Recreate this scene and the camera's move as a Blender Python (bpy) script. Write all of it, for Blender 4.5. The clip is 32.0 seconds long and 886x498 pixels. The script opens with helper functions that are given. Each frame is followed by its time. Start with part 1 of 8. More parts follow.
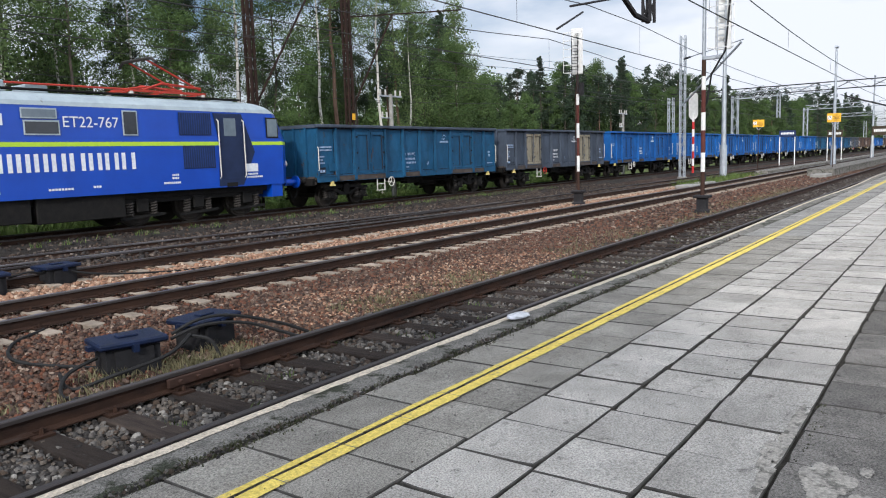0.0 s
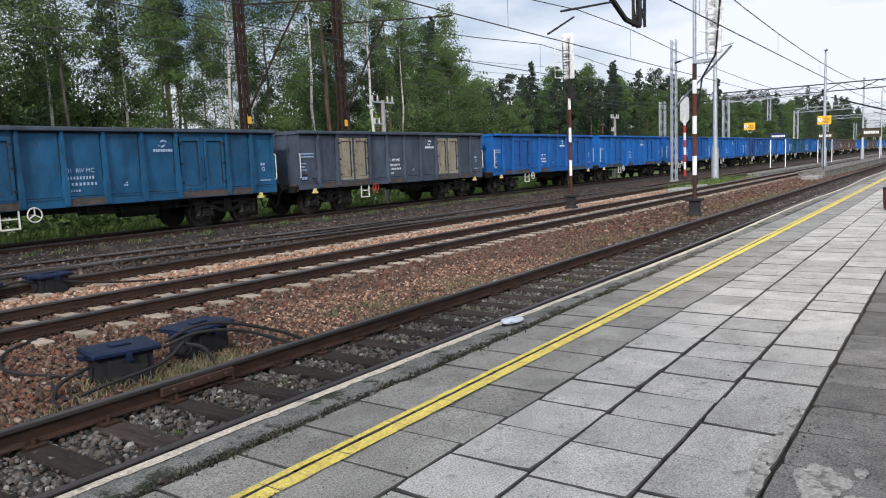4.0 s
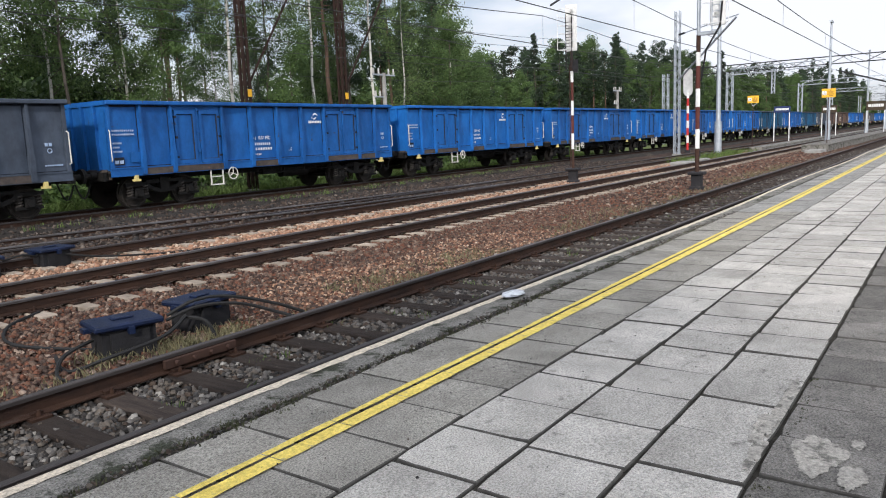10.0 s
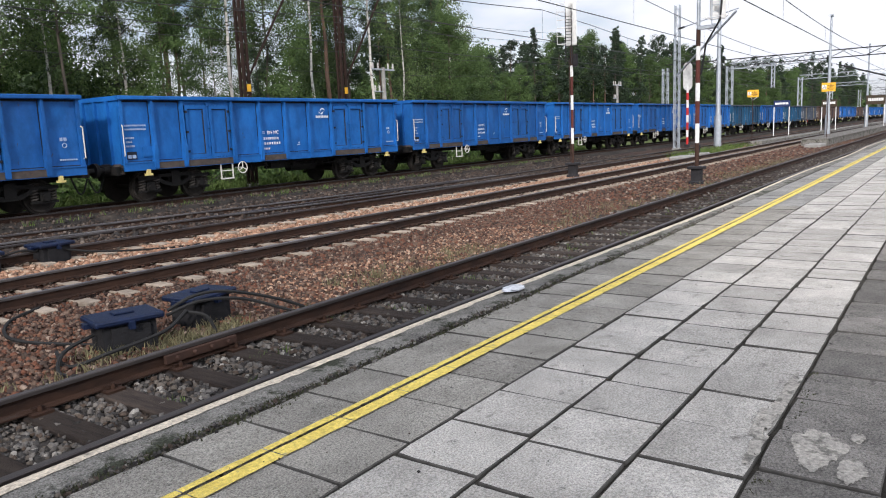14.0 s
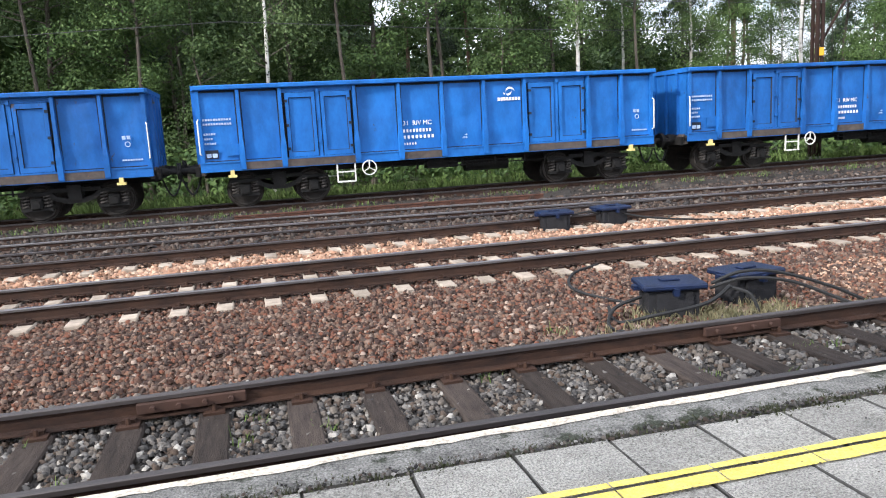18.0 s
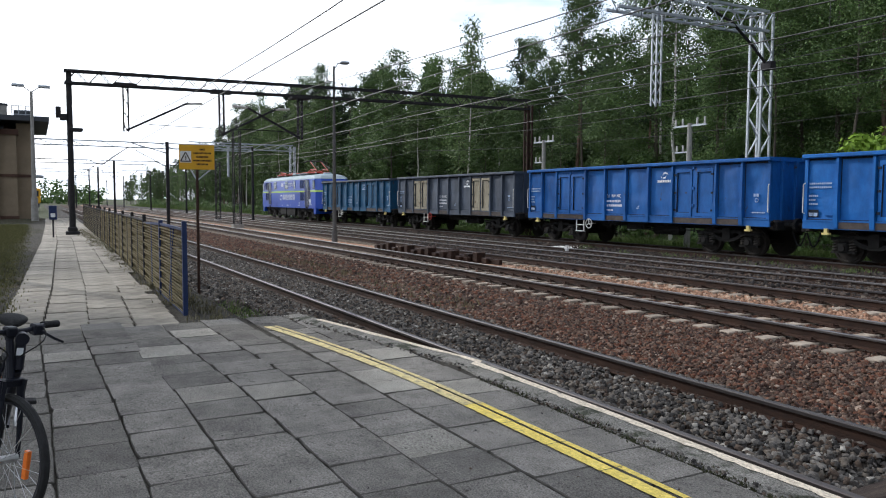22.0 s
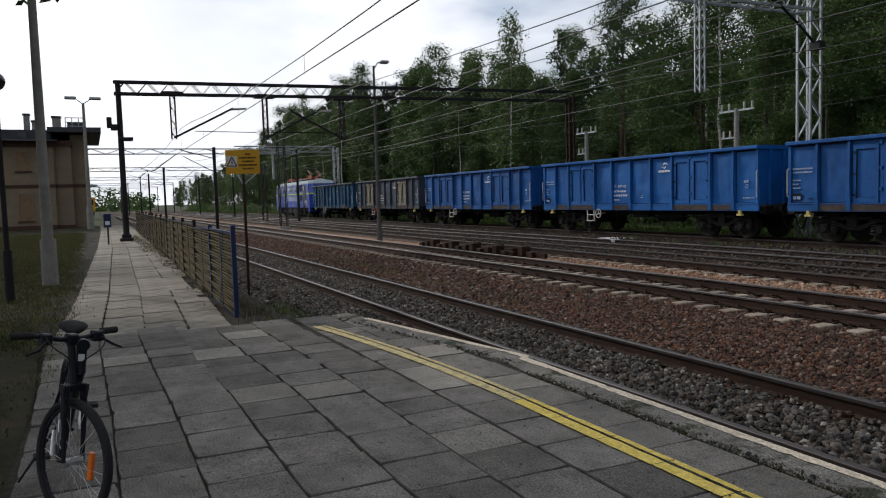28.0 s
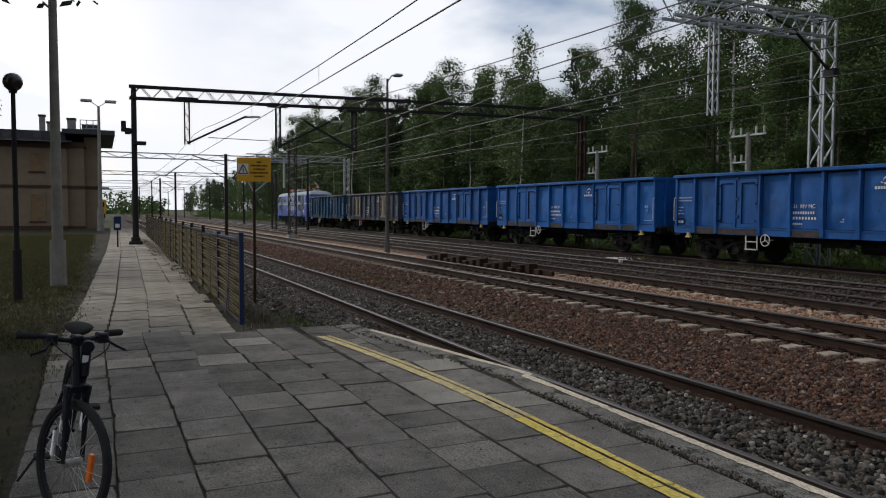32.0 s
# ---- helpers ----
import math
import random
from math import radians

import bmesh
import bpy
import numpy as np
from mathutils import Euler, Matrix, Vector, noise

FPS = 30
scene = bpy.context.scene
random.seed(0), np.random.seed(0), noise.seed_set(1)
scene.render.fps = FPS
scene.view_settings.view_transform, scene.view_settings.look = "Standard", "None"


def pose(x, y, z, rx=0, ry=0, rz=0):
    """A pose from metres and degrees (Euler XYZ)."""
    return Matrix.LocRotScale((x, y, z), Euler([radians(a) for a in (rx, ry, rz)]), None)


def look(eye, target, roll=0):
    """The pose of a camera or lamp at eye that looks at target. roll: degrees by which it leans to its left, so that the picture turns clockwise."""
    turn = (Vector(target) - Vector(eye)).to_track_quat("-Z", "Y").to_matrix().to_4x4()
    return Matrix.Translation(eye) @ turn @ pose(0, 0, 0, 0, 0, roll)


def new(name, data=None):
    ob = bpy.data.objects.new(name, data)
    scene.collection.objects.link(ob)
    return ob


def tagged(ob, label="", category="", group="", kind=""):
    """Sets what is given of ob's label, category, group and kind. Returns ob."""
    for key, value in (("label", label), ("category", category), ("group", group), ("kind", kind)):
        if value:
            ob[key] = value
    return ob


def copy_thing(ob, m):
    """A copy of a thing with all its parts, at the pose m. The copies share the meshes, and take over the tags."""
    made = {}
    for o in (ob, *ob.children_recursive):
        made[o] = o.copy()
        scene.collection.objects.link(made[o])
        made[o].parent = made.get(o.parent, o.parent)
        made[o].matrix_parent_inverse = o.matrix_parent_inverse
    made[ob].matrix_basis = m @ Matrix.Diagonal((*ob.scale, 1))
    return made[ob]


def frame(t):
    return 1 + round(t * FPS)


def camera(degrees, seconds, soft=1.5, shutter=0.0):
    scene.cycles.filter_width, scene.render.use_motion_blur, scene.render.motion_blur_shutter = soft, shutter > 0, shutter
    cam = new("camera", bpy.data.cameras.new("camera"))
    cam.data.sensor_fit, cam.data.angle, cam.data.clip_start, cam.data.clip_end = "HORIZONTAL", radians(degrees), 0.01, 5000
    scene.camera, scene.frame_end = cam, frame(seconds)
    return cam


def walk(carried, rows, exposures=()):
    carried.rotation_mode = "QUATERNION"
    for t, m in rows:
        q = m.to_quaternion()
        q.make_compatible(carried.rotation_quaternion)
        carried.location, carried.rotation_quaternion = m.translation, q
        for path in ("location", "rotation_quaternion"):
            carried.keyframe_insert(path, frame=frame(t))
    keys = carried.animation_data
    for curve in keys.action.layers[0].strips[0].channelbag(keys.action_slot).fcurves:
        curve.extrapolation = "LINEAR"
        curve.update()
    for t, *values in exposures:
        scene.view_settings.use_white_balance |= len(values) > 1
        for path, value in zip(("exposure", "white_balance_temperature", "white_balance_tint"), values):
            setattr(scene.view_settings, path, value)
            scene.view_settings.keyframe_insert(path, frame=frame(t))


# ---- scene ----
cam = camera(61.65, 32.0, soft=1.1)
PATH = [
    (0, (0.324, -0.069, 1.540), (-54.91, -7.08, 1.81)),
    (0.5, (0.323, -0.070, 1.536), (-54.87, -7.05, 1.78)),
    (1, (0.322, -0.071, 1.535), (-54.97, -6.75, 1.72)),
    (1.5, (0.321, -0.073, 1.536), (-54.99, -6.66, 1.84)),
    (2, (0.318, -0.074, 1.534), (-55.08, -6.44, 1.98)),
    (2.5, (0.323, -0.073, 1.538), (-55.04, -6.85, 2.19)),
    (3, (0.322, -0.074, 1.534), (-55.16, -6.31, 2.27)),
    (3.5, (0.324, -0.071, 1.540), (-55.35, -6.43, 2.25)),
    (5.5, (0.328, -0.070, 1.536), (-55.39, -7.31, 2.34)),
    (6, (0.325, -0.070, 1.535), (-55.36, -7.33, 2.22)),
    (6.5, (0.322, -0.072, 1.534), (-55.32, -7.61, 2.18)),
    (7, (0.321, -0.071, 1.535), (-55.37, -7.71, 2.26)),
    (7.5, (0.325, -0.072, 1.536), (-55.34, -8.05, 2.27)),
    (8, (0.326, -0.073, 1.535), (-55.34, -8.06, 2.31)),
    (8.5, (0.326, -0.073, 1.535), (-55.33, -8.17, 2.32)),
    (9, (0.330, -0.072, 1.534), (-55.33, -8.34, 2.34)),
    (9.5, (0.331, -0.071, 1.534), (-55.34, -8.61, 2.34)),
    (10, (0.330, -0.072, 1.534), (-55.35, -8.69, 2.29)),
    (10.5, (0.323, -0.073, 1.535), (-55.40, -8.91, 2.28)),
    (11, (0.324, -0.072, 1.532), (-55.41, -8.99, 2.30)),
    (11.5, (0.326, -0.073, 1.534), (-55.41, -9.34, 2.25)),
    (12, (0.326, -0.074, 1.534), (-55.41, -9.29, 2.30)),
    (12.5, (0.325, -0.072, 1.534), (-55.41, -9.05, 2.34)),
    (13, (0.325, -0.072, 1.531), (-55.40, -9.04, 2.35)),
    (13.5, (0.324, -0.070, 1.533), (-55.42, -9.13, 2.36)),
    (15.5, (0.322, -0.069, 1.540), (-55.26, -8.90, 2.36)),
    (16, (0.325, -0.071, 1.540), (-54.47, -9.67, 2.91)),
    (16.5, (0.323, -0.069, 1.531), (-54.27, -8.82, 2.39)),
    (17, (0.317, -0.055, 1.550), (-51.14, -10.97, 3.17)),
    (17.5, (0.260, -0.056, 1.583), (-35.15, -9.24, 3.45)),
    (18, (0.265, -0.066, 1.586), (-14.72, -9.43, 3.07)),
    (18.5, (0.316, -0.060, 1.539), (5.00, -6.50, 2.59)),
    (19, (0.353, -0.054, 1.525), (19.68, -5.78, 2.55)),
    (19.5, (0.299, -0.126, 1.528), (32.28, -6.62, 2.20)),
    (20, (0.245, -0.137, 1.518), (44.34, -5.78, 2.34)),
    (20.5, (0.235, -0.123, 1.508), (50.00, -5.29, 1.65)),
    (21, (0.240, -0.133, 1.513), (53.23, -4.05, 0.64)),
    (21.5, (0.249, -0.138, 1.509), (57.22, -3.93, 0.08)),
    (22, (0.262, -0.131, 1.505), (61.20, -3.76, -0.28)),
    (22.5, (0.270, -0.132, 1.503), (61.96, -4.02, -0.22)),
    (23, (0.273, -0.139, 1.504), (62.42, -3.64, 0.48)),
    (23.5, (0.275, -0.135, 1.506), (63.82, -4.51, 0.07)),
    (24, (0.280, -0.129, 1.510), (63.84, -4.73, 0.56)),
    (24.5, (0.280, -0.127, 1.512), (63.65, -4.68, 1.10)),
    (25, (0.281, -0.127, 1.516), (63.97, -4.61, 1.06)),
    (25.5, (0.282, -0.129, 1.516), (64.09, -4.34, 1.23)),
    (27.5, (0.282, -0.132, 1.519), (64.41, -3.82, 1.69)),
    (28, (0.282, -0.133, 1.518), (64.53, -4.06, 1.69)),
    (28.5, (0.286, -0.136, 1.519), (64.71, -3.25, 2.03)),
    (29, (0.290, -0.136, 1.520), (64.83, -3.19, 1.46)),
    (29.5, (0.296, -0.136, 1.523), (65.07, -2.97, -0.28)),
    (30, (0.300, -0.134, 1.523), (65.15, -2.97, -1.00)),
    (30.5, (0.299, -0.133, 1.522), (65.17, -3.01, -0.84)),
    (31, (0.297, -0.130, 1.522), (65.17, -3.04, -0.49)),
    (31.5, (0.294, -0.130, 1.521), (65.16, -3.03, -0.48)),
    (32, (0.292, -0.131, 1.521), (65.23, -2.97, -0.28)),
]
EXPOSURES = [(0, -0.37, 6150, 12), (13, -0.27, 6300, 14), (16.8, -0.18, 6300, 16), (18.0, 0.68, 6150, 13), (18.6, 1.12, 5980, 9), (19.3, 1.74, 6000, 9), (20.3, 1.22, 5980, 11),
             (21.2, 0.2, 6000, 10), (22.2, -0.5, 6100, 11), (25, -0.95, 6150, 11), (28, -1.3, 6400, 12), (32, -1.4, 6450, 12)]
walk(cam, [(t, pose(*eye, 90 + turn[1], turn[2], turn[0])) for t, eye, turn in PATH], EXPOSURES)

# ---- light: a bright, broken cloud cover with the sun low behind thin cloud ----
SUN_EL, SUN_AZ = radians(29), radians(114)   # the turn from +y towards -x
world = bpy.data.worlds.new("sky")
scene.world = world
world.use_nodes = True
wn, wl = world.node_tree.nodes, world.node_tree.links
wn.clear()
w_out = wn.new("ShaderNodeOutputWorld")
w_bg = wn.new("ShaderNodeBackground")
w_sky = wn.new("ShaderNodeTexSky")
w_sky.sky_type = "NISHITA"
w_sky.sun_disc = False
w_sky.sun_elevation = SUN_EL
w_sky.sun_rotation = -SUN_AZ
w_sky.dust_density = 2.5
w_sky.ozone_density = 2.0
w_co = wn.new("ShaderNodeTexCoord")
w_map = wn.new("ShaderNodeMapping")
w_map.inputs["Scale"].default_value = (1.0, 1.0, 3.2)
w_noise = wn.new("ShaderNodeTexNoise")
w_noise.inputs["Scale"].default_value = 2.3
w_noise.inputs["Detail"].default_value = 7.0
w_noise.inputs["Roughness"].default_value = 0.55
w_ramp = wn.new("ShaderNodeValToRGB")
w_ramp.color_ramp.elements[0].position = 0.31
w_ramp.color_ramp.elements[1].position = 0.56
w_mix = wn.new("ShaderNodeMix")
w_mix.data_type = "RGBA"
w_mix.inputs["B"].default_value = (9.3, 9.6, 10.0, 1)
wl.new(w_co.outputs["Generated"], w_map.inputs["Vector"])
wl.new(w_map.outputs["Vector"], w_noise.inputs["Vector"])
wl.new(w_noise.outputs["Fac"], w_ramp.inputs["Fac"])
wl.new(w_ramp.outputs["Color"], w_mix.inputs["Factor"])
wl.new(w_sky.outputs["Color"], w_mix.inputs["A"])
# thin cloud glows more and more towards the sun
w_dot = wn.new("ShaderNodeVectorMath")
w_dot.operation = "DOT_PRODUCT"
w_dot.inputs[1].default_value = (-math.sin(SUN_AZ) * math.cos(SUN_EL), math.cos(SUN_AZ) * math.cos(SUN_EL), math.sin(SUN_EL))
w_gain = wn.new("ShaderNodeMapRange")
w_gain.interpolation_type = "SMOOTHSTEP"
w_gain.inputs["From Min"].default_value, w_gain.inputs["From Max"].default_value = -0.35, 0.5
w_gain.inputs["To Min"].default_value, w_gain.inputs["To Max"].default_value = 2.0, 4.1
w_mul = wn.new("ShaderNodeVectorMath")
w_mul.operation = "SCALE"
wl.new(w_co.outputs["Generated"], w_dot.inputs[0])
wl.new(w_dot.outputs["Value"], w_gain.inputs["Value"])
wl.new(w_mix.outputs["Result"], w_mul.inputs[0])
wl.new(w_gain.outputs["Result"], w_mul.inputs["Scale"])
wl.new(w_mul.outputs["Vector"], w_bg.inputs["Color"])
w_bg.inputs["Strength"].default_value = 0.065
wl.new(w_bg.outputs["Background"], w_out.inputs["Surface"])

sun = new("sun", bpy.data.lights.new("sun", "SUN"))
sun.data.energy = 3.7
sun.data.angle = radians(4)
sun.data.color = (1.0, 0.95, 0.86)
SUN_FROM = Vector((-math.sin(SUN_AZ), math.cos(SUN_AZ), math.tan(SUN_EL))).normalized()
sun.matrix_world = look(SUN_FROM * 60, (0, 0, 0))


# ---- materials ----
def rgb(c, k=1.0):
    return (c[0] * k, c[1] * k, c[2] * k, 1)


def surface(name, base, second=None, scale=6.0, rough=0.8, metal=0.0, spots=None, spot_scale=2.0, spot_at=0.62, spot_soft=0.06,
            bump=0.15, bump_scale=60.0, vary=0.0, detail=6.0, coords="Object", stretch=(1, 1, 1), island=False, grain=None):
    """A surface with variation at two scales: a slow blend of two tones, spots of dirt or rust, and fine relief."""
    m = bpy.data.materials.new(name)
    m.use_nodes = True
    n, l = m.node_tree.nodes, m.node_tree.links
    bsdf = n["Principled BSDF"]
    tc = n.new("ShaderNodeTexCoord")
    mp = n.new("ShaderNodeMapping")
    mp.inputs["Scale"].default_value = stretch
    l.new(n.new("ShaderNodeNewGeometry").outputs["Position"] if coords == "World" else tc.outputs[coords], mp.inputs["Vector"])
    n1 = n.new("ShaderNodeTexNoise")
    n1.inputs["Scale"].default_value = scale
    n1.inputs["Detail"].default_value = detail
    n1.inputs["Roughness"].default_value = 0.65
    l.new(mp.outputs["Vector"], n1.inputs["Vector"])
    r1 = n.new("ShaderNodeValToRGB")
    r1.color_ramp.elements[0].position, r1.color_ramp.elements[1].position = 0.33, 0.67
    second = second or tuple(c * 0.72 for c in base)
    r1.color_ramp.elements[0].color, r1.color_ramp.elements[1].color = rgb(second), rgb(base)
    l.new(n1.outputs["Fac"], r1.inputs["Fac"])
    col = r1.outputs["Color"]
    if spots:
        n2 = n.new("ShaderNodeTexNoise")
        n2.inputs["Scale"].default_value = spot_scale
        n2.inputs["Detail"].default_value = 9.0
        n2.inputs["Roughness"].default_value = 0.7
        l.new(mp.outputs["Vector"], n2.inputs["Vector"])
        r2 = n.new("ShaderNodeValToRGB")
        r2.color_ramp.elements[0].position, r2.color_ramp.elements[1].position = spot_at, spot_at + spot_soft
        l.new(n2.outputs["Fac"], r2.inputs["Fac"])
        mx = n.new("ShaderNodeMix")
        mx.data_type = "RGBA"
        mx.inputs["B"].default_value = rgb(spots)
        l.new(r2.outputs["Color"], mx.inputs["Factor"])
        l.new(col, mx.inputs["A"])
        col = mx.outputs["Result"]
    if vary:
        if island:
            src = n.new("ShaderNodeNewGeometry").outputs["Random Per Island"]
        else:
            src = n.new("ShaderNodeObjectInfo").outputs["Random"]
        mr = n.new("ShaderNodeMapRange")
        mr.inputs["To Min"].default_value, mr.inputs["To Max"].default_value = 1 - vary, 1 + vary
        l.new(src, mr.inputs["Value"])
        hs = n.new("ShaderNodeHueSaturation")
        l.new(mr.outputs["Result"], hs.inputs["Value"])
        l.new(col, hs.inputs["Color"])
        col = hs.outputs["Color"]
    if grain:
        ng = n.new("ShaderNodeTexNoise")
        ng.inputs["Scale"].default_value = grain[0]
        ng.inputs["Detail"].default_value = 4.0
        ng.inputs["Roughness"].default_value = 0.75
        l.new(mp.outputs["Vector"], ng.inputs["Vector"])
        mg = n.new("ShaderNodeMapRange")
        mg.inputs["From Min"].default_value, mg.inputs["From Max"].default_value = 0.36, 0.62
        mg.inputs["To Min"].default_value, mg.inputs["To Max"].default_value = 1 - grain[1], 1 + grain[1] * 0.5
        l.new(ng.outputs["Fac"], mg.inputs["Value"])
        hg = n.new("ShaderNodeHueSaturation")
        l.new(mg.outputs["Result"], hg.inputs["Value"])
        l.new(col, hg.inputs["Color"])
        col = hg.outputs["Color"]
    l.new(col, bsdf.inputs["Base Color"])
    bsdf.inputs["Roughness"].default_value = rough
    if rough >= 0.68:
        bsdf.inputs["Specular IOR Level"].default_value = 0.15
    elif metal < 0.1 and rough > 0.3:
        bsdf.inputs["Specular IOR Level"].default_value = 0.2
    bsdf.inputs["Metallic"].default_value = metal
    if bump:
        n3 = n.new("ShaderNodeTexNoise")
        n3.inputs["Scale"].default_value = bump_scale
        n3.inputs["Detail"].default_value = 5.0
        l.new(mp.outputs["Vector"], n3.inputs["Vector"])
        bp = n.new("ShaderNodeBump")
        bp.inputs["Strength"].default_value = bump
        bp.inputs["Distance"].default_value = 0.02
        l.new(n3.outputs["Fac"], bp.inputs["Height"])
        l.new(bp.outputs["Normal"], bsdf.inputs["Normal"])
    return m


def mixed_stone(name, tones):
    """Crushed stone: each stone takes one of several tones, with dust and grain on it."""
    m = surface(name, (0.5, 0.5, 0.5), (0.3, 0.3, 0.3), 40.0, 0.95, bump=0.5, bump_scale=130)
    n, l = m.node_tree.nodes, m.node_tree.links
    bsdf = n["Principled BSDF"]
    grain = bsdf.inputs["Base Color"].links[0].from_socket
    ramp = n.new("ShaderNodeValToRGB")
    ramp.color_ramp.interpolation = "CONSTANT"
    while len(ramp.color_ramp.elements) < len(tones):
        ramp.color_ramp.elements.new(0.5)
    # the last, palest tone is rare
    for k, c in enumerate(tones):
        ramp.color_ramp.elements[k].position = 0.96 * k / (len(tones) - 1)
        ramp.color_ramp.elements[k].color = rgb(c)
    l.new(n.new("ShaderNodeNewGeometry").outputs["Random Per Island"], ramp.inputs["Fac"])
    mx = n.new("ShaderNodeMix")
    mx.data_type, mx.blend_type = "RGBA", "MULTIPLY"
    mx.inputs["Factor"].default_value = 1.0
    hs = n.new("ShaderNodeHueSaturation")
    hs.inputs["Value"].default_value = 2.4
    l.new(grain, hs.inputs["Color"])
    l.new(ramp.outputs["Color"], mx.inputs["A"])
    l.new(hs.outputs["Color"], mx.inputs["B"])
    l.new(mx.outputs["Result"], bsdf.inputs["Base Color"])
    return m


def leaf_surface(name, a, b):
    """Leaves: two greens from clump to clump, with light passing through."""
    m = bpy.data.materials.new(name)
    m.use_nodes = True
    n, l = m.node_tree.nodes, m.node_tree.links
    bsdf = n["Principled BSDF"]
    geo = n.new("ShaderNodeNewGeometry")
    rp = n.new("ShaderNodeValToRGB")
    rp.color_ramp.elements[0].color, rp.color_ramp.elements[1].color = rgb(a), rgb(b)
    l.new(geo.outputs["Random Per Island"], rp.inputs["Fac"])
    info = n.new("ShaderNodeObjectInfo")
    mr = n.new("ShaderNodeMapRange")
    mr.inputs["To Min"].default_value, mr.inputs["To Max"].default_value = 0.72, 1.28
    l.new(info.outputs["Random"], mr.inputs["Value"])
    hs = n.new("ShaderNodeHueSaturation")
    l.new(rp.outputs["Color"], hs.inputs["Color"])
    l.new(mr.outputs["Result"], hs.inputs["Value"])
    l.new(hs.outputs["Color"], bsdf.inputs["Base Color"])
    bsdf.inputs["Roughness"].default_value = 0.6
    bsdf.inputs["Specular IOR Level"].default_value = 0.2
    tr = n.new("ShaderNodeBsdfTranslucent")
    l.new(hs.outputs["Color"], tr.inputs["Color"])
    ms = n.new("ShaderNodeMixShader")
    ms.inputs["Fac"].default_value = 0.2
    l.new(bsdf.outputs["BSDF"], ms.inputs[1])
    l.new(tr.outputs["BSDF"], ms.inputs[2])
    l.new(ms.outputs["Shader"], n["Material Output"].inputs["Surface"])
    return m


M = {}
M["slab"] = surface("concrete_slab", (0.562, 0.533, 0.481), (0.378, 0.357, 0.319), 2.6, 0.9, spots=(0.162, 0.151, 0.132), spot_scale=6.5, spot_at=0.58, spot_soft=0.13, bump=1.0, bump_scale=90, grain=(95, 0.5), vary=0.16, coords="World", detail=11)
M["slab_mid"] = surface("mid_grey_slab", (0.380, 0.358, 0.312), (0.243, 0.229, 0.200), 2.6, 0.92, spots=(0.111, 0.103, 0.090), spot_scale=30.0, spot_at=0.57, spot_soft=0.1, bump=1.0, bump_scale=90, grain=(95, 0.6), vary=0.14, coords="World", detail=11)
M["slab_old"] = surface("dark_concrete_slab", (0.235, 0.22, 0.197), (0.125, 0.117, 0.105), 3.1, 0.92, spots=(0.055, 0.05, 0.044), spot_scale=13.0, spot_at=0.58, spot_soft=0.1, bump=1.0, bump_scale=70, grain=(95, 0.6), vary=0.26, coords="World", detail=11)
M["edge"] = surface("edge_beam", (0.267, 0.254, 0.227), (0.130, 0.124, 0.111), 5.0, 0.95, spots=(0.052, 0.056, 0.039), spot_scale=3.0, spot_at=0.53, bump=1.0, bump_scale=70, grain=(80, 0.6), coords="World")
M["joint"] = surface("joint_soil", (0.062, 0.056, 0.045), (0.024, 0.022, 0.018), 14.0, 1.0, bump=0.8, bump_scale=120)
M["yellow"] = surface("yellow_paint", (0.80, 0.63, 0.15), (0.63, 0.48, 0.11), 9.0, 0.8, spots=(0.30, 0.27, 0.19), spot_scale=12.0, spot_at=0.58, spot_soft=0.1, bump=0.6, bump_scale=90, grain=(50, 0.3), coords="World")
M["yellow_faded"] = surface("faded_yellow_paint", (0.66, 0.55, 0.26), (0.46, 0.385, 0.20), 9.0, 0.85, spots=(0.24, 0.215, 0.165), spot_scale=12.0, spot_at=0.55, spot_soft=0.1, bump=0.6, bump_scale=90, grain=(50, 0.35), coords="World")
M["white_line"] = surface("white_paint_worn", (0.68, 0.59, 0.47), (0.50, 0.43, 0.33), 9.0, 0.85, spots=(0.17, 0.15, 0.125), spot_scale=5.0, spot_at=0.60, bump=0.5, grain=(40, 0.4), coords="World", bump_scale=120)
M["ballast_ground"] = surface("ballast_bed", (0.17, 0.115, 0.085), (0.085, 0.06, 0.048), 18.0, 1.0, spots=(0.26, 0.17, 0.115), spot_scale=0.35, spot_at=0.5, spot_soft=0.2, bump=1.0, bump_scale=28)
M["stone_grey"] = mixed_stone("grey_ballast", [(0.034, 0.031, 0.029), (0.101, 0.092, 0.083), (0.071, 0.053, 0.041), (0.138, 0.127, 0.115), (0.057, 0.054, 0.051), (0.115, 0.098, 0.081), (0.276, 0.259, 0.230)])
M["stone_brown"] = mixed_stone("brown_ballast", [(0.044, 0.027, 0.022), (0.140, 0.075, 0.050), (0.081, 0.046, 0.033), (0.151, 0.104, 0.079), (0.060, 0.043, 0.035), (0.125, 0.055, 0.035), (0.113, 0.077, 0.058), (0.260, 0.197, 0.154)])
M["stone_orange"] = mixed_stone("orange_ballast", [(0.140, 0.086, 0.059), (0.346, 0.211, 0.140), (0.238, 0.140, 0.092), (0.389, 0.270, 0.189), (0.292, 0.162, 0.103), (0.454, 0.356, 0.270)])
M["stone_dark"] = mixed_stone("grimy_ballast", [(0.026, 0.021, 0.018), (0.07, 0.05, 0.038), (0.042, 0.033, 0.028), (0.085, 0.067, 0.055), (0.038, 0.035, 0.033), (0.14, 0.115, 0.095)])
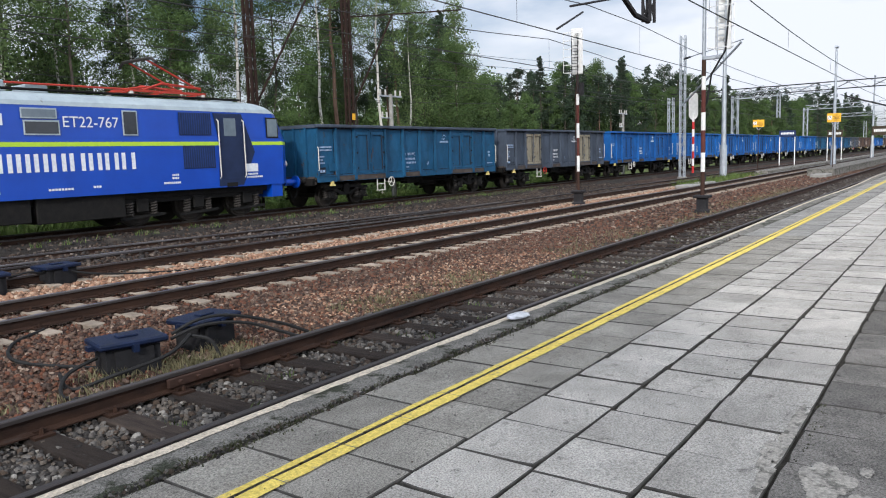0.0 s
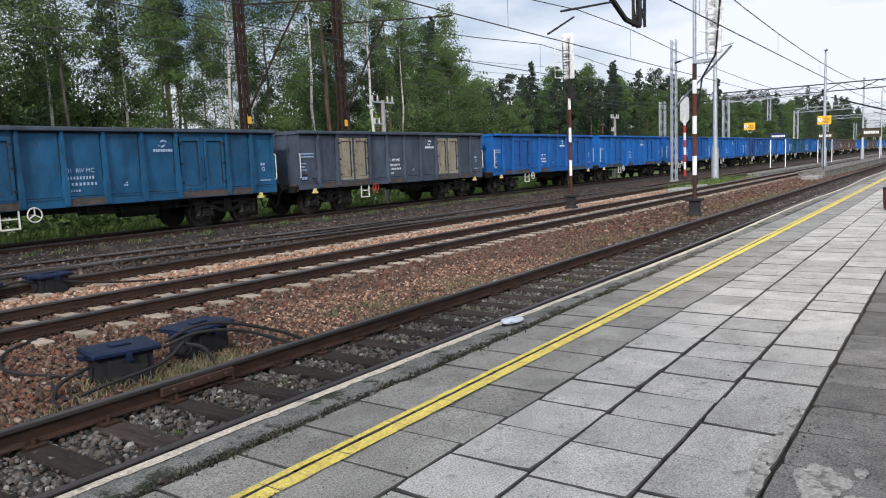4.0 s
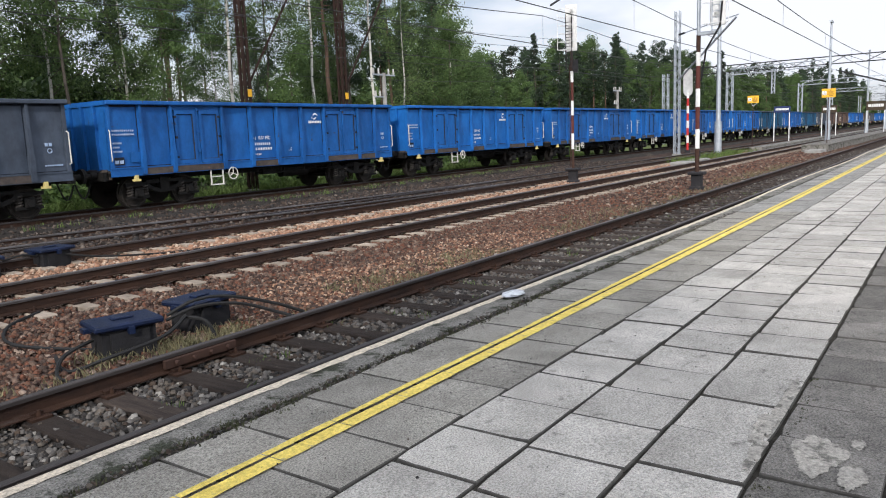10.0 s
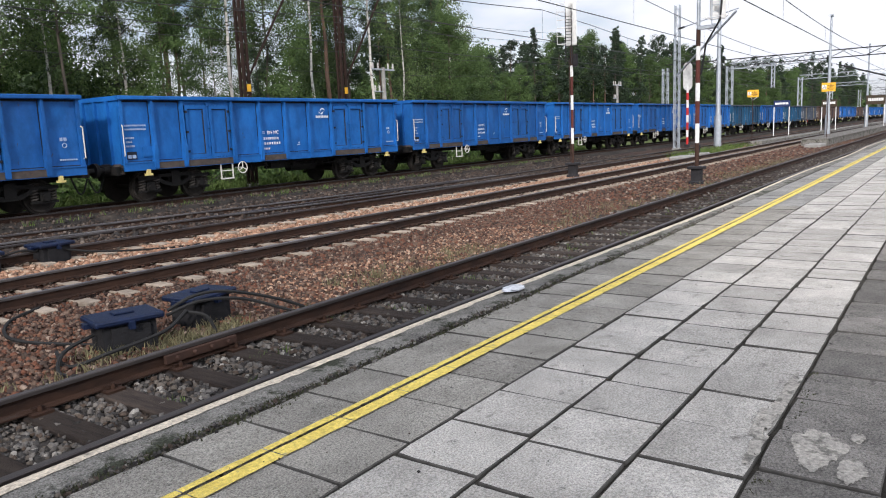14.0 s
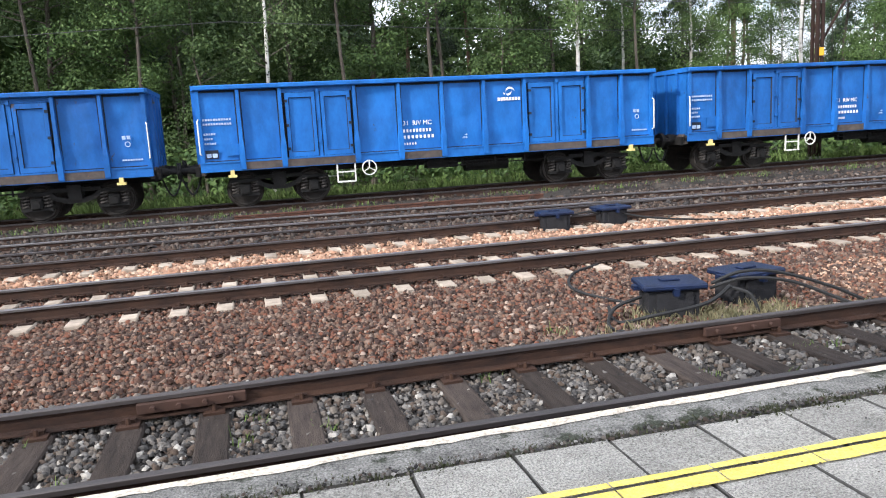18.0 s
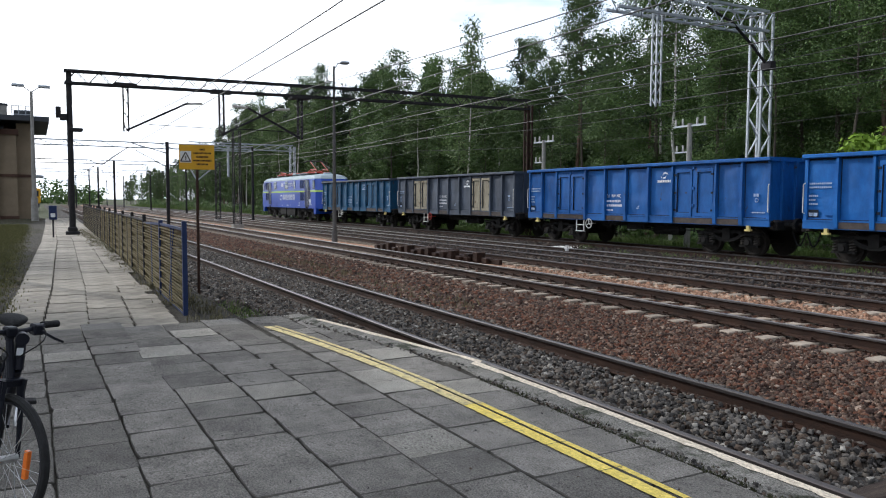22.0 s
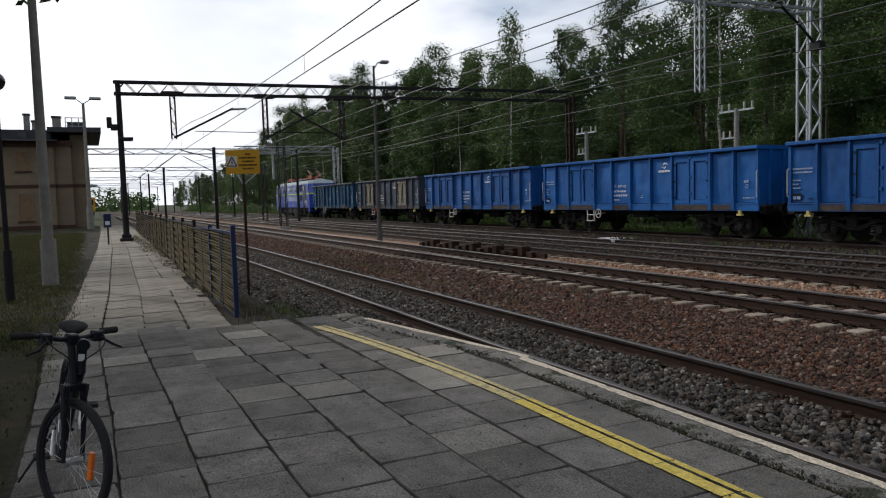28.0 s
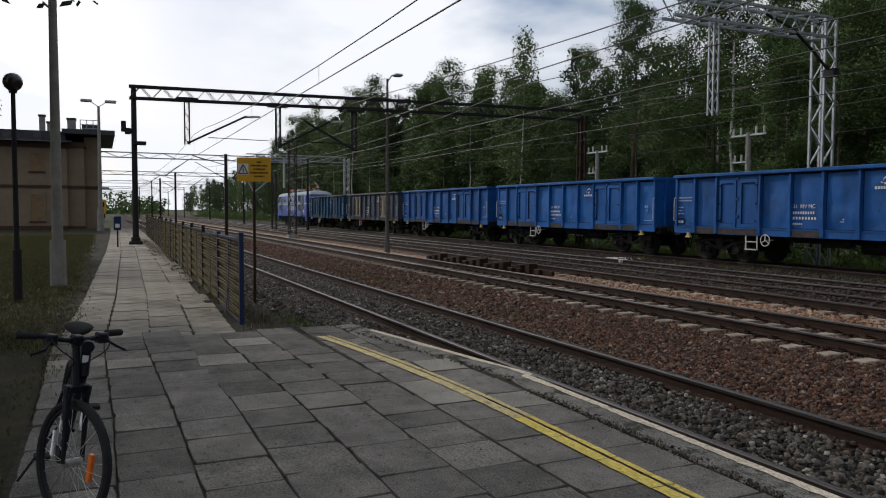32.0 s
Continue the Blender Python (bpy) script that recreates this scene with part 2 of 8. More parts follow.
M["rail"] = surface("rusty_rail", (0.050, 0.027, 0.018), (0.020, 0.013, 0.011), 8.0, 0.75, 0.25, spots=(0.05, 0.04, 0.036), spot_scale=4.0, bump=0.35, bump_scale=120, stretch=(0.3, 1, 1))
M["rail_head"] = surface("rail_head", (0.055, 0.046, 0.043), (0.03, 0.025, 0.024), 3.0, 0.5, 0.4, bump=0.1, stretch=(0.1, 1, 1))
M["rail_bright"] = surface("polished_rail_head", (0.20, 0.19, 0.185), (0.09, 0.08, 0.078), 3.0, 0.34, 0.8, bump=0.05, stretch=(0.1, 1, 1))
M["wood_sleeper"] = surface("old_timber", (0.058, 0.045, 0.037), (0.024, 0.019, 0.017), 3.0, 0.95, bump=1.0, bump_scale=26, stretch=(8, 1, 8), vary=0.3, coords="World")
M["conc_sleeper"] = surface("concrete_sleeper", (0.333, 0.282, 0.227), (0.192, 0.156, 0.121), 6.0, 0.9, bump=0.4, bump_scale=80, vary=0.2, coords="World")
M["grass"] = surface("grass_ground", (0.105, 0.13, 0.04), (0.06, 0.085, 0.03), 2.0, 1.0, spots=(0.17, 0.14, 0.08), spot_scale=0.8, spot_at=0.55, spot_soft=0.15, bump=1.0, bump_scale=40)
M["blade"] = surface("grass_blades", (0.11, 0.16, 0.045), (0.07, 0.11, 0.03), 3.0, 0.7, vary=0.4, island=True, bump=0)
# one lawn in two tones: sunlit olive, and green darkened for tree shade
M["lawn_olive"] = surface("lawn_grass", (0.16, 0.15, 0.06), (0.085, 0.09, 0.034), 3.0, 0.75, vary=0.45, island=True, bump=0)
M["lawn_blade"] = surface("shade_toned_grass", (0.05, 0.075, 0.024), (0.03, 0.045, 0.016), 3.0, 0.7, vary=0.4, island=True, bump=0)
M["dry_blade"] = surface("dry_grass", (0.19, 0.165, 0.095), (0.10, 0.10, 0.055), 3.0, 0.8, vary=0.35, island=True, bump=0)
M["forest_floor"] = surface("forest_floor", (0.06, 0.07, 0.03), (0.03, 0.035, 0.018), 1.5, 1.0, bump=1.0, bump_scale=20)


# ---- mesh tools ----
def second(ob, material, first_face):
    """Gives all faces from the given one on a second material."""
    ob.data.materials.append(material)
    for p in ob.data.polygons:
        if p.index >= first_face:
            p.material_index = 1
    return ob


def part(name, bm, material, parent=None, label="", smooth=False):
    """Links a bmesh as one mesh object, under a thing or a part where one is given."""
    me = bpy.data.meshes.new(name)
    bm.to_mesh(me)
    bm.free()
    me.materials.append(material)
    if smooth:
        for p in me.polygons:
            p.use_smooth = True
        me.set_sharp_from_angle(angle=radians(35))
    ob = new(name, me)
    if parent:
        ob.parent = parent
    if label:
        ob["label"] = label
    return ob


def piece(name, me, parent, m):
    """One more object on a shared mesh."""
    ob = new(name, me)
    ob.parent = parent
    ob.matrix_basis = m
    return ob


def thing(name, m, label, category, group="", kind=""):
    ob = new(name)
    ob.empty_display_size = 0.1
    ob.matrix_basis = m
    return tagged(ob, label, category, group, kind)


def B():
    return bmesh.new()


def box(bm, x0, x1, y0, y1, z0, z1, bevel=0.0):
    vs = [bm.verts.new(c) for c in ((x0, y0, z0), (x1, y0, z0), (x1, y1, z0), (x0, y1, z0), (x0, y0, z1), (x1, y0, z1), (x1, y1, z1), (x0, y1, z1))]
    fs = [bm.faces.new([vs[i] for i in f]) for f in ((3, 2, 1, 0), (4, 5, 6, 7), (0, 1, 5, 4), (1, 2, 6, 5), (2, 3, 7, 6), (3, 0, 4, 7))]
    if bevel:
        es = list({e for f in fs for e in f.edges})
        bmesh.ops.bevel(bm, geom=es, offset=bevel, segments=1, affect="EDGES")
    return bm


def boxes(*rows, bevel=0.0):
    bm = bmesh.new()
    for r in rows:
        box(bm, *r, bevel=bevel)
    return bm


def rod(bm, a, b, r0, r1=None, n=8, caps=True):
    """A tapered round bar from a to b."""
    a, b = Vector(a), Vector(b)
    r1 = r0 if r1 is None else r1
    d = (b - a).normalized()
    u = d.orthogonal().normalized()
    v = d.cross(u)
    ra = [bm.verts.new(a + (u * math.cos(2 * math.pi * i / n) + v * math.sin(2 * math.pi * i / n)) * r0) for i in range(n)]
    rb = [bm.verts.new(b + (u * math.cos(2 * math.pi * i / n) + v * math.sin(2 * math.pi * i / n)) * r1) for i in range(n)]
    for i in range(n):
        bm.faces.new((ra[i], ra[(i + 1) % n], rb[(i + 1) % n], rb[i]))
    if caps:
        bm.faces.new(ra[::-1])
        bm.faces.new(rb)
    return bm


def pipe(bm, pts, r, n=6):
    """A bent round bar through the points, in one piece."""
    pts = [Vector(p) for p in pts]
    rows = []
    up = None
    for i, p in enumerate(pts):
        d = (pts[min(i + 1, len(pts) - 1)] - pts[max(i - 1, 0)]).normalized()
        u = d.orthogonal().normalized() if up is None else (up - d * up.dot(d))
        u = u.normalized() if u.length > 1e-5 else d.orthogonal().normalized()
        up = u
        v = d.cross(u)
        rows.append([bm.verts.new(p + (u * math.cos(2 * math.pi * k / n) + v * math.sin(2 * math.pi * k / n)) * r) for k in range(n)])
    for a, b in zip(rows[:-1], rows[1:]):
        for k in range(n):
            bm.faces.new((a[k], a[(k + 1) % n], b[(k + 1) % n], b[k]))
    bm.faces.new(rows[0][::-1])
    bm.faces.new(rows[-1])
    return bm


def bar(bm, a, b, w, h=None):
    """A square bar from a to b."""
    a, b = Vector(a), Vector(b)
    h = h or w
    d = (b - a).normalized()
    u = Vector((0, 0, 1)).cross(d)
    u = u.normalized() if u.length > 1e-4 else Vector((1, 0, 0))
    v = d.cross(u)
    q = [(-w / 2, -h / 2), (w / 2, -h / 2), (w / 2, h / 2), (-w / 2, h / 2)]
    ra = [bm.verts.new(a + u * i + v * j) for i, j in q]
    rb = [bm.verts.new(b + u * i + v * j) for i, j in q]
    for i in range(4):
        bm.faces.new((ra[i], ra[(i + 1) % 4], rb[(i + 1) % 4], rb[i]))
    bm.faces.new(ra[::-1])
    bm.faces.new(rb)
    return bm


def ring(bm, centre, axis, R, r, n=20, k=6):
    """A torus."""
    c, ax = Vector(centre), Vector(axis).normalized()
    u = ax.orthogonal().normalized()
    v = ax.cross(u)
    rows = []
    for i in range(n):
        a = 2 * math.pi * i / n
        d = u * math.cos(a) + v * math.sin(a)
        rows.append([bm.verts.new(c + d * (R + r * math.cos(2 * math.pi * j / k)) + ax * r * math.sin(2 * math.pi * j / k)) for j in range(k)])
    for i in range(n):
        for j in range(k):
            bm.faces.new((rows[i][j], rows[(i + 1) % n][j], rows[(i + 1) % n][(j + 1) % k], rows[i][(j + 1) % k]))
    return bm


def strip(bm, profile, path):
    """A profile of (offset, height) pairs swept along a path of (x, y, z), square to it on the plan."""
    rows = []
    for i, p in enumerate(path):
        a = Vector(path[max(i - 1, 0)])
        b = Vector(path[min(i + 1, len(path) - 1)])
        d = (b - a)
        d.z = 0
        d.normalize()
        nrm = Vector((-d.y, d.x, 0))
        rows.append([bm.verts.new(Vector(p) + nrm * o + Vector((0, 0, h))) for o, h in profile])
    for r, s in zip(rows[:-1], rows[1:]):
        for j in range(len(profile) - 1):
            bm.faces.new((r[j], s[j], s[j + 1], r[j + 1]))
    return bm


def mesh_from(name, verts, faces, material):
    me = bpy.data.meshes.new(name)
    me.from_pydata(verts, [], faces)
    me.materials.append(material)
    return me


# ---- the ground, the tracks and the platform ----
Z_RAIL = -0.41       # rail heads of the two nearer tracks
Z_TRAIN = -0.28      # rail heads of the train's track
Z_BED = -0.665       # top of the ballast
Y1, Y2, Y3, Y4, YT = 5.28, 10.95, 15.0, 17.9, 21.4
EDGE_Y = 3.45


def ground_sheet():
    bm = B()
    xs = [-3000, -600, -250, -120, -60, -30, -15, 0, 15, 30, 60, 120, 250, 600, 3000]
    ys = [-3000, -600, -200, -60, -20, -8, 0, 3, 8, 13, 19, 24, 28, 34, 60, 200, 600, 3000]
    vs = {(x, y): bm.verts.new((x, y, -0.85)) for x in xs for y in ys}
    for a, b in zip(xs[:-1], xs[1:]):
        for c, d in zip(ys[:-1], ys[1:]):
            bm.faces.new((vs[a, c], vs[b, c], vs[b, d], vs[a, d]))
    return tagged(part("ground", bm, M["forest_floor"]), "dark earth and leaf litter under and beyond the railway", "ground", kind="structure")


ground_sheet()


def bed(name, y0, y1, z, material, label, wave=0.03, x0=-260, x1=420):
    """A strip of ballast with an uneven top and sloping flanks."""
    bm = B()
    xs = [x0, -160, -110, -80, -60] + [-50 + i * 1.0 for i in range(111)] + [75, 95, 130, 180, 260, x1]
    n = max(6, int((y1 - y0) / 0.5))
    ys = [y0 + (y1 - y0) * i / n for i in range(n + 1)]
    vs = {}
    for x in xs:
        for i, y in enumerate(ys):
            h = wave * noise.noise(Vector((x * 0.6, y * 0.6, 3.1))) + wave * 0.7 * noise.noise(Vector((x * 1.9, y * 1.9, 7.7)))
            vs[x, i] = bm.verts.new((x, y, z + h - (0.3 if i in (0, n) else 0)))
    for a, b in zip(xs[:-1], xs[1:]):
        for i in range(n):
            bm.faces.new((vs[a, i], vs[b, i], vs[b, i + 1], vs[a, i + 1]))
    return tagged(part(name, bm, material, smooth=True), label, "ballast", kind="structure")


M["bed_grey"] = surface("grey_bed", (0.05, 0.044, 0.039), (0.02, 0.018, 0.016), 30.0, 1.0, spots=(0.10, 0.08, 0.062), spot_scale=0.9, spot_at=0.55, spot_soft=0.2, bump=1.0, bump_scale=30)
M["bed_brown"] = surface("brown_bed", (0.066, 0.041, 0.03), (0.026, 0.017, 0.013), 30.0, 1.0, spots=(0.16, 0.115, 0.082), spot_scale=0.4, spot_at=0.54, spot_soft=0.18, bump=1.0, bump_scale=30)
M["bed_orange"] = surface("orange_bed", (0.35, 0.205, 0.13), (0.2, 0.115, 0.075), 16.0, 1.0, spots=(0.16, 0.10, 0.07), spot_scale=0.5, spot_at=0.6, spot_soft=0.2, bump=1.0, bump_scale=30)
bed("ballast_bed_1", 2.2, 6.8, Z_BED + 0.01, M["bed_grey"], "grey crushed-stone bed of the platform track")
bed("ballast_bed_2", 6.6, 12.6, Z_BED, M["bed_brown"], "rust-brown crushed stone between the platform track and the next")
bed("ballast_bed_3", 12.4, 14.4, Z_BED, M["bed_orange"], "pale orange crushed stone and sand between the middle tracks")
bed("ballast_bed_5", 14.3, 19.0, Z_RAIL - 0.095, M["bed_brown"], "dark oily ballast among the siding rails")
bed("ballast_bed_4", 18.9, 23.6, Z_TRAIN - 0.16, M["bed_grey"], "grey-green weedy ballast under the goods train")


def track(name, path_fn, x0, x1, z, sleeper, spacing, near, label, polished=False, step=2.0, half=0.7515):
    """Two rails on sleepers. path_fn gives the y of the track's centre at x."""
    th = thing(name, pose(0, 0, 0), label, "railway track", kind="structure")
    n = max(2, int((x1 - x0) / step))
    head = [(-0.036, -0.038), (-0.036, -0.008), (-0.028, 0.0), (0.028, 0.0), (0.036, -0.008), (0.036, -0.038)]
    web = [(-0.07, -0.172), (-0.07, -0.160), (-0.012, -0.140), (-0.009, -0.045), (-0.034, -0.036), (0.034, -0.036), (0.009, -0.045), (0.012, -0.140), (0.07, -0.160), (0.07, -0.172)]
    xs = [x0 + (x1 - x0) * i / n for i in range(n + 1)]
    for s in (-half, half):
        rail = part("rail", strip(B(), web, [(x, path_fn(x) + s, z) for x in xs]), M["rail"], th)
        part("rail_head", strip(B(), head, [(x, path_fn(x) + s, z) for x in xs]), M["rail_bright"] if polished else M["rail_head"], rail)
    # sleepers, with the rail chairs and bolts on them
    mat_s, w, h, hl = sleeper
    me = bpy.data.meshes.new("sleeper")
    bm = boxes((-w / 2, w / 2, -hl, hl, -h, 0), bevel=0.015)
    bm.to_mesh(me)
    bm.free()
    me.materials.append(mat_s)
    fm = bpy.data.meshes.new("rail_chair")
    bm = B()
    for s in (-half, half):
        box(bm, -0.085, 0.085, s - 0.17, s + 0.17, 0, 0.022)
        for d in (-0.11, 0.11):
            rod(bm, (0, s + d, 0.02), (0, s + d, 0.075), 0.022, 0.016, 6)
            box(bm, -0.05, 0.05, s + d * 0.55 - 0.03, s + d * 0.55 + 0.03, 0.02, 0.05)
    bm.to_mesh(fm)
    bm.free()
    fm.materials.append(M["rail"])
    joined = B()
    x = x0
    rnd = random.Random(len(name))
    while x < x1:
        y = path_fn(x)
        m = Matrix.Translation((x + rnd.uniform(-0.03, 0.03), y + rnd.uniform(-0.03, 0.03), z - 0.19)) @ Matrix.Rotation(rnd.uniform(-0.02, 0.02), 4, "Z")
        if near[0] < x < near[1]:
            s = piece("sleeper", me, th, m)
            piece("rail_chair", fm, s, Matrix())
        else:
            box(joined, x - w / 2, x + w / 2, y - hl, y + hl, z - 0.19 - h, z - 0.19)
        x += spacing
    if len(joined.verts):
        tagged(part("far_sleepers", joined, mat_s, th), kind="stuff")
    else:
        joined.free()
    return th


WOOD = (M["wood_sleeper"], 0.25, 0.16, 1.28)
CONC = (M["conc_sleeper"], 0.22, 0.16, 1.25)
track("track_1", lambda x: Y1, -150, 300, Z_RAIL, WOOD, 0.66, (-6, 24), "old platform track with rusty rails on dark timber sleepers")
track("track_2", lambda x: Y2, -170, 330, Z_RAIL, CONC, 0.60, (-26, 42), "main track on pale concrete sleepers with bolted chairs", polished=True)


def branch(x):
    """The turnout that leaves the third track towards the train's track."""
    u = min(max((28 - x) / 34, 0), 1)
    return Y3 + (Y4 - Y3) * (3 * u * u - 2 * u ** 3)


track("track_3", lambda x: Y3, -170, 330, Z_RAIL, CONC, 0.62, (-20, 40), "rust-brown siding track on half-buried sleepers")
track("track_4", branch, -150, 27, Z_RAIL + 0.02, WOOD, 0.62, (-16, 24), "turnout track that branches off the siding", polished=True)


def train_y(x):
    """The train's track on the plan: straight, with a slight bend far down the line."""
    return YT + 0.0004 * min(x + 45, 0) ** 2


track("track_5", train_y, -220, 420, Z_TRAIN, WOOD, 0.62, (-14, 24), "track under the goods train, sunk in dark ballast")


# loose stones, as a joined layer on the beds
def stones(name, x0, x1, y0, y1, z, count, size, material, label, keep=None, seed=1):
    rs = np.random.RandomState(seed)
    # broken stone: a skewed block of seven corners, sharp on every side
    base = np.array([(-0.8, -0.7, -0.6), (0.9, -0.6, -0.6), (0.7, 0.8, -0.6), (-0.7, 0.7, -0.6), (-0.55, -0.55, 0.6), (0.75, -0.25, 0.5), (-0.05, 0.65, 0.65)])
    tri = np.array([(0, 1, 5), (0, 5, 4), (1, 2, 5), (2, 6, 5), (2, 3, 6), (3, 0, 4), (3, 4, 6), (4, 5, 6)])
    x = rs.uniform(x0, x1, count)
    y = rs.uniform(y0, y1, count)
    if keep is not None:
        ok = keep(x, y)
        x, y = x[ok], y[ok]
    k = len(x)
    s = size * rs.uniform(0.5, 1.3, (k, 1, 1)) * rs.uniform(0.65, 1.3, (k, 1, 3))
    v = base[None] * s * rs.uniform(0.7, 1.25, (k, 7, 1))
    a, b = rs.uniform(0, 6.28, k), rs.uniform(-0.7, 0.7, k)
    ca, sa, cb, sb = np.cos(a)[:, None], np.sin(a)[:, None], np.cos(b)[:, None], np.sin(b)[:, None]
    vx, vz = v[..., 0] * cb - v[..., 2] * sb, v[..., 0] * sb + v[..., 2] * cb
    vx, vy = vx * ca - v[..., 1] * sa, vx * sa + v[..., 1] * ca
    P = np.stack([vx + x[:, None], vy + y[:, None], vz * 0.8 + z + rs.uniform(-0.015, 0.03, k)[:, None]], -1).reshape(-1, 3)
    T = (tri[None] + 7 * np.arange(k)[:, None, None]).reshape(-1, 3)
    me = bpy.data.meshes.new(name)
    me.vertices.add(len(P))
    me.vertices.foreach_set("co", P.ravel())
    me.loops.add(len(T) * 3)
    me.loops.foreach_set("vertex_index", T.ravel())
    me.polygons.add(len(T))
    me.polygons.foreach_set("loop_start", np.arange(len(T)) * 3)
    me.update(calc_edges=True)
    me.materials.append(material)
    return tagged(new(name, me), label, "ballast", kind="stuff")


stones("grey_stones", -10, 16, 3.6, 6.75, Z_BED + 0.02, 52000, 0.029, M["stone_grey"], "loose grey crushed stones between the timber sleepers", seed=3)
stones("grey_stones", 16, 60, 3.6, 6.9, Z_BED + 0.02, 14000, 0.05, M["stone_grey"], "loose grey crushed stones between the timber sleepers", seed=4)
stones("grey_stones", -45, -10, 2.6, 6.9, Z_BED + 0.02, 12000, 0.05, M["stone_grey"], "loose grey crushed stones between the timber sleepers", seed=5)
stones("grey_stones", -45, -3.2, 3.5, 6.6, Z_BED + 0.08, 56000, 0.031, M["stone_grey"], "grey crushed stones heaped over the sunken sleepers", seed=15)
stones("brown_stones", -12, 20, 6.5, 12.3, Z_BED + 0.012, 95000, 0.031, M["stone_brown"], "loose rust-brown crushed stones", seed=6)
stones("orange_stones", 7.2, 15, 6.7, 9.0, Z_BED + 0.02, 3600, 0.024, M["stone_orange"], "pale sandy stones beside the platform track", keep=lambda x, y: (np.sin(x * 1.3) * 0.35 + y < 8.6 - 0.12 * np.abs(x - 10.5)), seed=19)
stones("brown_stones", 20, 70, 6.6, 12.3, Z_BED + 0.01, 16000, 0.06, M["stone_brown"], "loose rust-brown crushed stones", seed=7)
stones("brown_stones", -60, -12, 6.6, 12.3, Z_BED + 0.01, 30000, 0.045, M["stone_brown"], "loose rust-brown crushed stones", seed=8)
stones("orange_stones", -20, 45, 12.2, 14.4, Z_BED + 0.012, 17000, 0.045, M["stone_orange"], "pale orange crushed stones and sand", seed=9)
stones("brown_stones", -50, 45, 14.9, 18.9, Z_RAIL - 0.085, 26000, 0.05, M["stone_dark"], "dull brown stones among the siding rails", seed=10)
stones("grey_stones", -45, 45, 19.2, 23.3, Z_TRAIN - 0.15, 11000, 0.05, M["stone_dark"], "dark grey stones under the train", seed=11)


# the platform: a body with its edge beam, and the slabs that lie on it
def edge_y(x):
    """The platform's edge on the plan: straight, then drawn back to the ramp at its end."""
    if x > -5.6:
        return EDGE_Y + 0.05 * math.sin(x * 0.35) + 0.06 * (x < 0) * min(-x / 4, 1)
    return EDGE_Y + 0.08 - 0.172 * (-5.6 - x)


def slope_z(x):
    """Height of the paving: level, with a small step down to the footpath."""
    return 0.0 if x > -9.6 else -0.012


def platform_body():
    th = thing("platform", pose(0, 0, 0), "low railway platform paved with square concrete slabs", "platform", kind="structure")
    xs = [-9.2, -8.2, -7.2, -6.2, -5.6] + [-5 + i for i in range(46)] + [45, 55, 75, 110, 160]
    prof = [(x, edge_y(x), slope_z(x)) for x in xs]
    bm = B()
    rows = []
    for x, y, z in prof:
        rows.append([bm.verts.new(c) for c in ((x, -14, -0.7), (x, -14, z - 0.018), (x, y - 0.06, z - 0.018), (x, y - 0.06, -0.7))])
    for r, s in zip(rows[:-1], rows[1:]):
        for j in range(3):
            bm.faces.new((r[j], s[j], s[j + 1], r[j + 1]))
    bm.faces.new(rows[0][::-1])
    bm.faces.new(rows[-1])
    part("platform_core", bm, M["joint"], th)
    beam = part("edge_beam", strip(B(), [(0.0, -0.34), (0.0, -0.015), (-0.015, 0.0), (-0.27, -0.004), (-0.285, -0.02), (-0.285, -0.2)], prof), M["edge"], th, "weathered dark concrete edge beam with moss")
    ln = B()
    prev = None
    x = -8.6
    while x < 150:
        y, z = edge_y(x), slope_z(x)
        a = 0.088 + 0.03 * noise.noise(Vector((x * 2.1, 0, 0))) + 0.022 * noise.noise(Vector((x * 11, 3, 0)))
        o = 0.004 + 0.006 * noise.noise(Vector((x * 9, 7, 0)))
        row = [ln.verts.new(c) for c in ((x, y + 0.004, z - 0.035 + o), (x, y + 0.004, z - 0.012), (x, y - 0.013, z + 0.004), (x, y - a, z + 0.004))]
        if prev:
            for k in range(3):
                ln.faces.new((prev[k], row[k], row[k + 1], prev[k + 1]))
        prev = row
        x += 0.06 if x < 14 else 0.5
    part("edge_line", ln, M["white_line"], beam, "worn white edge line with ragged sides")
    return th


platform = platform_body()


# ---- the goods train ----
def paint(name, base, second, rust, at, rough=0.55, chips=(0.045, 0.034, 0.03), chip_at=0.66):
    return surface(name, base, second, 1.1, rough, spots=chips, spot_scale=rust, spot_at=chip_at, spot_soft=0.05, bump=0.35, bump_scale=2.2, stretch=(1, 1, 0.55), grain=(2.4, 0.2), detail=9)


M["blue_a"] = paint("worn_blue_paint", (0.012, 0.098, 0.315), (0.009, 0.068, 0.235), 4.2, 0.66, chip_at=0.63)
M["blue_b"] = paint("blue_paint", (0.012, 0.115, 0.37), (0.009, 0.088, 0.30), 4.6, 0.7, chip_at=0.66)
M["teal"] = paint("faded_teal_paint", (0.013, 0.080, 0.165), (0.010, 0.050, 0.105), 3.6, 0.66, rough=0.6, chip_at=0.61)
M["grey_w"] = paint("grey_wagon_paint", (0.060, 0.076, 0.104), (0.040, 0.050, 0.068), 2.4, 0.66, rough=0.6, chips=(0.05, 0.04, 0.035), chip_at=0.68)
M["beige"] = paint("peeling_beige_paint", (0.27, 0.245, 0.18), (0.20, 0.178, 0.13), 5.5, 0.5, rough=0.75, chips=(0.085, 0.045, 0.028), chip_at=0.575)
M["brown_w"] = paint("brown_wagon_paint", (0.11, 0.075, 0.06), (0.075, 0.052, 0.045), 2.4, 0.66, rough=0.7)
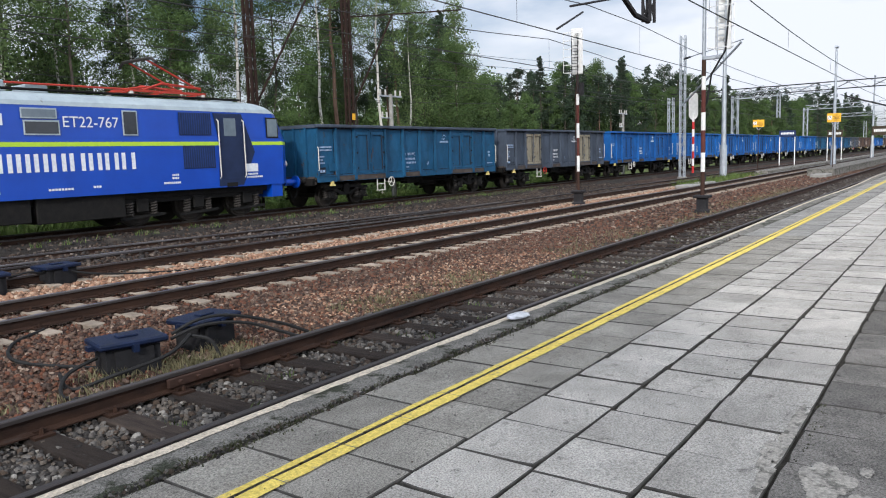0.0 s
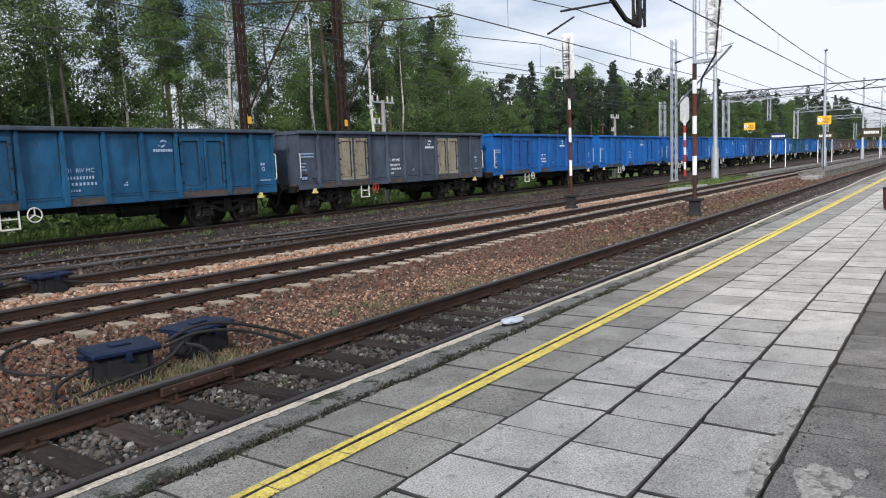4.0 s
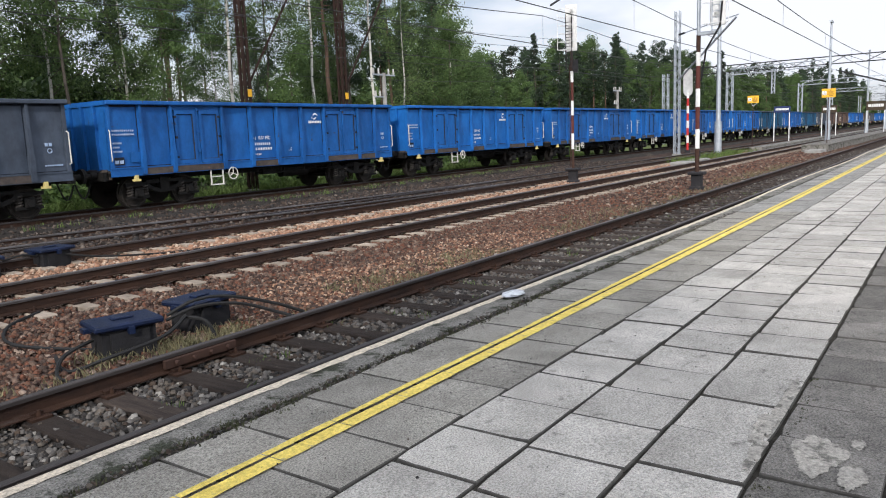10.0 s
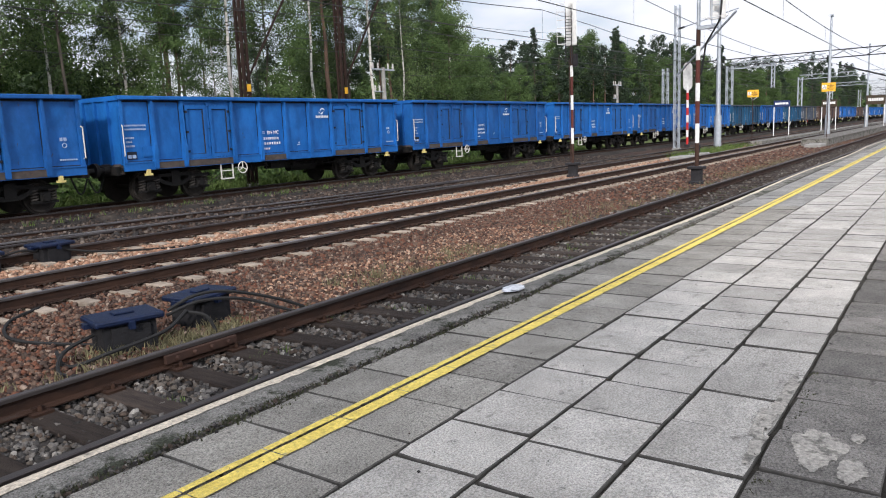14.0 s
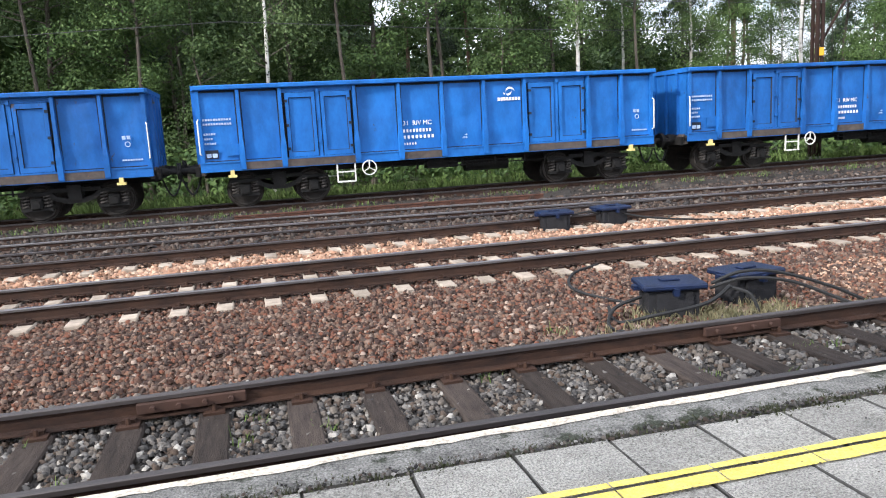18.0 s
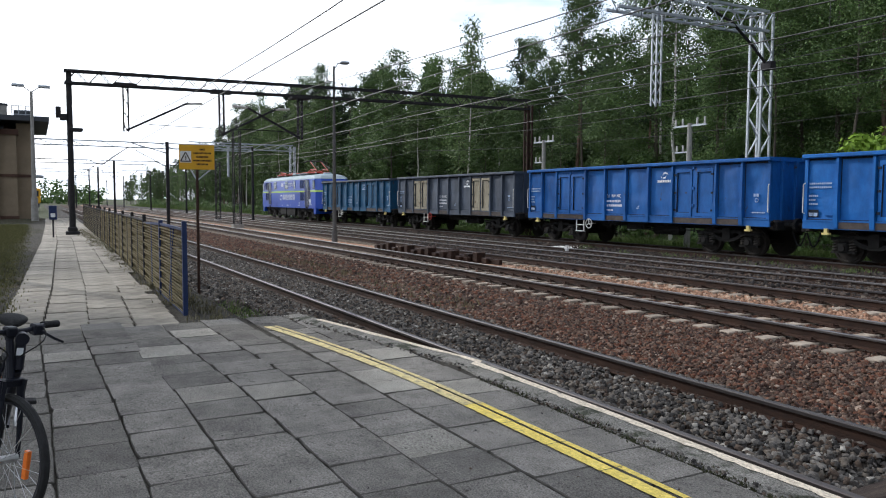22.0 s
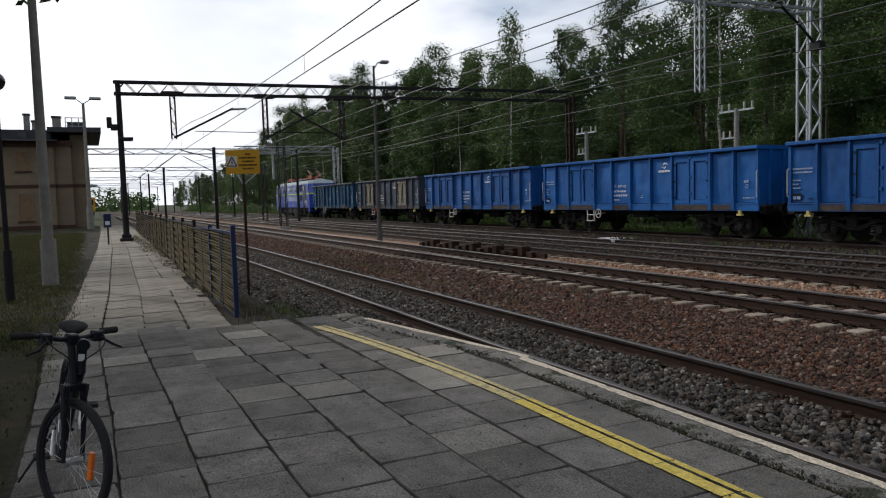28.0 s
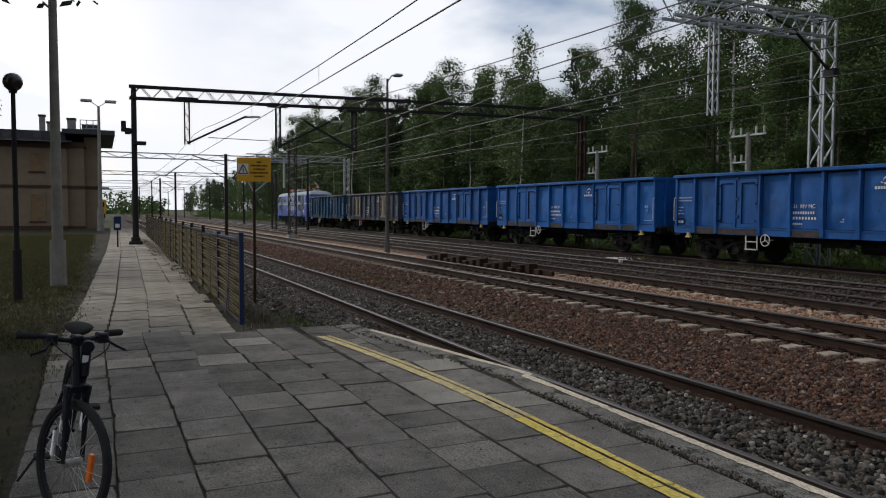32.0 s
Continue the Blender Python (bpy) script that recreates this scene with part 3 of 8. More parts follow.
# near-black blue with rust: painted shadow lines of the wagons, also dark small parts
M["shade_and_trim"] = surface("seam_shade_and_dark_trim", (0.020, 0.026, 0.038), (0.012, 0.015, 0.022), 6.0, 0.9, spots=(0.06, 0.038, 0.028), spot_scale=5.0, bump=0.2)
M["sill"] = surface("dirty_sill", (0.085, 0.07, 0.062), (0.04, 0.035, 0.033), 3.0, 0.85, spots=(0.14, 0.075, 0.045), spot_scale=4.0, bump=0.3)
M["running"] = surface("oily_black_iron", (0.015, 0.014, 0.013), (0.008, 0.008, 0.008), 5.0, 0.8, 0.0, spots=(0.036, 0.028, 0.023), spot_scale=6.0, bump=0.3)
M["spring"] = surface("dusty_spring", (0.06, 0.054, 0.048), (0.03, 0.027, 0.025), 8.0, 0.8, bump=0.2)
M["wheel"] = surface("wheel_steel", (0.04, 0.034, 0.03), (0.022, 0.02, 0.018), 6.0, 0.7, 0.2, bump=0.15)
M["marking"] = surface("white_lettering", (0.72, 0.74, 0.76), (0.55, 0.57, 0.6), 14.0, 0.7, bump=0)
M["faded_mark"] = surface("faded_lettering", (0.36, 0.44, 0.56), (0.20, 0.29, 0.46), 16.0, 0.7, bump=0)
M["handrail"] = surface("pale_handrail", (0.62, 0.61, 0.56), (0.45, 0.44, 0.4), 8.0, 0.6, bump=0.1)
M["red_p"] = surface("red_paint", (0.42, 0.045, 0.03), (0.28, 0.03, 0.02), 6.0, 0.6, bump=0.1)
M["hose"] = surface("black_rubber", (0.02, 0.02, 0.02), None, 6.0, 0.7, bump=0.1)
M["yellow_hook"] = surface("yellow_bracket", (0.62, 0.52, 0.20), (0.45, 0.36, 0.14), 8.0, 0.7, bump=0.1)

WHEELSETS = []


def text_mesh(name, words, size, material, parent, m, align="LEFT", label=""):
    cu = bpy.data.curves.new(name, "FONT")
    cu.body, cu.size, cu.align_x = words, size, align
    cu.extrude = 0.002
    tmp = bpy.data.objects.new(name, cu)
    scene.collection.objects.link(tmp)
    me = bpy.data.meshes.new_from_object(tmp.evaluated_get(bpy.context.evaluated_depsgraph_get()))
    bpy.data.objects.remove(tmp)
    me.materials.clear()
    me.materials.append(material)
    ob = new(name, me)
    ob.parent = parent
    ob.matrix_basis = m
    if label:
        ob["label"] = label
    return ob


FACING = Matrix.Rotation(radians(90), 4, "X")     # stands a text up, to be read from -y


def emblem(bm, x, y, z, s):
    """A double-comma logo as two plain curved strokes."""
    for sgn in (1, -1):
        pts = []
        for i in range(9):
            a = radians(200 - i * 24) if sgn > 0 else radians(20 - i * 24)
            r = 0.5 * s
            pts.append((x + sgn * 0.12 * s + r * 0.75 * math.cos(a), z + r * 0.55 * math.sin(a), 0.16 * s * math.sin(math.pi * (i + 0.6) / 9.2)))
        top = [bm.verts.new((p[0], y, p[1] + p[2] * 0.5)) for p in pts]
        low = [bm.verts.new((p[0], y, p[1] - p[2] * 0.5)) for p in pts]
        for i in range(8):
            bm.faces.new((low[i], low[i + 1], top[i + 1], top[i]))


def glyph_bars(bm, x, y, z, w, h, n, gap=0.25):
    """A word as a row of plain upright bars."""
    step = w / n
    for i in range(n):
        box(bm, x + i * step, x + (i + 1 - gap) * step, y - 0.003, y, z, z + h)


def wheelset(parent, x, r, gauge=0.7515, spokes=False):
    bm = B()
    for s in (-1, 1):
        y = s * gauge
        rod(bm, (0, y - 0.06, 0), (0, y + 0.06, 0), r, r, 28)
        rod(bm, (0, y - s * 0.09, 0), (0, y - s * 0.06, 0), r + 0.028, r + 0.028, 28)
        ring(bm, (0, y + s * 0.065, 0), (0, 1, 0), r * 0.86, 0.03, 24, 5)
        rod(bm, (0, y + s * 0.06, 0), (0, y + s * 0.16, 0), 0.13, 0.1, 10)
        for i in range(4):
            a = math.pi * i / 2
            box(bm, r * 0.5 * math.cos(a) - 0.03, r * 0.5 * math.cos(a) + 0.03, y + s * 0.06 - 0.005, y + s * 0.06 + 0.012, r * 0.5 * math.sin(a) - 0.03, r * 0.5 * math.sin(a) + 0.03)
    rod(bm, (0, -gauge, 0), (0, gauge, 0), 0.085, 0.085, 10)
    ob = part("wheelset", bm, M["wheel"], parent)
    ob.location = (x, 0, r)
    return ob


def coil(bm, x, y, z0, z1, R, r, turns=4):
    n = turns * 9
    return pipe(bm, [(x + R * math.cos(6.283 * turns * i / n), y + R * math.sin(6.283 * turns * i / n), z0 + (z1 - z0) * i / n) for i in range(n + 1)], r, 5)


def bogie(th, x):
    """A two-axle bogie with cast side frames, coil springs and axle boxes."""
    bg = B()
    for s in (-1, 1):
        y = s * 1.02
        bar(bg, (-1.3, y, 0.72), (-0.62, y, 0.72), 0.12, 0.1)
        bar(bg, (1.3, y, 0.72), (0.62, y, 0.72), 0.12, 0.1)
        pts = [(-0.62, 0.72), (-0.45, 0.58), (-0.2, 0.50), (0.2, 0.50), (0.45, 0.58), (0.62, 0.72)]
        for a, b in zip(pts[:-1], pts[1:]):
            bar(bg, (a[0], y, a[1]), (b[0], y, b[1]), 0.14, 0.12)
        bar(bg, (-0.62, y, 0.78), (0.62, y, 0.78), 0.14, 0.1)
        box(bg, -0.16, 0.16, y - 0.1, y + 0.1, 0.52, 0.9)
    box(bg, -0.2, 0.2, -1.0, 1.0, 0.62, 0.86)
    b = part("bogie", bg, M["running"], th, "oily black cast-iron bogie")
    b.location = (x, 0, 0)
    for s in (-1, 1):
        y = s * 1.02
        for ax in (-0.9, 0.9):
            bm = B()
            box(bm, ax - 0.14, ax + 0.14, y - 0.12, y + 0.12, 0.33, 0.62, bevel=0.03)
            box(bm, ax - 0.36, ax + 0.36, y - 0.08, y + 0.08, 0.30, 0.37)
            rod(bm, (ax, y - 0.17, 0.46), (ax, y + 0.17, 0.46), 0.1, 0.1, 10)
            part("axle_box", bm, M["running"], b)
            for dx in (-0.25, 0.25):
                part("coil_spring", coil(B(), ax + dx, y, 0.36, 0.68, 0.085, 0.026), M["spring"], b)
    for ax in (-0.9, 0.9):
        WHEELSETS.append((wheelset(b, ax, 0.46), 0.46, th))
    return b


BAYS = [1.06, 1.06, 1.93, 1.2, 1.2, 1.2, 1.2, 1.93, 1.06, 1.06]
HALF_L = sum(BAYS) / 2
HALF_W = 1.42


def gondola(body, door, label, wheel_mat, mark=None, top=None):
    """A four-axle open goods wagon with ribbed sides and two pairs of doors on each side."""
    th = thing("goods_wagon", pose(0, 0, 0), label, "goods wagon", group="wagons of the goods train")
    top = top or body
    part("underframe", boxes((-HALF_L, HALF_L, -1.35, 1.35, 1.02, 1.12), (-HALF_L, HALF_L, -0.25, 0.25, 0.8, 1.05), (-6.6, -6.45, -1.3, 1.3, 0.9, 1.15), (6.45, 6.6, -1.3, 1.3, 0.9, 1.15)), M["running"], th)
    part("floor", boxes((-HALF_L + 0.05, HALF_L - 0.05, -1.36, 1.36, 1.12, 1.19)), M["sill"], th)
    for s in (-1, 1):
        y = s * HALF_W
        part("side_sill", boxes((-HALF_L, HALF_L, min(y, y + s * 0.05), max(y, y + s * 0.05), 1.0, 1.24), (-HALF_L, HALF_L, y - 0.07, y + 0.07, 1.22, 1.26)), body, th)
        part("top_chord", boxes((-HALF_L - 0.03, HALF_L + 0.03, min(y - s * 0.06, y + s * 0.15), max(y - s * 0.06, y + s * 0.15), 3.06, 3.18), bevel=0.02), top, th)
        x = -HALF_L
        for i, w in enumerate(BAYS):
            if w < 1.9:
                bm = B()
                us = [0.0, 0.05, 0.085] + [0.085 + (w - 0.17) * q / 9 for q in range(1, 9)] + [w - 0.085, w - 0.05, w]
                hs = [0.0, 0.012, 0.045] + [0.045 + 1.715 * q / 12 for q in range(1, 12)] + [1.76, 1.82]
                nx, nz = len(us), len(hs)
                vs = {}
                for a in range(nx):
                    for c in range(nz):
                        px, pz = x + us[a], hs[c]
                        bulge = 0.05 * noise.noise(Vector((px * 1.3, s * 3.0, pz * 1.1))) + 0.022 * noise.noise(Vector((px * 3.6, s * 5.0, pz * 3.2)))
                        if a < 3 or a > nx - 4 or c < 3 or c > nz - 3:
                            bulge = 0.004
                        vs[a, c] = bm.verts.new((px, y - s * 0.02 + s * bulge, 1.24 + pz))
                rim = [(a, 0) for a in range(nx - 1)] + [(nx - 1, c) for c in range(nz - 1)] + [(a, nz - 1) for a in range(nx - 1, 0, -1)] + [(0, c) for c in range(nz - 1, 0, -1)]
                backs = [bm.verts.new((vs[k2].co.x, y - s * 0.05, vs[k2].co.z)) for k2 in rim]
                for q in range(len(rim)):
                    r = (q + 1) % len(rim)
                    bm.faces.new((vs[rim[q]], vs[rim[r]], backs[r], backs[q]))
                bm.faces.new(backs[::-1])
                cells = [(a, c) for a in range(nx - 1) for c in range(nz - 1)]
                # thin strips along the panel's rim, coloured dark as the shadow beside the ribs
                shade_cells = [k2 for k2 in cells if k2[0] in (1, nx - 3) or k2[1] in (1, nz - 2)]
                for a, c in [k2 for k2 in cells if k2 not in shade_cells]:
                    bm.faces.new((vs[a, c], vs[a + 1, c], vs[a + 1, c + 1], vs[a, c + 1]))
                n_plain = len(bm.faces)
                for a, c in shade_cells:
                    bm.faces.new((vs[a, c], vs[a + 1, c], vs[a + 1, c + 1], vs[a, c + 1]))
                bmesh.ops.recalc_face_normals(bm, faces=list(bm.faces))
                second(part("side_panel", bm, body, th, smooth=True), M["shade_and_trim"], n_plain)
            else:
                fr = B()
                box(fr, x, x + w, min(y - s * 0.05, y), max(y - s * 0.05, y), 2.93, 3.06)
                box(fr, x + w / 2 - 0.05, x + w / 2 + 0.05, min(y - s * 0.03, y + s * 0.03), max(y - s * 0.03, y + s * 0.03), 1.24, 2.95)
                for hz in (1.6, 2.2, 2.9):
                    box(fr, x + w / 2 - 0.04, x + w / 2 + 0.04, min(y, y + s * 0.08), max(y, y + s * 0.08), hz, hz + 0.09)
                part("door_frame", fr, body, th)
                # an added black sheet, so that the gaps round the doors look shadowed
                part("door_shadow_board", boxes((x + 0.05, x + w - 0.05, min(y - s * 0.05, y - s * 0.04), max(y - s * 0.05, y - s * 0.04), 1.24, 2.95)), M["running"], th, "added dark board for the shadow in the door gaps")
                for k in (0, 1):
                    a, b2 = (x + 0.12, x + w / 2 - 0.075) if k == 0 else (x + w / 2 + 0.075, x + w - 0.12)
                    yo = y + s * 0.005
                    d = B()
                    # one pressed leaf: a raised border round a sunk field, with shade painted in the corners
                    gx = (a, a + 0.09, a + 0.104, b2 - 0.104, b2 - 0.09, b2)
                    gz = (1.27, 1.39, 1.402, 2.782, 2.80, 2.92)
                    gv = {}
                    for p in range(6):
                        for q in range(6):
                            deep = 0.0 if p in (2, 3) and q in (2, 3) else (0.004 if 0 < p < 5 and 0 < q < 5 and (p in (2, 3) or q in (2, 3)) else 0.05)
                            if p in (1, 4) and 1 <= q <= 4 or q in (1, 4) and 1 <= p <= 4:
                                deep = 0.05
                            gv[p, q] = d.verts.new((gx[p], yo + s * deep, gz[q]))
                    rim = [(p, 0) for p in range(5)] + [(5, q) for q in range(5)] + [(p, 5) for p in range(5, 0, -1)] + [(0, q) for q in range(5, 0, -1)]
                    backs = {k2: d.verts.new((gx[k2[0]], y - s * 0.03, gz[k2[1]])) for k2 in rim}
                    for e1, e2 in zip(rim, rim[1:] + rim[:1]):
                        d.faces.new((gv[e1], gv[e2], backs[e2], backs[e1]))
                    for p in range(5):
                        for q in range(5):
                            if not (1 <= p <= 3 and 1 <= q <= 3 and (p, q) != (2, 2)):
                                d.faces.new((gv[p, q], gv[p + 1, q], gv[p + 1, q + 1], gv[p, q + 1]))
                    n_plain = len(d.faces)
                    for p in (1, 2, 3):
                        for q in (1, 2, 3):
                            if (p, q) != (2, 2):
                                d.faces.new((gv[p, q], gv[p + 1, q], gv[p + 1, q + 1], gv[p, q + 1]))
                    bmesh.ops.recalc_face_normals(d, faces=list(d.faces))
                    leaf = second(part("door", d, body if door is M["blue_b"] or door is M["blue_a"] else door, th), M["shade_and_trim"], n_plain)
                    h = B()
                    hx = a + 0.02 if k == 0 else b2 - 0.02
                    box(h, hx - 0.018, hx + 0.018, min(yo, yo + s * 0.045), max(yo, yo + s * 0.045), 1.4, 2.82)
                    for hz in (1.45, 2.05, 2.68):
                        box(h, hx - 0.045, hx + 0.045, min(yo, yo + s * 0.075), max(yo, yo + s * 0.075), hz, hz + 0.07)
                    part("hinge_strip", h, M["shade_and_trim"], leaf)
            if i in (1, 2, 4, 7, 8):
                part("rubbing_plate", boxes((x + 0.06, x + w - 0.06, min(y + s * 0.052, y + s * 0.06), max(y + s * 0.052, y + s * 0.06), 1.02, 1.215)), M["sill"], th, "grimy rusted plate along the sill")
            x += w
            if i < len(BAYS) - 1:
                rb = B()
                # a pressed rib: slim above, broad and deep at its foot
                out = [(1.04, 0.068, 0.10), (1.60, 0.066, 0.135), (1.80, 0.044, 0.118), (3.06, 0.038, 0.095)]
                back = [rb.verts.new((x + e * (hw + 0.012), y - s * 0.02, z)) for z, hw, d in out for e in (-1, 1)]
                front = [rb.verts.new((x + e * hw, y + s * d, z)) for z, hw, d in out for e in (-1, 1)]
                for q in range(3):
                    for f in ((front[2 * q], front[2 * q + 1], front[2 * q + 3], front[2 * q + 2]), (back[2 * q], front[2 * q], front[2 * q + 2], back[2 * q + 2]), (front[2 * q + 1], back[2 * q + 1], back[2 * q + 3], front[2 * q + 3])):
                        rb.faces.new(f)
                rb.faces.new((back[0], back[1], front[1], front[0]))
                rb.faces.new((front[6], front[7], back[7], back[6]))
                bmesh.ops.recalc_face_normals(rb, faces=list(rb.faces))
                part("rib", rb, body, th)
        for e in (-1, 1):
            xe = e * (HALF_L - 0.02)
            part("corner_post", boxes((min(xe, xe - e * 0.1), max(xe, xe - e * 0.1), min(y - s * 0.02, y + s * 0.05), max(y - s * 0.02, y + s * 0.05), 1.2, 3.06)), body, th)
            part("grab_rail", pipe(B(), [(xe - e * 0.03, y + s * 0.05, 1.45), (xe - e * 0.01, y + s * 0.11, 1.47), (xe - e * 0.01, y + s * 0.11, 2.3), (xe - e * 0.03, y + s * 0.05, 2.34)], 0.017), M["handrail"], th, "pale grab rail")
            part("rope_hook", boxes((xe - e * 0.75 - 0.05, xe - e * 0.75 + 0.05, min(y, y + s * 0.1), max(y, y + s * 0.1), 0.88, 1.02), (xe - e * 0.75 - 0.11, xe - e * 0.75 + 0.11, min(y, y + s * 0.11), max(y, y + s * 0.11), 0.84, 0.90)), M["yellow_hook"], th, "yellow rope hook")
        st = B()
        sx = -2.98
        for dx in (0, 0.48):
            bar(st, (sx + dx, y + s * 0.02, 0.52), (sx + dx, y + s * 0.02, 1.05), 0.035)
        bar(st, (sx, y + s * 0.02, 0.53), (sx + 0.48, y + s * 0.02, 0.53), 0.12, 0.035)
        bar(st, (sx, y + s * 0.02, 0.79), (sx + 0.48, y + s * 0.02, 0.79), 0.03, 0.035)
        part("step", st, M["handrail"], th, "pale steel step")
        hw = ring(B(), (-2.12, y + s * 0.08, 0.86), (0, 1, 0), 0.19, 0.018, 18, 5)
        for a in (90, 210, 330):
            bar(hw, (-2.12, y + s * 0.08, 0.86), (-2.12 + 0.19 * math.cos(radians(a)), y + s * 0.08, 0.86 + 0.19 * math.sin(radians(a))), 0.025)
        rod(hw, (-2.12, y + s * 0.08, 0.86), (-2.12, y - s * 0.3, 0.86), 0.02, 0.02, 6)
        part("brake_wheel", hw, wheel_mat, th)
        # lettering
        mk = B()
        yo = y - s * 0.02 + s * 0.022
        if s < 0:
            emblem(mk, 1.95, yo, 2.72, 0.34)
            glyph_bars(mk, 1.62, yo, 2.47, 0.68, 0.085, 8)
            part("emblem", mk, mark or M["marking"], th, "white company emblem")
            nb = B()
            text_mesh("data_plate", "31  RIV MC", 0.17, mark or M["marking"], th, Matrix.Translation((-1.12, yo, 1.93)) @ FACING)
            for r, (z, n, w) in enumerate(((1.74, 9, 0.82), (1.57, 8, 0.9), (1.40, 5, 0.38))):
                glyph_bars(nb, -1.12, yo, z, w, 0.085 if r < 2 else 0.06, n, 0.45)
            tagged(part("number_row", nb, mark or M["marking"], th), kind="stuff")
            fb = B()
            for r in range(5):
                glyph_bars(fb, -6.3, yo, (2.30, 2.19, 1.94, 1.82, 1.70)[r], (0.72, 0.72, 0.3, 0.22, 0.3)[r], 0.05, (11, 11, 5, 4, 5)[r])
            for r in range(4):
                glyph_bars(fb, 0.28, yo, 1.50 + r * 0.075, 0.42, 0.04, 8)
            glyph_bars(fb, 5.8, yo, 1.95, 0.22, 0.09, 2)
            glyph_bars(fb, 5.75, yo, 1.42, 0.5, 0.04, 8)
            for q in range(2):
                box(fb, -6.28 + q * 0.15, -6.16 + q * 0.15, yo - 0.012, yo - 0.008, 1.37, 1.47)
            ring(fb, (5.92, yo, 1.83), (0, 1, 0), 0.06, 0.012, 12, 4)
            tagged(part("stencilled_note", fb, mark or M["faded_mark"], th), kind="stuff")
            nb2 = boxes((-5.78, -5.42, yo - 0.03, yo, 1.40, 1.70))
            part("label_holder", nb2, body, th)
            part("label_board", boxes((-6.3, -5.98, yo - 0.008, yo, 1.34, 1.56)), M["shade_and_trim"], th, "black label board")
    for e in (-1, 1):
        xe = e * HALF_L
        ew = boxes((min(xe, xe - e * 0.04), max(xe, xe - e * 0.04), -HALF_W, HALF_W, 1.19, 3.06))
        part("end_wall", ew, body, th)
        part("end_chord", boxes((min(xe - e * 0.05, xe + e * 0.06), max(xe - e * 0.05, xe + e * 0.06), -HALF_W - 0.08, HALF_W + 0.08, 3.05, 3.18)), top, th)
        part("headstock", boxes((min(xe - e * 0.1, xe + e * 0.05), max(xe - e * 0.1, xe + e * 0.05), -1.3, 1.3, 0.92, 1.22)), M["sill"], th)
        for yy in (-0.95, -0.32, 0.32, 0.95):
            part("end_rib", boxes((min(xe, xe + e * 0.09), max(xe, xe + e * 0.09), yy - 0.05, yy + 0.05, 1.2, 3.06)), body, th)
        for yy in (-0.875, 0.875):
            bu = rod(B(), (xe, yy, 1.06), (xe + e * 0.32, yy, 1.06), 0.12, 0.10, 12)
            rod(bu, (xe + e * 0.32, yy, 1.06), (xe + e * 0.52, yy, 1.06), 0.075, 0.075, 10)
            rod(bu, (xe + e * 0.52, yy, 1.06), (xe + e * 0.565, yy, 1.06), 0.22, 0.215, 18)
            part("buffer", bu, M["running"], th)
        cp = B()
        bar(cp, (xe, 0, 1.03), (xe + e * 0.5, 0, 1.0), 0.09, 0.12)
        hp = [(xe + e * (0.05 + 0.5 * i / 8), -0.45, 0.95 - 0.55 * math.sin(math.pi * i / 8.6)) for i in range(9)]
        part("coupling", cp, M["running"], th)
        part("brake_hose", pipe(B(), hp, 0.026), M["hose"], th)
    ug = B()
    rod(ug, (0.8, -0.6, 0.72), (2.1, -0.6, 0.72), 0.19, 0.19, 12)
    box(ug, -0.4, 0.5, -1.0, -0.6, 0.7, 0.95)
    for zz, x0, x1 in ((0.9, -3.0, 3.2), (0.82, -1.8, 2.6), (0.74, 0.2, 3.4)):
        bar(ug, (x0, -1.05, zz), (x1, -1.1, zz + 0.03), 0.03)
    for xx in (-1.4, -0.7, 0.6, 1.6, 2.5, 3.1):
        bar(ug, (xx, -1.08, 0.7), (xx, -1.08, 1.02), 0.04)
    part("brake_gear", ug, M["running"], th)
    bogie(th, -4.5)
    bogie(th, 4.5)
    return th


# ---- the locomotive ----
M["loco_blue"] = surface("locomotive_blue", (0.004, 0.058, 0.40), (0.003, 0.046, 0.33), 1.2, 0.3, spots=(0.03, 0.06, 0.22), spot_scale=2.5, spot_at=0.7, bump=0.05, bump_scale=6)
M["loco_navy"] = surface("dark_blue_swash", (0.018, 0.03, 0.075), (0.014, 0.022, 0.055), 2.0, 0.35, bump=0.05)
M["loco_grille"] = surface("grille_blue", (0.02, 0.045, 0.16), (0.016, 0.035, 0.12), 2.0, 0.5, bump=0)
M["loco_green"] = surface("yellow_green_stripe", (0.42, 0.62, 0.045), (0.36, 0.54, 0.04), 2.0, 0.4, bump=0)
M["loco_roof"] = surface("grey_roof_paint", (0.36, 0.42, 0.45), (0.26, 0.31, 0.34), 1.5, 0.7, spots=(0.16, 0.16, 0.15), spot_scale=2.0, bump=0.1)
M["loco_glass"] = surface("dark_window_glass", (0.03, 0.035, 0.045), (0.02, 0.024, 0.03), 2.0, 0.08, bump=0)
M["loco_pale_glass"] = surface("pale_window", (0.16, 0.20, 0.23), (0.10, 0.13, 0.16), 1.5, 0.15, bump=0)
M["panto"] = surface("pantograph_red", (0.42, 0.05, 0.03), (0.3, 0.035, 0.025), 6.0, 0.5, bump=0.1)
M["wire_dark"] = surface("dark_rod", (0.045, 0.04, 0.038), (0.03, 0.028, 0.026), 4.0, 0.6, 0.3, bump=0)
M["insul"] = surface("glazed_insulator", (0.5, 0.5, 0.48), (0.36, 0.33, 0.3), 6.0, 0.3, bump=0)


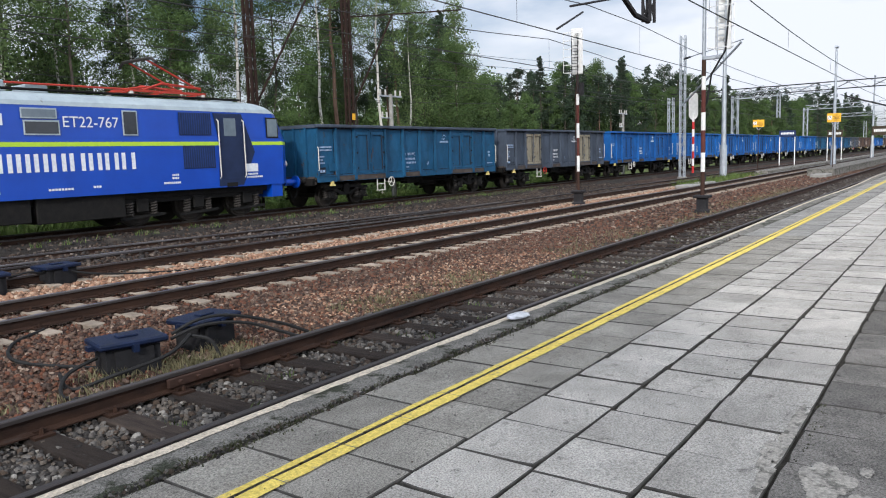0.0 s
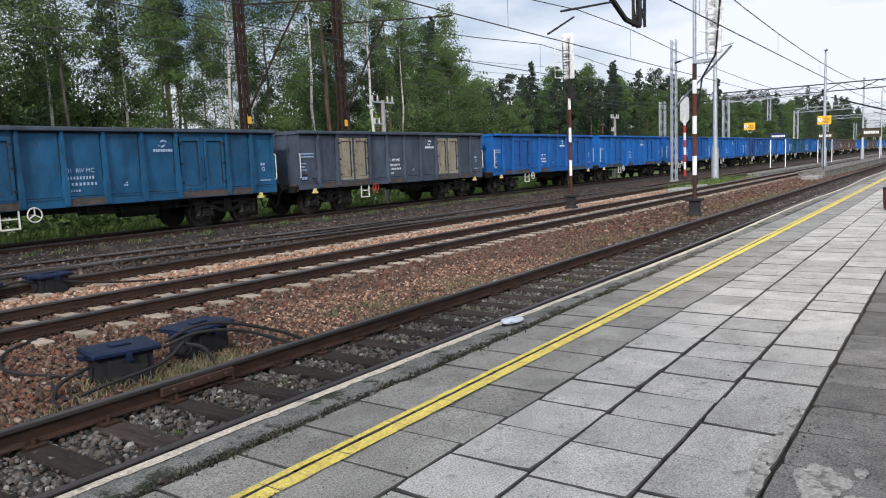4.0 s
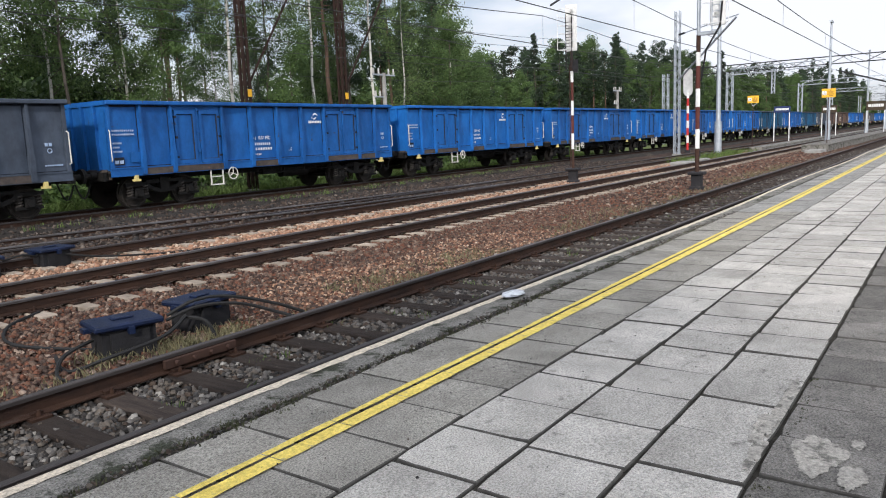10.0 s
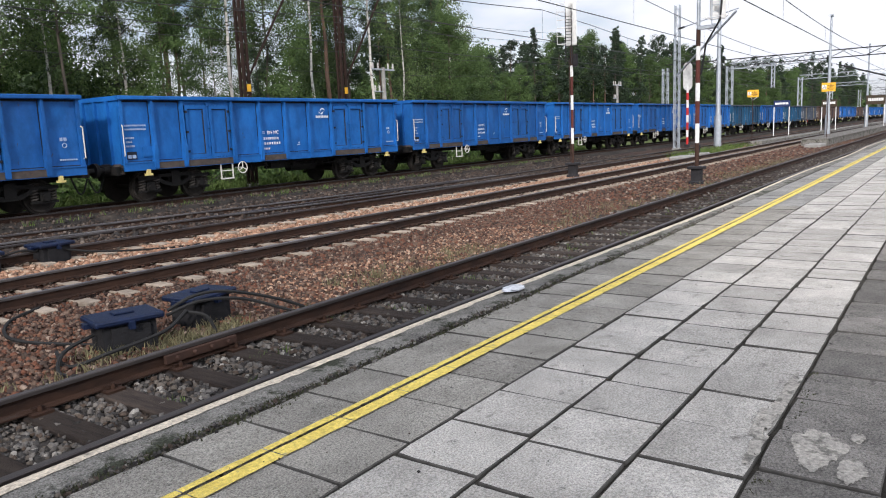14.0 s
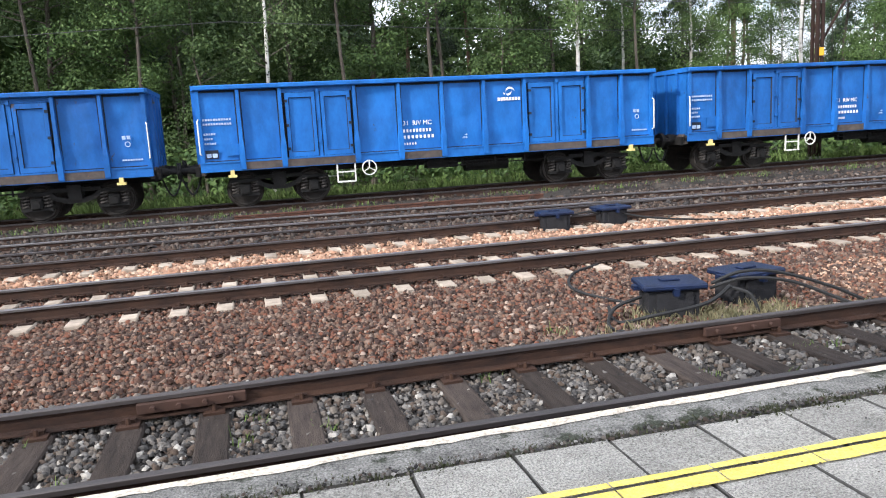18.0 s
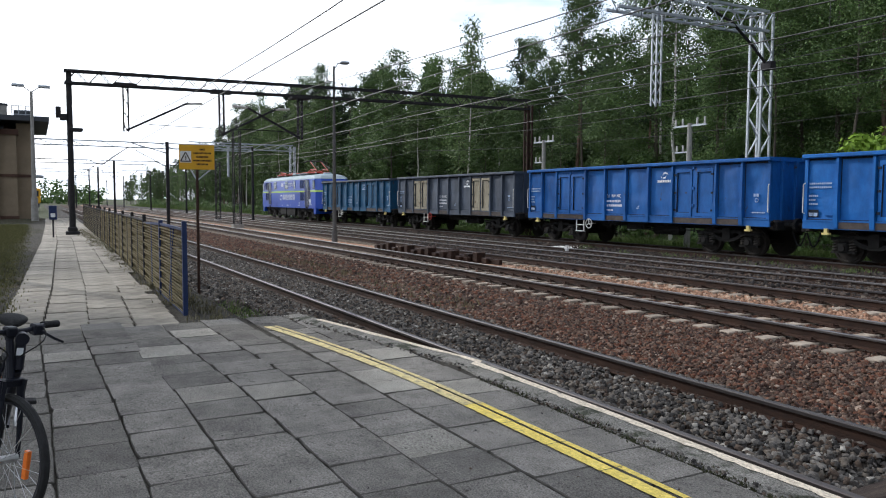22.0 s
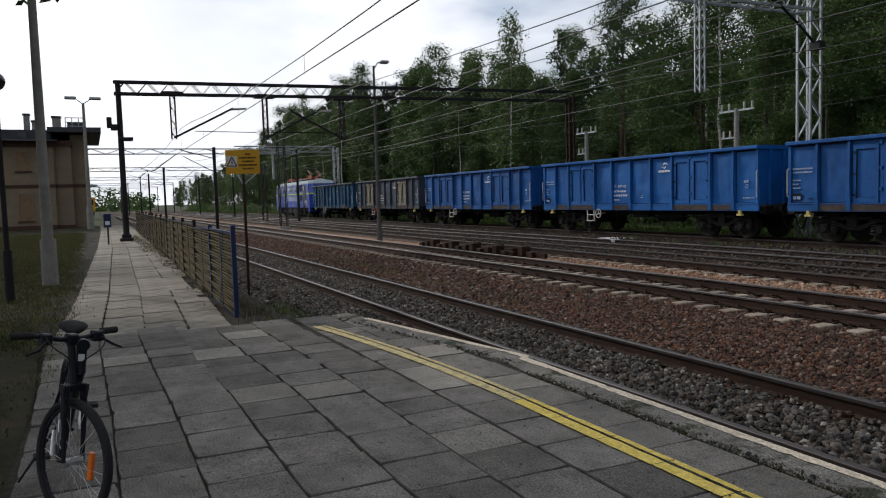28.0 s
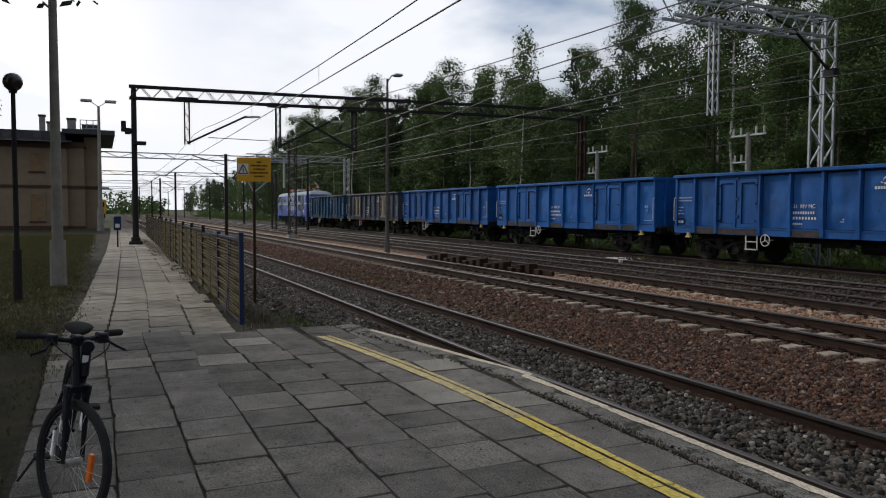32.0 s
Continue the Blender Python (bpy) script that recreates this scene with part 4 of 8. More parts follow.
def locomotive():
    th = thing("electric_locomotive", pose(0, 0, 0), "six-axle blue electric locomotive with a yellow-green stripe and grey roof", "locomotive")
    L, W = 8.95, 1.48
    # side outline: the cab ends lean back above the waist
    def shell(z_lo, z_hi, x_lo, x_hi, w_lo, w_hi, nx=24):
        bm = B()
        low = [(-x_lo, -w_lo * 0.72), (-x_lo + 0.5, -w_lo), (x_lo - 0.5, -w_lo), (x_lo, -w_lo * 0.72), (x_lo, w_lo * 0.72), (x_lo - 0.5, w_lo), (-x_lo + 0.5, w_lo), (-x_lo, w_lo * 0.72)]
        hi = [(-x_hi, -w_hi * 0.72), (-x_hi + 0.5, -w_hi), (x_hi - 0.5, -w_hi), (x_hi, -w_hi * 0.72), (x_hi, w_hi * 0.72), (x_hi - 0.5, w_hi), (-x_hi + 0.5, w_hi), (-x_hi, w_hi * 0.72)]
        a = [bm.verts.new((*p, z_lo)) for p in low]
        b = [bm.verts.new((*p, z_hi)) for p in hi]
        for i in range(8):
            bm.faces.new((a[i], a[(i + 1) % 8], b[(i + 1) % 8], b[i]))
        bm.faces.new(a[::-1])
        bm.faces.new(b)
        return bm
    part("lower_body", shell(1.05, 2.42, L, L + 0.05, W, W), M["loco_blue"], th)
    part("stripe", shell(2.42, 2.54, L + 0.05, L + 0.03, W + 0.004, W + 0.004), M["loco_green"], th, "bright yellow-green stripe")
    part("upper_body", shell(2.54, 3.50, L + 0.03, L - 0.38, W, W - 0.03), M["loco_blue"], th)
    rf = B()
    prev = None
    for k, (z, w, x) in enumerate(((3.50, 1.46, 8.6), (3.62, 1.42, 8.45), (3.76, 1.28, 8.25), (3.86, 1.02, 8.0), (3.92, 0.6, 7.8))):
        r = [rf.verts.new(c) for c in ((-x, -w * 0.7, z), (-x + 0.5, -w, z), (x - 0.5, -w, z), (x, -w * 0.7, z), (x, w * 0.7, z), (x - 0.5, w, z), (-x + 0.5, w, z), (-x, w * 0.7, z))]
        if prev:
            for i in range(8):
                rf.faces.new((prev[i], prev[(i + 1) % 8], r[(i + 1) % 8], r[i]))
        prev = r
    rf.faces.new(prev)
    part("roof", rf, M["loco_roof"], th, "weathered grey roof")
    sk = boxes((-8.4, -7.9, -1.45, 1.45, 0.62, 1.06), (7.9, 8.4, -1.45, 1.45, 0.62, 1.06))
    part("skirt", sk, M["loco_blue"], th)
    part("walkway", boxes((-7.2, 7.2, -0.95, -0.6, 3.95, 3.99), (-7.2, 7.2, 0.6, 0.95, 3.95, 3.99)), M["running"], th, "dark roof walkway")
    for s in (-1, 1):
        y = s * (W + 0.004)

        def plate(name, x0, x1, z0, z1, mat, lab="", d=0.012, y=y, s=s):
            return part(name, boxes((x0, x1, min(y, y + s * d), max(y, y + s * d), z0, z1), bevel=0.004), mat, th, lab)
        for x0 in (4.26, -7.3):
            for gx, z0, z1 in ((x0, 2.74, 3.44), (x0 + 0.09, 1.7, 2.42)):
                g = plate("grille", gx, gx + 1.2, z0, z1, M["loco_navy"])
                for i in range(14):
                    part("grille_bar", boxes((gx + 0.03 + i * 0.083, gx + 0.065 + i * 0.083, min(y, y + s * 0.028), max(y, y + s * 0.028), z0 + 0.02, z1 - 0.02)), M["loco_grille"], g)
        for x0 in (5.75, -6.1):
            plate("door", x0, x0 + 0.9, 1.3, 3.42, M["loco_navy"] if s < 0 else M["loco_blue"], "dark blue cab door", 0.02)
            plate("door_window", x0 + 0.2, x0 + 0.68, 2.72, 3.30, M["loco_pale_glass"], "", 0.03)
            for xx in (x0 - 0.06, x0 + 0.97):
                part("door_rail", pipe(B(), [(xx, y, 1.35), (xx, y + s * 0.08, 1.4), (xx, y + s * 0.08, 3.2), (xx, y, 3.25)], 0.02), M["handrail"], th, "white door rail")
            plate("step", x0 + 0.2, x0 + 0.65, 1.06, 1.2, M["running"])
        # the dark sweep of paint behind the door
        if s < 0:
            sw = B()
            pts = [(5.65, 1.1), (6.65, 1.1), (6.95, 1.7), (7.2, 2.2), (7.0, 2.7), (6.7, 3.45), (5.55, 3.45), (5.75, 2.5)]
            lo = [sw.verts.new((p[0], y + 0.002, p[1])) for p in pts]
            hi = [sw.verts.new((p[0], y - 0.010, p[1])) for p in pts]
            sw.faces.new(hi)
            for i in range(8):
                sw.faces.new((lo[i], lo[(i + 1) % 8], hi[(i + 1) % 8], hi[i]))
            bmesh.ops.recalc_face_normals(sw, faces=list(sw.faces))
            part("dark_sweep", sw, M["loco_navy"], th, "dark blue painted swash")
        for x0, w, z0, z1, mt in ((2.38, 0.48, 2.72, 3.44, "loco_glass"), (-0.45, 0.95, 3.15, 3.43, "loco_pale_glass"), (-0.4, 0.95, 2.72, 3.11, "loco_glass"), (-4.2, 0.95, 3.15, 3.43, "loco_pale_glass"), (-4.2, 0.95, 2.72, 3.11, "loco_glass")):
            if s < 0 or x0 < 3:
                fr = plate("window", x0, x0 + w, z0, z1, M["loco_roof"], "", 0.014)
                part("pane", boxes((x0 + 0.04, x0 + w - 0.04, min(y, y + s * 0.02), max(y, y + s * 0.02), z0 + 0.04, z1 - 0.04)), M[mt], fr)
        for x0 in (7.75, -8.3):
            fr = plate("cab_window", x0, x0 + 0.55, 2.66, 3.36, M["running"], "", 0.014)
            part("pane", boxes((x0 + 0.05, x0 + 0.5, min(y, y + s * 0.022), max(y, y + s * 0.022), 2.71, 3.31)), M["loco_pale_glass"], fr)
        plate("notice", 6.75, 7.3, 1.53, 1.8, M["marking"], "white notice plate")
    # lettering on the near side
    y = -W - 0.008
    text_mesh("class_number", "ET22-767", 0.42, M["marking"], th, Matrix.Translation((0.62, y, 2.94)) @ FACING, label="white class number")
    x = -1.12
    for w, kind in ((0.42, "P"), (0.41, "K"), (0.42, "P"), (0.45, "C"), (0.5, "A"), (0.44, "R"), (0.47, "G"), (0.49, "O")):
        st = 0.085
        z0, z1 = 1.75, 2.23
        # two plain upright bars for each sign of the wordmark
        for xa in (x, x + w - 0.06 - st * 1.4):
            part("wordmark_bar", boxes((xa, xa + st * 1.4, y - 0.003, y, z0, z1)), M["marking"], th, "bar of the large white company wordmark")
        x += w + 0.04
    em = B()
    emblem(em, -1.75, y, 1.97, 0.75)
    part("emblem", em, M["marking"], th, "white company emblem")
    nt = B()
    for x0, z, w, n in ((-1.4, 1.22, 0.3, 3), (0.1, 1.24, 0.7, 8), (1.35, 1.26, 0.25, 3), (3.9, 1.4, 0.25, 4), (3.9, 1.5, 0.25, 4), (3.6, 1.26, 0.6, 9), (6.8, 1.42, 0.5, 8), (6.8, 1.32, 0.7, 9), (-1.6, 2.96, 0.75, 4)):
        glyph_bars(nt, x0, y, z, w, 0.06 if z < 2 else 0.3, n)
    tagged(part("small_note", nt, M["marking"], th), kind="stuff")
    # ends: windscreens, lamps, buffers
    for e in (-1, 1):
        xe = e * (L + 0.05)
        ws = B()
        for y0, y1 in ((-0.98, -0.06), (0.06, 0.98)):
            a = [ws.verts.new((e * (L + 0.02 - 0.41 * (z - 2.54) / 0.96) + e * 0.03, yy, z)) for yy, z in ((y0, 2.66), (y1, 2.66), (y1, 3.32), (y0, 3.32))]
            ws.faces.new(a if e > 0 else a[::-1])
        part("windscreen", ws, M["loco_glass"], th)
        for yy in (-0.95, 0.95):
            part("headlight", rod(B(), (xe - e * 0.05, yy, 1.75), (xe + e * 0.06, yy, 1.75), 0.13, 0.12, 14), M["insul"], th)
            bu = rod(B(), (xe, yy * 0.92, 1.06), (xe + e * 0.35, yy * 0.92, 1.06), 0.13, 0.13, 12)
            rod(bu, (xe + e * 0.35, yy * 0.92, 1.06), (xe + e * 0.62, yy * 0.92, 1.06), 0.09, 0.09, 10)
            rod(bu, (xe + e * 0.57, yy * 0.92, 1.06), (xe + e * 0.62, yy * 0.92, 1.06), 0.23, 0.23, 18)
            part("buffer", bu, M["loco_blue"], th)
    part("underframe", boxes((-8.7, 8.7, -1.2, 1.2, 0.85, 1.06), (-2.3, -0.35, -1.38, 1.38, 0.42, 1.06), (-0.2, 2.35, -1.36, 1.36, 0.36, 1.06), bevel=0.02), M["running"], th, "black underframe with equipment boxes")
    for x0 in (-5.0, 5.0):
        bg = B()
        for s in (-1, 1):
            box(bg, -2.75, 2.75, s * 1.08 - 0.07, s * 1.08 + 0.07, 0.72, 0.96)
            for ax in (-2.0, 0, 2.0):
                box(bg, ax - 0.2, ax + 0.2, s * 1.12 - 0.12, s * 1.12 + 0.12, 0.45, 0.86, bevel=0.03)
                bar(bg, (ax - 0.75, s * 1.2, 0.28), (ax + 0.75, s * 1.2, 0.36), 0.05, 0.08)
        bogie_ob = part("bogie", bg, M["running"], th, "black three-axle bogie")
        bogie_ob.location = (x0, 0, 0)
        for ax in (-2.0, 0, 2.0):
            for s in (-1, 1):
                for dx in (-0.4, 0.4):
                    part("coil_spring", coil(B(), ax + dx, s * 1.14, 0.34, 0.74, 0.1, 0.03, 5), M["spring"], bogie_ob)
            WHEELSETS.append((wheelset(bogie_ob, ax, 0.625), 0.625, th))
    # roof gear: insulators and two folded pantographs
    for x0, up in ((4.6, 0.85), (-4.6, 0.15)):
        base = B()
        for xx in (-1.4, 0, 1.4):
            bar(base, (x0 + xx, -0.6, 4.12), (x0 + xx, 0.6, 4.12), 0.05)
        for s in (-0.6, 0.6):
            bar(base, (x0 - 1.4, s, 4.12), (x0 + 1.4, s, 4.12), 0.07)
        pan = part("pantograph", base, M["panto"], th, "folded red pantograph")
        for s in (-0.6, 0.6):
            part("lower_arm", pipe(B(), [(x0 - 0.9, s, 4.14), (x0 - 0.2, s * 0.9, 4.2 + 0.22 * up), (x0 + 1.3, s * 0.85, 4.22 + 0.1 * up)], 0.04), M["panto"], pan)
            part("upper_arm", pipe(B(), [(x0 + 1.3, s * 0.85, 4.24), (x0 - 0.6, s * 0.8, 4.24 + up)], 0.03), M["panto"], pan)
            part("stay_rod", pipe(B(), [(x0 - 0.6, s * 0.8, 4.24 + up), (x0 + 1.9, s * 0.8, 4.3 + up * 0.15)], 0.018), M["wire_dark"], pan)
            part("spring_rod", pipe(B(), [(x0 - 1.4, s * 0.5, 4.16), (x0 - 0.5, s * 0.5, 4.3), (x0 + 0.4, s * 0.5, 4.18)], 0.03), M["panto"], pan)
        part("collector_head", pipe(B(), [(x0 - 0.62, -1.0, 4.12 + up), (x0 - 0.62, -0.75, 4.27 + up), (x0 - 0.62, 0.75, 4.27 + up), (x0 - 0.62, 1.0, 4.12 + up)], 0.05), M["wire_dark"], pan)
        for xx in (-1.3, 1.3):
            for s in (-0.6, 0.6):
                part("insulator", rod(B(), (x0 + xx, s, 3.9), (x0 + xx, s, 4.1), 0.09, 0.07, 10), M["insul"], th)
    part("roof_boxes", boxes((-1.3, -0.3, -0.5, 0.5, 3.9, 4.22), (0.3, 0.9, -0.4, 0.4, 3.9, 4.15), (6.9, 7.4, -0.3, 0.3, 3.8, 4.05), bevel=0.03), M["loco_roof"], th)
    part("busbar", pipe(B(), [(-3.2, -0.45, 4.16), (3.2, -0.45, 4.16)], 0.03), M["panto"], th)
    return th


PITCH = 14.04
W_TEAL = gondola(M["teal"], M["teal"], "faded teal open goods wagon with ribbed steel sides", M["handrail"], M["faded_mark"], M["grey_w"])
W_GREY = gondola(M["grey_w"], M["beige"], "grey open goods wagon with peeling beige doors", M["red_p"])
W_BLUE_A = gondola(M["blue_a"], M["blue_a"], "worn blue open goods wagon with scuffed panels", M["handrail"])
W_BLUE_B = gondola(M["blue_b"], M["blue_b"], "bright blue open goods wagon with ribbed steel sides", M["handrail"])
W_BROWN = gondola(M["brown_w"], M["brown_w"], "dull brown open goods wagon far down the train", M["handrail"], M["faded_mark"])
LOCO = locomotive()

# the order of the train behind the locomotive
ORDER = [W_TEAL, W_GREY, W_BLUE_A, W_BLUE_B, W_BLUE_A, W_BLUE_B, W_BLUE_A, W_BLUE_B, W_TEAL, W_BLUE_A, W_TEAL, W_GREY, W_BROWN, W_BROWN, W_BLUE_B, W_BLUE_A,
         W_BROWN, W_GREY, W_BLUE_B, W_BLUE_B, W_BLUE_A, W_BROWN, W_BLUE_B, W_BLUE_A, W_GREY, W_BLUE_B, W_BLUE_A, W_BLUE_B]
TRAIN = [(LOCO, -9.62)]
used = set()
for i, w in enumerate(ORDER):
    if w.name in used:
        c = copy_thing(w, pose(0, YT, Z_TRAIN))
        if i < 6:
            for b in c.children:
                for ws in b.children:
                    if ws.name.startswith("wheelset"):
                        WHEELSETS.append((ws, 0.46, c))
    else:
        c = w
        used.add(w.name)
    TRAIN.append((c, PITCH * (i + 0.5)))


# ---- the wood behind the railway ----
M["birch_bark"] = surface("birch_bark", (0.55, 0.53, 0.49), (0.40, 0.38, 0.34), 3.0, 0.85, spots=(0.04, 0.036, 0.033), spot_scale=2.2, spot_at=0.57, spot_soft=0.04, bump=0.3, stretch=(1, 1, 2.2))
M["pine_bark"] = surface("pine_bark", (0.17, 0.105, 0.075), (0.08, 0.058, 0.047), 4.0, 0.95, bump=0.8, bump_scale=16, stretch=(1, 1, 0.35))
M["dark_bark"] = surface("grey_brown_bark", (0.10, 0.085, 0.068), (0.052, 0.045, 0.038), 4.0, 0.95, bump=0.8, bump_scale=16, stretch=(1, 1, 0.35))
M["leaf_birch"] = leaf_surface("birch_leaves", (0.06, 0.10, 0.035), (0.135, 0.19, 0.068))
M["leaf_broad"] = leaf_surface("broad_leaves", (0.036, 0.068, 0.022), (0.092, 0.142, 0.042))
M["leaf_pine"] = leaf_surface("pine_needles", (0.016, 0.030, 0.017), (0.045, 0.070, 0.036))
M["leaf_bright"] = leaf_surface("fresh_leaves", (0.12, 0.22, 0.02), (0.26, 0.40, 0.05))


def leaf_mesh(name, centres, per, spread, size, material, rs, droop=0.0):
    """Many small pointed leaves scattered round the given centres."""
    k = len(centres) * per
    c = np.repeat(np.array(centres), per, 0)
    off = rs.normal(0, 1, (k, 3))
    off /= np.maximum(np.linalg.norm(off, axis=1, keepdims=True), 1e-6)
    off *= (rs.uniform(0.02, 1, (k, 1)) ** 0.4) * np.repeat(np.array(spread).reshape(-1, 1) if np.ndim(spread) else np.full((len(centres), 1), spread), per, 0)
    off[:, 2] *= 0.75
    p = c + off
    p[:, 2] -= droop * np.abs(rs.normal(0, 1, k))
    # blades face outwards from their clump, more or less
    nrm = off / np.maximum(np.linalg.norm(off, axis=1, keepdims=True), 1e-6) + rs.normal(0, 0.45, (k, 3)) + np.array((0, 0, 0.35))
    nrm /= np.maximum(np.linalg.norm(nrm, axis=1, keepdims=True), 1e-6)
    u = np.cross(nrm, rs.normal(0, 1, (k, 3)))
    u /= np.maximum(np.linalg.norm(u, axis=1, keepdims=True), 1e-6)
    v = np.cross(nrm, u)
    s = size * rs.uniform(0.6, 1.35, (k, 1))
    P = np.stack([p - u * s, p + v * s * 0.55, p + u * s, p - v * s * 0.55], 1).reshape(-1, 3)
    me = bpy.data.meshes.new(name)
    me.vertices.add(len(P))
    me.vertices.foreach_set("co", P.ravel())
    me.loops.add(k * 4)
    me.loops.foreach_set("vertex_index", np.arange(k * 4))
    me.polygons.add(k)
    me.polygons.foreach_set("loop_start", np.arange(k) * 4)
    me.update(calc_edges=True)
    me.materials.append(material)
    return me


def tree(kind, seed, far=False):
    rs = np.random.RandomState(seed)
    coarse = 1.75 if far else 1.0     # far crowns carry fewer, larger sprays
    H = {"birch": 15.5, "tall_birch": 15.5, "pine": 17.5, "broad": 15.0, "young": 9.0, "alder": 16.5, "spruce": 16.5}[kind] * rs.uniform(0.92, 1.08)
    th = thing({"birch": "birch_tree", "tall_birch": "birch_tree", "pine": "pine_tree", "broad": "broadleaf_tree", "young": "young_tree", "alder": "alder_tree", "spruce": "spruce_tree"}[kind], pose(0, 0, 0),
               {"birch": "tall birch with a white trunk and airy hanging leaves", "tall_birch": "slender birch with a long bare white trunk", "pine": "tall pine with a bare trunk and a dark crown", "broad": "dense green broadleaf tree at the wood's edge",
                "young": "young leafy tree in the undergrowth", "alder": "slender alder with a dark bare trunk", "spruce": "dark pointed spruce in the wood"}[kind], "tree", group="trees of the wood")
    bm = B()
    r0 = {"tall_birch": 0.105, "birch": 0.10, "pine": 0.17, "broad": 0.17, "young": 0.06, "alder": 0.10, "spruce": 0.16}[kind]
    pts = [Vector((0, 0, -0.4))]
    lean = Vector((rs.normal(0, 0.022), rs.normal(0, 0.022), 0))
    n = 9
    for i in range(1, n + 1):
        pts.append(Vector((lean.x * H * i / n + rs.normal(0, 0.05), lean.y * H * i / n + rs.normal(0, 0.05), H * i / n)))
    for i in range(n):
        rod(bm, pts[i], pts[i + 1], r0 * (1 - 0.92 * i / n), r0 * (1 - 0.92 * (i + 1) / n), 7, caps=False)
    n_trunk = len(bm.faces)
    centres, spread = [], []
    base = {"tall_birch": 0.52, "birch": 0.30, "pine": 0.58, "broad": 0.16, "young": 0.1, "alder": 0.4, "spruce": 0.2}[kind]
    count = {"tall_birch": 22, "birch": 34, "pine": 26, "broad": 44, "young": 22, "alder": 34, "spruce": 60}[kind]
    for i in range(count):
        f = base + (1 - base) * (i + rs.uniform(0, 1)) / count
        k = min(int(f * n), n - 1)
        a = pts[k].lerp(pts[k + 1], f * n - k)
        ang = rs.uniform(0, 6.283)
        rel = (f - base) / (1 - base)
        reach = {"tall_birch": 2.0 * (1.0 - 0.7 * rel), "birch": 2.3 * (1.0 - 0.75 * rel), "pine": 2.3 * math.sin(0.5 + 2.4 * rel) * 0.9, "broad": 3.2 * math.sin(0.55 + 2.45 * rel), "young": 1.7 * (1 - 0.7 * rel), "alder": 2.4 * (1 - 0.6 * rel), "spruce": 2.6 * (1 - rel) ** 0.85 + 0.15}[kind] * rs.uniform(0.55, 1.15)
        rise = {"tall_birch": 0.5, "birch": 0.55, "pine": 0.12, "broad": 0.3, "young": 0.5, "alder": 0.35, "spruce": -0.12}[kind]
        tip = a + Vector((math.cos(ang) * reach, math.sin(ang) * reach, rise * reach))
        rod(bm, a, tip, r0 * 0.24 * (1 - 0.7 * rel) + 0.008, 0.005, 4, caps=False)
        for q in ((0.55, 1.0) if kind != "broad" else (0.4, 0.7, 1.0)):
            c = a.lerp(tip, q) + Vector(rs.normal(0, 0.18, 3))
            centres.append(tuple(c))
            spread.append({"tall_birch": 0.75, "birch": 0.75, "pine": 0.7, "broad": 0.95, "young": 0.65, "alder": 0.9, "spruce": 0.3 + 0.4 * (1 - rel)}[kind] * rs.uniform(0.7, 1.25))
    second(part("trunk", bm, M[{"tall_birch": "birch_bark", "birch": "birch_bark", "pine": "pine_bark", "broad": "dark_bark", "young": "dark_bark", "alder": "dark_bark", "spruce": "dark_bark"}[kind]], th, smooth=True), M["pine_bark" if kind == "pine" else "dark_bark"], n_trunk)
    per = {"tall_birch": 170, "birch": 180, "pine": 210, "broad": 260, "young": 190, "alder": 240, "spruce": 170}[kind]
    size = {"tall_birch": 0.058, "birch": 0.058, "pine": 0.068, "broad": 0.066, "young": 0.055, "alder": 0.055, "spruce": 0.06}[kind]
    me = leaf_mesh("crown", centres, int(per / coarse ** 1.5), spread, size * coarse, M[{"tall_birch": "leaf_birch", "birch": "leaf_birch", "pine": "leaf_pine", "broad": "leaf_broad", "young": "leaf_broad", "alder": "leaf_broad", "spruce": "leaf_pine"}[kind]], rs, 0.5 if "birch" in kind else 0.0)
    cr = new("crown", me)
    cr.parent = th
    return th


SORTS = [("birch", 11), ("birch", 12), ("birch", 13), ("pine", 21), ("pine", 22), ("broad", 31), ("broad", 32), ("broad", 33), ("young", 41), ("young", 42), ("tall_birch", 51), ("tall_birch", 52), ("tall_birch", 53), ("alder", 54), ("alder", 55), ("spruce", 57), ("spruce", 58)]
KINDS = [tree(k, n) for k, n in SORTS] + [tree(k, n + 100, True) for k, n in SORTS]
HEIGHT_AT = [(-400, 0.75), (-166, 0.70), (-150, 1.05), (-110, 1.06), (-82, 0.97), (-66, 0.94), (-60, 0.92), (-56, 0.74), (-51, 0.78), (-47, 1.0), (-43, 0.96), (-40, 0.88), (-33, 1.0), (0, 1.0), (36, 0.98), (44, 0.80), (58, 0.80), (66, 0.74), (85, 0.80), (110, 0.95), (160, 1.05), (250, 1.2), (400, 1.4)]


